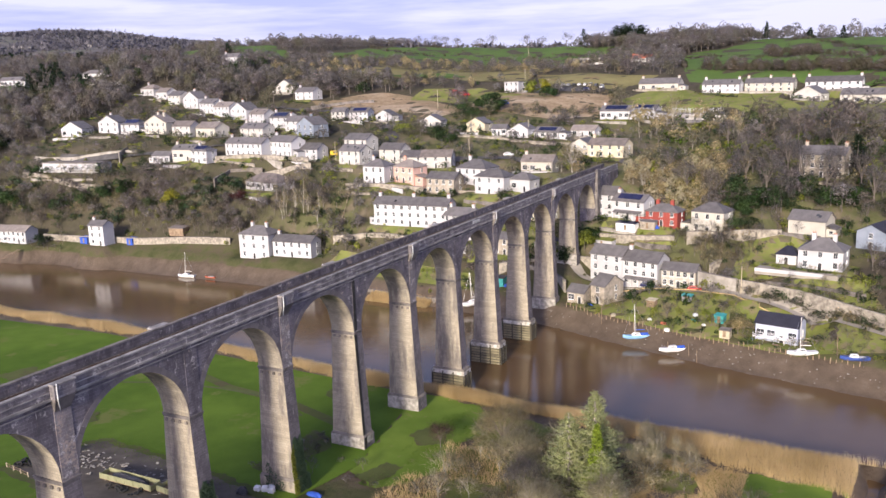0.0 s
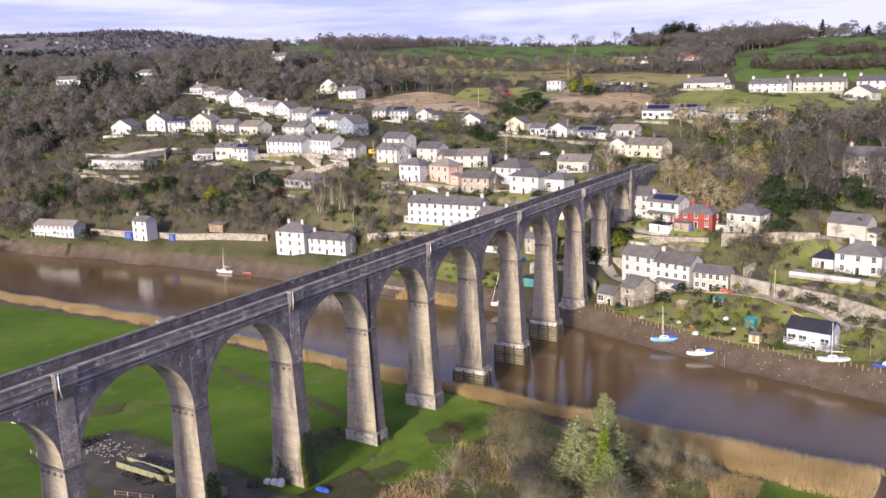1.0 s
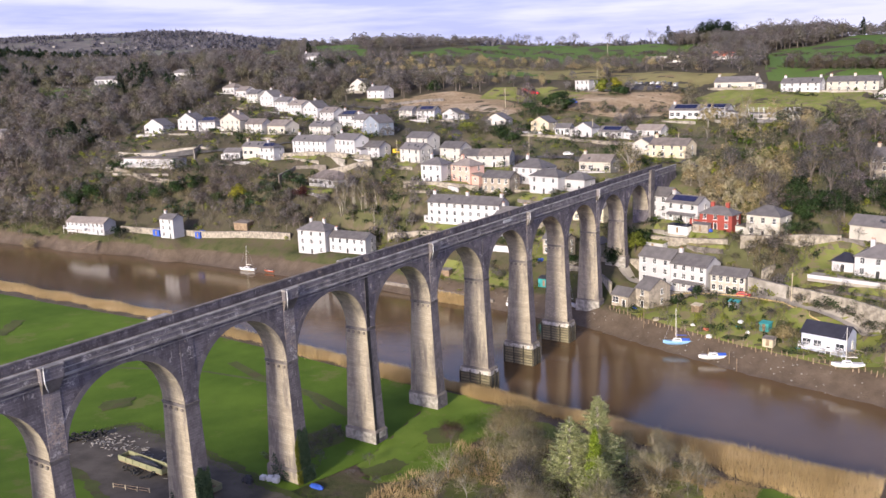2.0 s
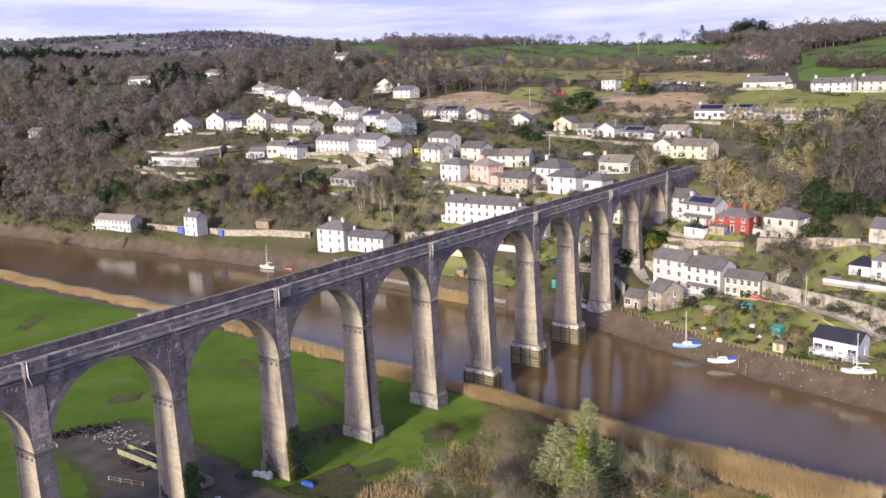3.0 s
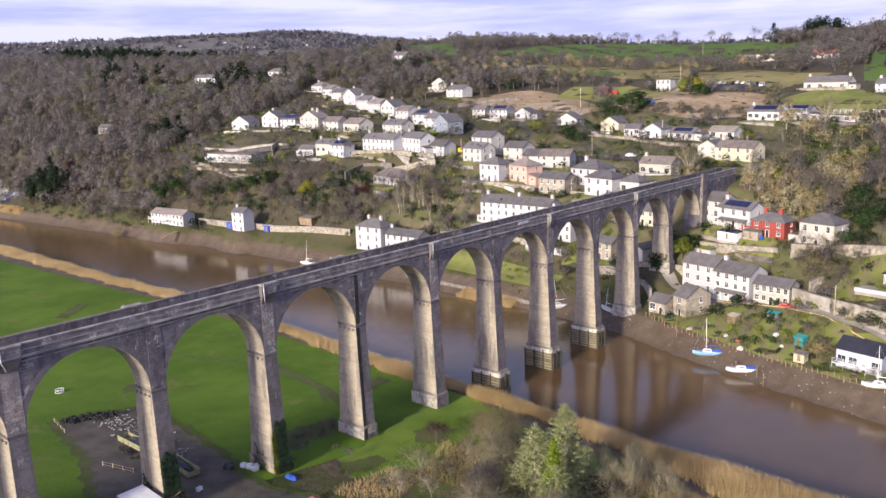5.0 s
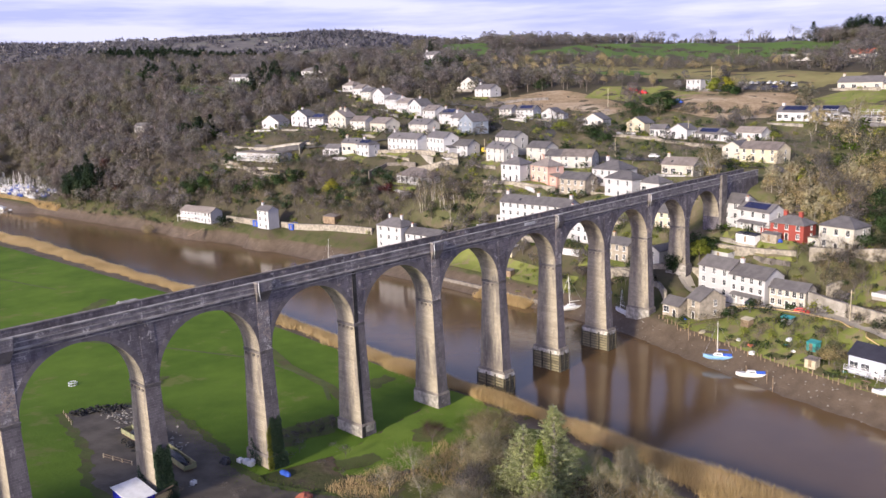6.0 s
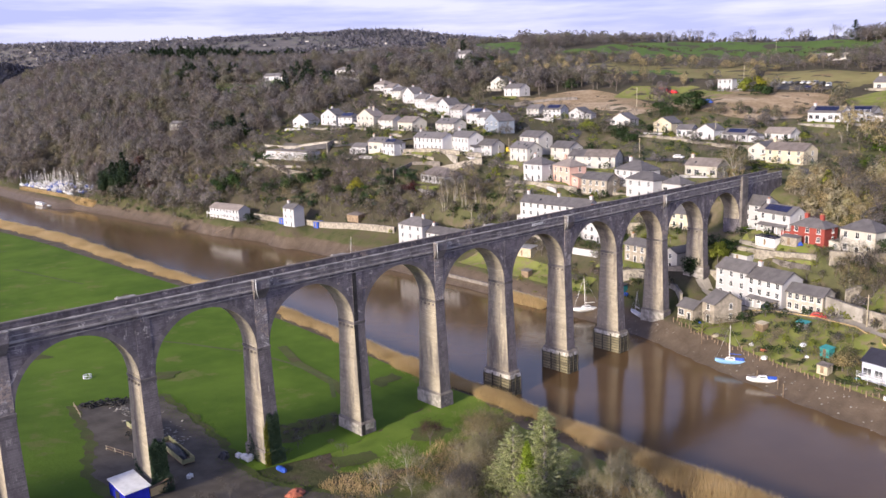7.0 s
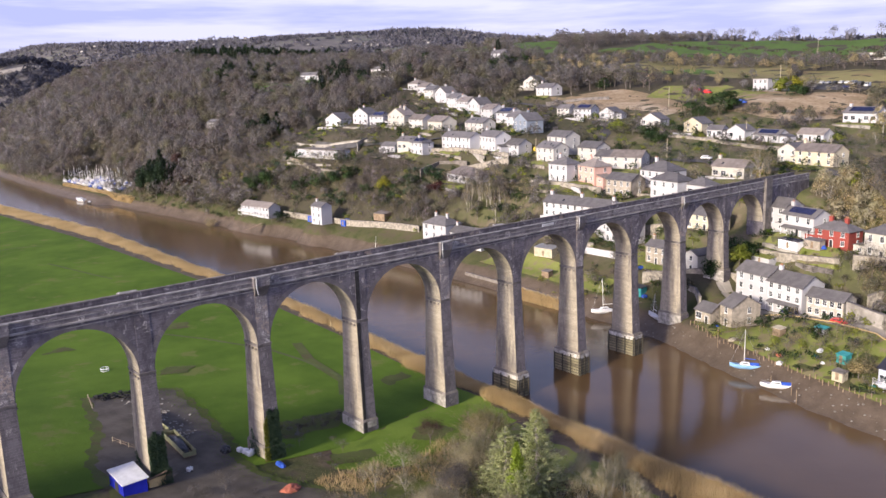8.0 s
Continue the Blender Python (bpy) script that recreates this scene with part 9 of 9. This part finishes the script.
# dark evergreens and shrubs on the railway slope
for bx, by, h, r in ((230, -44, 9.5, 5.0), (221, -56, 7.5, 4.6), (226, -50, 6.0, 4.6), (222, -64, 7.0, 5.0), (228, -72, 6.5, 5.0), (229.4, -79, 6.5, 4.2), (236, -62, 7.0, 5.2), (219, -48, 4.5, 3.6)):
    lone_tree("evergreen_oak", leafy(rng, h, r, 1500, 0.55), bx, by, ("bark", "evergreen"), "dense dark evergreen on the railway slope", group="evergreens on the railway slope")
for bx, by, h, r, m in ((199.5, -0.8, 6.0, 3.2, "lit_leaves"), (203, -3, 5.0, 3.0, "evergreen"), (330, 101, 8, 6.5, "evergreen"), (334, 108, 7, 5.5, "evergreen"), (289, 108, 7, 6, "olive_twigs"), (287, 99, 6, 5, "evergreen"), (284, 90, 6, 4.4, "evergreen"), (293, 118, 6, 5, "lit_leaves"), (296, 128, 6, 5, "ash_twigs"), (303, 92, 3.5, 3.4, "evergreen")):
    bush(bx, by, h, r, m, "broad garden bush among the houses", 900, 0.6)
lone_tree("willow", bare_tree(rng, 11, 6.0, 1800, 0.09, 1.3, 12, 0.3, 5), 241.2, 17.4, ("pale_bark", "lit_twigs"), "wide pale bare tree above the railway")
lone_tree("tree", bare_tree(rng, 8, 4.2, 900, 0.06, 1.1, 10, 0.22, 6), 188.2, -85.1, ("bark", "purple_twigs"), "dark open bare tree beside the villa")

# big evergreens beside the boatyard and along the shore woods
erng = np.random.default_rng(83)
for ex, ey, h, r in ((167.5, 388, 17, 5.0), (169.5, 380, 20, 5.6), (167.5, 373, 17, 5.0), (173, 367, 19, 5.6), (176, 376, 19, 5.6)):
    lone_tree("evergreen_tree", leafy(erng, h, r, 1500, 1.1), ex, ey, ("bark", "dark_conifer"), "tall dark evergreen beside the boatyard", "tree", erng.uniform(0, 360), 1.0, "evergreens by the boatyard")
for ex, ey, h, r in ((189, 283, 9, 5.0), (192, 273, 10, 5.4), (195, 243, 8, 4.6), (199, 233, 9, 5.2), (203, 224, 8, 5.0), (207, 217, 7, 4.4)):
    lone_tree("ivy_tree", leafy(erng, h, r, 900, 0.8), ex, ey, ("bark", "evergreen"), "green ivy-covered tree above the shore cottages", "tree", erng.uniform(0, 360), 1.0, "ivy-covered trees above the shore")
for ex, ey, h, r in ((229, 356, 15, 4.4), (233, 347, 16, 4.6), (236, 340, 13, 4.2)):
    lone_tree("conifer_tree", leafy(erng, h, r, 900, 0.9), ex, ey, ("bark", "dark_conifer"), "dark evergreen standing in the hillside woods", "tree", erng.uniform(0, 360), 1.0, "evergreens in the hillside woods")
lone_tree("copper_tree", leafy(erng, 9, 4.6, 900, 0.7), 179, 355, ("bark", "red_twigs"), "reddish bare tree next to the dark evergreens", "tree")

# scrub along the cut edges of the cleared ground
line = np.array([(344, 118), (338, 90), (348, 60), (352, 34), (384, 42), (384, 96)], float)
f = rng.random(170) * (len(line) - 1)
k = f.astype(int)
p = line[k] + (line[k + 1] - line[k]) * (f - k)[:, None] + rng.normal(size=(170, 2)) * 1.6
stand("edge_scrub", SCRUB + BUSH, np.column_stack([p, rng.uniform(0.5, 1.2, 170)]), ("bark", "olive_twigs", "brown_twigs", "evergreen", "lit_twigs"), "rough scrub along the edges of the cleared ground", "scrub", 100)

# overgrown bank between the quay cottage and the villa, and the plots under the arches
BANK_GROWTH = [(189, -38), (203, -28), (206, -46), (203, -56), (192, -52)]
x, y = scatter(rng, 186, 208, -58, -26, 2.1)
ok = inside(x, y, BANK_GROWTH) & clear_of(x, y, 0.8)
stand("bank_scrub", SCRUB, np.stack([x[ok], y[ok], rng.uniform(0.7, 1.25, ok.sum())], 1), ("bark", "brown_twigs", "olive_twigs", "lit_twigs", "brown_twigs"), "thick brown and olive scrub on the garden bank", "scrub", 97)
x, y = scatter(rng, 176, 214, 8, 62, 3.0)
ok = clear_of(x, y, 0.6) & (rng.random(len(x)) < 0.75) & ~((y < 12) & (x < 200))
stand("plot_scrub", BUSH + SCRUB, np.stack([x[ok], y[ok], rng.uniform(0.35, 0.85, ok.sum())], 1), ("bark", "evergreen", "lit_leaves", "winter_twigs", "olive_twigs", "grass_tuft", "lit_twigs"), "mixed shrubs and brush in the plots behind the arches", "scrub", 98)
x, y = scatter(rng, 194, 208, -30, 0, 2.2)
ok = clear_of(x, y, 0.3) & (rng.random(len(x)) < 0.7)
stand("garden_growth", BUSH + SCRUB, np.stack([x[ok], y[ok], rng.uniform(0.3, 0.7, ok.sum())], 1), ("bark", "evergreen", "lit_leaves", "winter_twigs", "olive_twigs", "lit_twigs"), "crowded shrubs in the stepped gardens below the red villa", "shrubs", 99)

# terrace before the square villa
terrace = thing("terrace", pose(186.2, -72, 14.6, 0, 0, -8), "white garden terrace wall before the villa", "terrace")
part("terrace_wall", boxed(-5.2, -4.9, -2, 16, -0.6, 0.35), "white_render", terrace)
part("paving", boxed(-4.9, -0.3, -6, 16, -1.5, 0.06), "pale_lane", terrace)

# gardens under the arches
field_edge = [(190, 20), (196, 20), (206, 34), (200, 40), (191, 38)]
drape("gardens", ragged(field_edge, 0.6), "garden_grass", "green garden behind the arches", "gardens", 0.18, 3.0)
stone_wall([(194.5, 55), (194.3, 40)], 2.2, "white garden wall below the tall house", "white_render", 0.35)
stone_wall([(188.6, 24), (187.4, 12), (184.5, 4), (179.5, -1)], 1.8, "grey stone wall along the lane under the arches")
crumpled("tarpaulin", 191.0, 28.6, 1.6, 1.1, 0.8, "tarp_blue", "bright blue cover behind the arches", "tarpaulin", 21)
crumpled("tarpaulin", 180.5, 19.0, 1.2, 0.9, 0.8, "tarp_blue", "blue cover on the shore behind the piers", "tarpaulin", 22)
lean_to(181.5, 22.0, 4.0, 3.0, 2.4, 0, "teal_paint", "dark_paint", "dark green shed on the shore behind the piers")
for bx, by, h, r, m in ((190.9, 3.3, 5.5, 2.2, "evergreen"), (186, 33, 4, 3, "brown_twigs"), (183, 40, 4.5, 3.2, "winter_twigs"), (199, 7, 6.5, 3.6, "lit_leaves"), (204, 4, 7.0, 3.6, "evergreen"), (206, 10, 6, 3.5, "olive_twigs"), (190, 16, 3.2, 2.2, "evergreen"), (205, 28, 4, 3, "lit_leaves"), (186, 8, 3, 2.2, "olive_twigs")):
    bush(bx, by, h, r, m, "garden bush behind the railway arches", 700, 0.45)
# load of scrap in the trailer
for k, (tx, ty, tr) in enumerate(((31.4, 12.6, -4), (31.2, 25.4, 0))):
    crumpled("scrap_load", tx, ty, 0.95, 4.6, 0.9, "dark_paint", "dark heap of scrap filling a trailer", "scrap", 23 + k).matrix_world = pose(tx, ty, lz(tx, ty) + 0.85, 0, 0, tr)

# tan coppice between the railway and the red villa
x, y = scatter(rng, 219, 262, -34, -5, 3.6)
ok = clear_of(x, y, 1.5) | (x > 226)
stand("coppice", BARE, np.stack([x[ok], y[ok], rng.uniform(0.38, 0.62, ok.sum())], 1), ("pale_bark", "lit_twigs", "grey_twigs"), "tan leafless coppice on the railway slope", "coppice", 95)
x, y = scatter(rng, 250, 330, -100, 0, 6.0)
ok = clear_of(x, y, 3.0) & (rng.random(len(x)) < 0.5)
stand("shrubs", BUSH, np.stack([x[ok], y[ok], rng.uniform(1.2, 2.4, ok.sum())], 1), ("bark", "lit_leaves", "olive_twigs", "lit_twigs", "lit_twigs", "grass_tuft"), "yellow-green and olive bushes on the railway slope", "shrubs", 96)
ribbon("ditch_bank", [(85, 62), (80, 47), (77.5, 27), (70, 5)], 2.6, "trodden_turf", "brown rough bank along a ditch", "bank", lift=0.17)
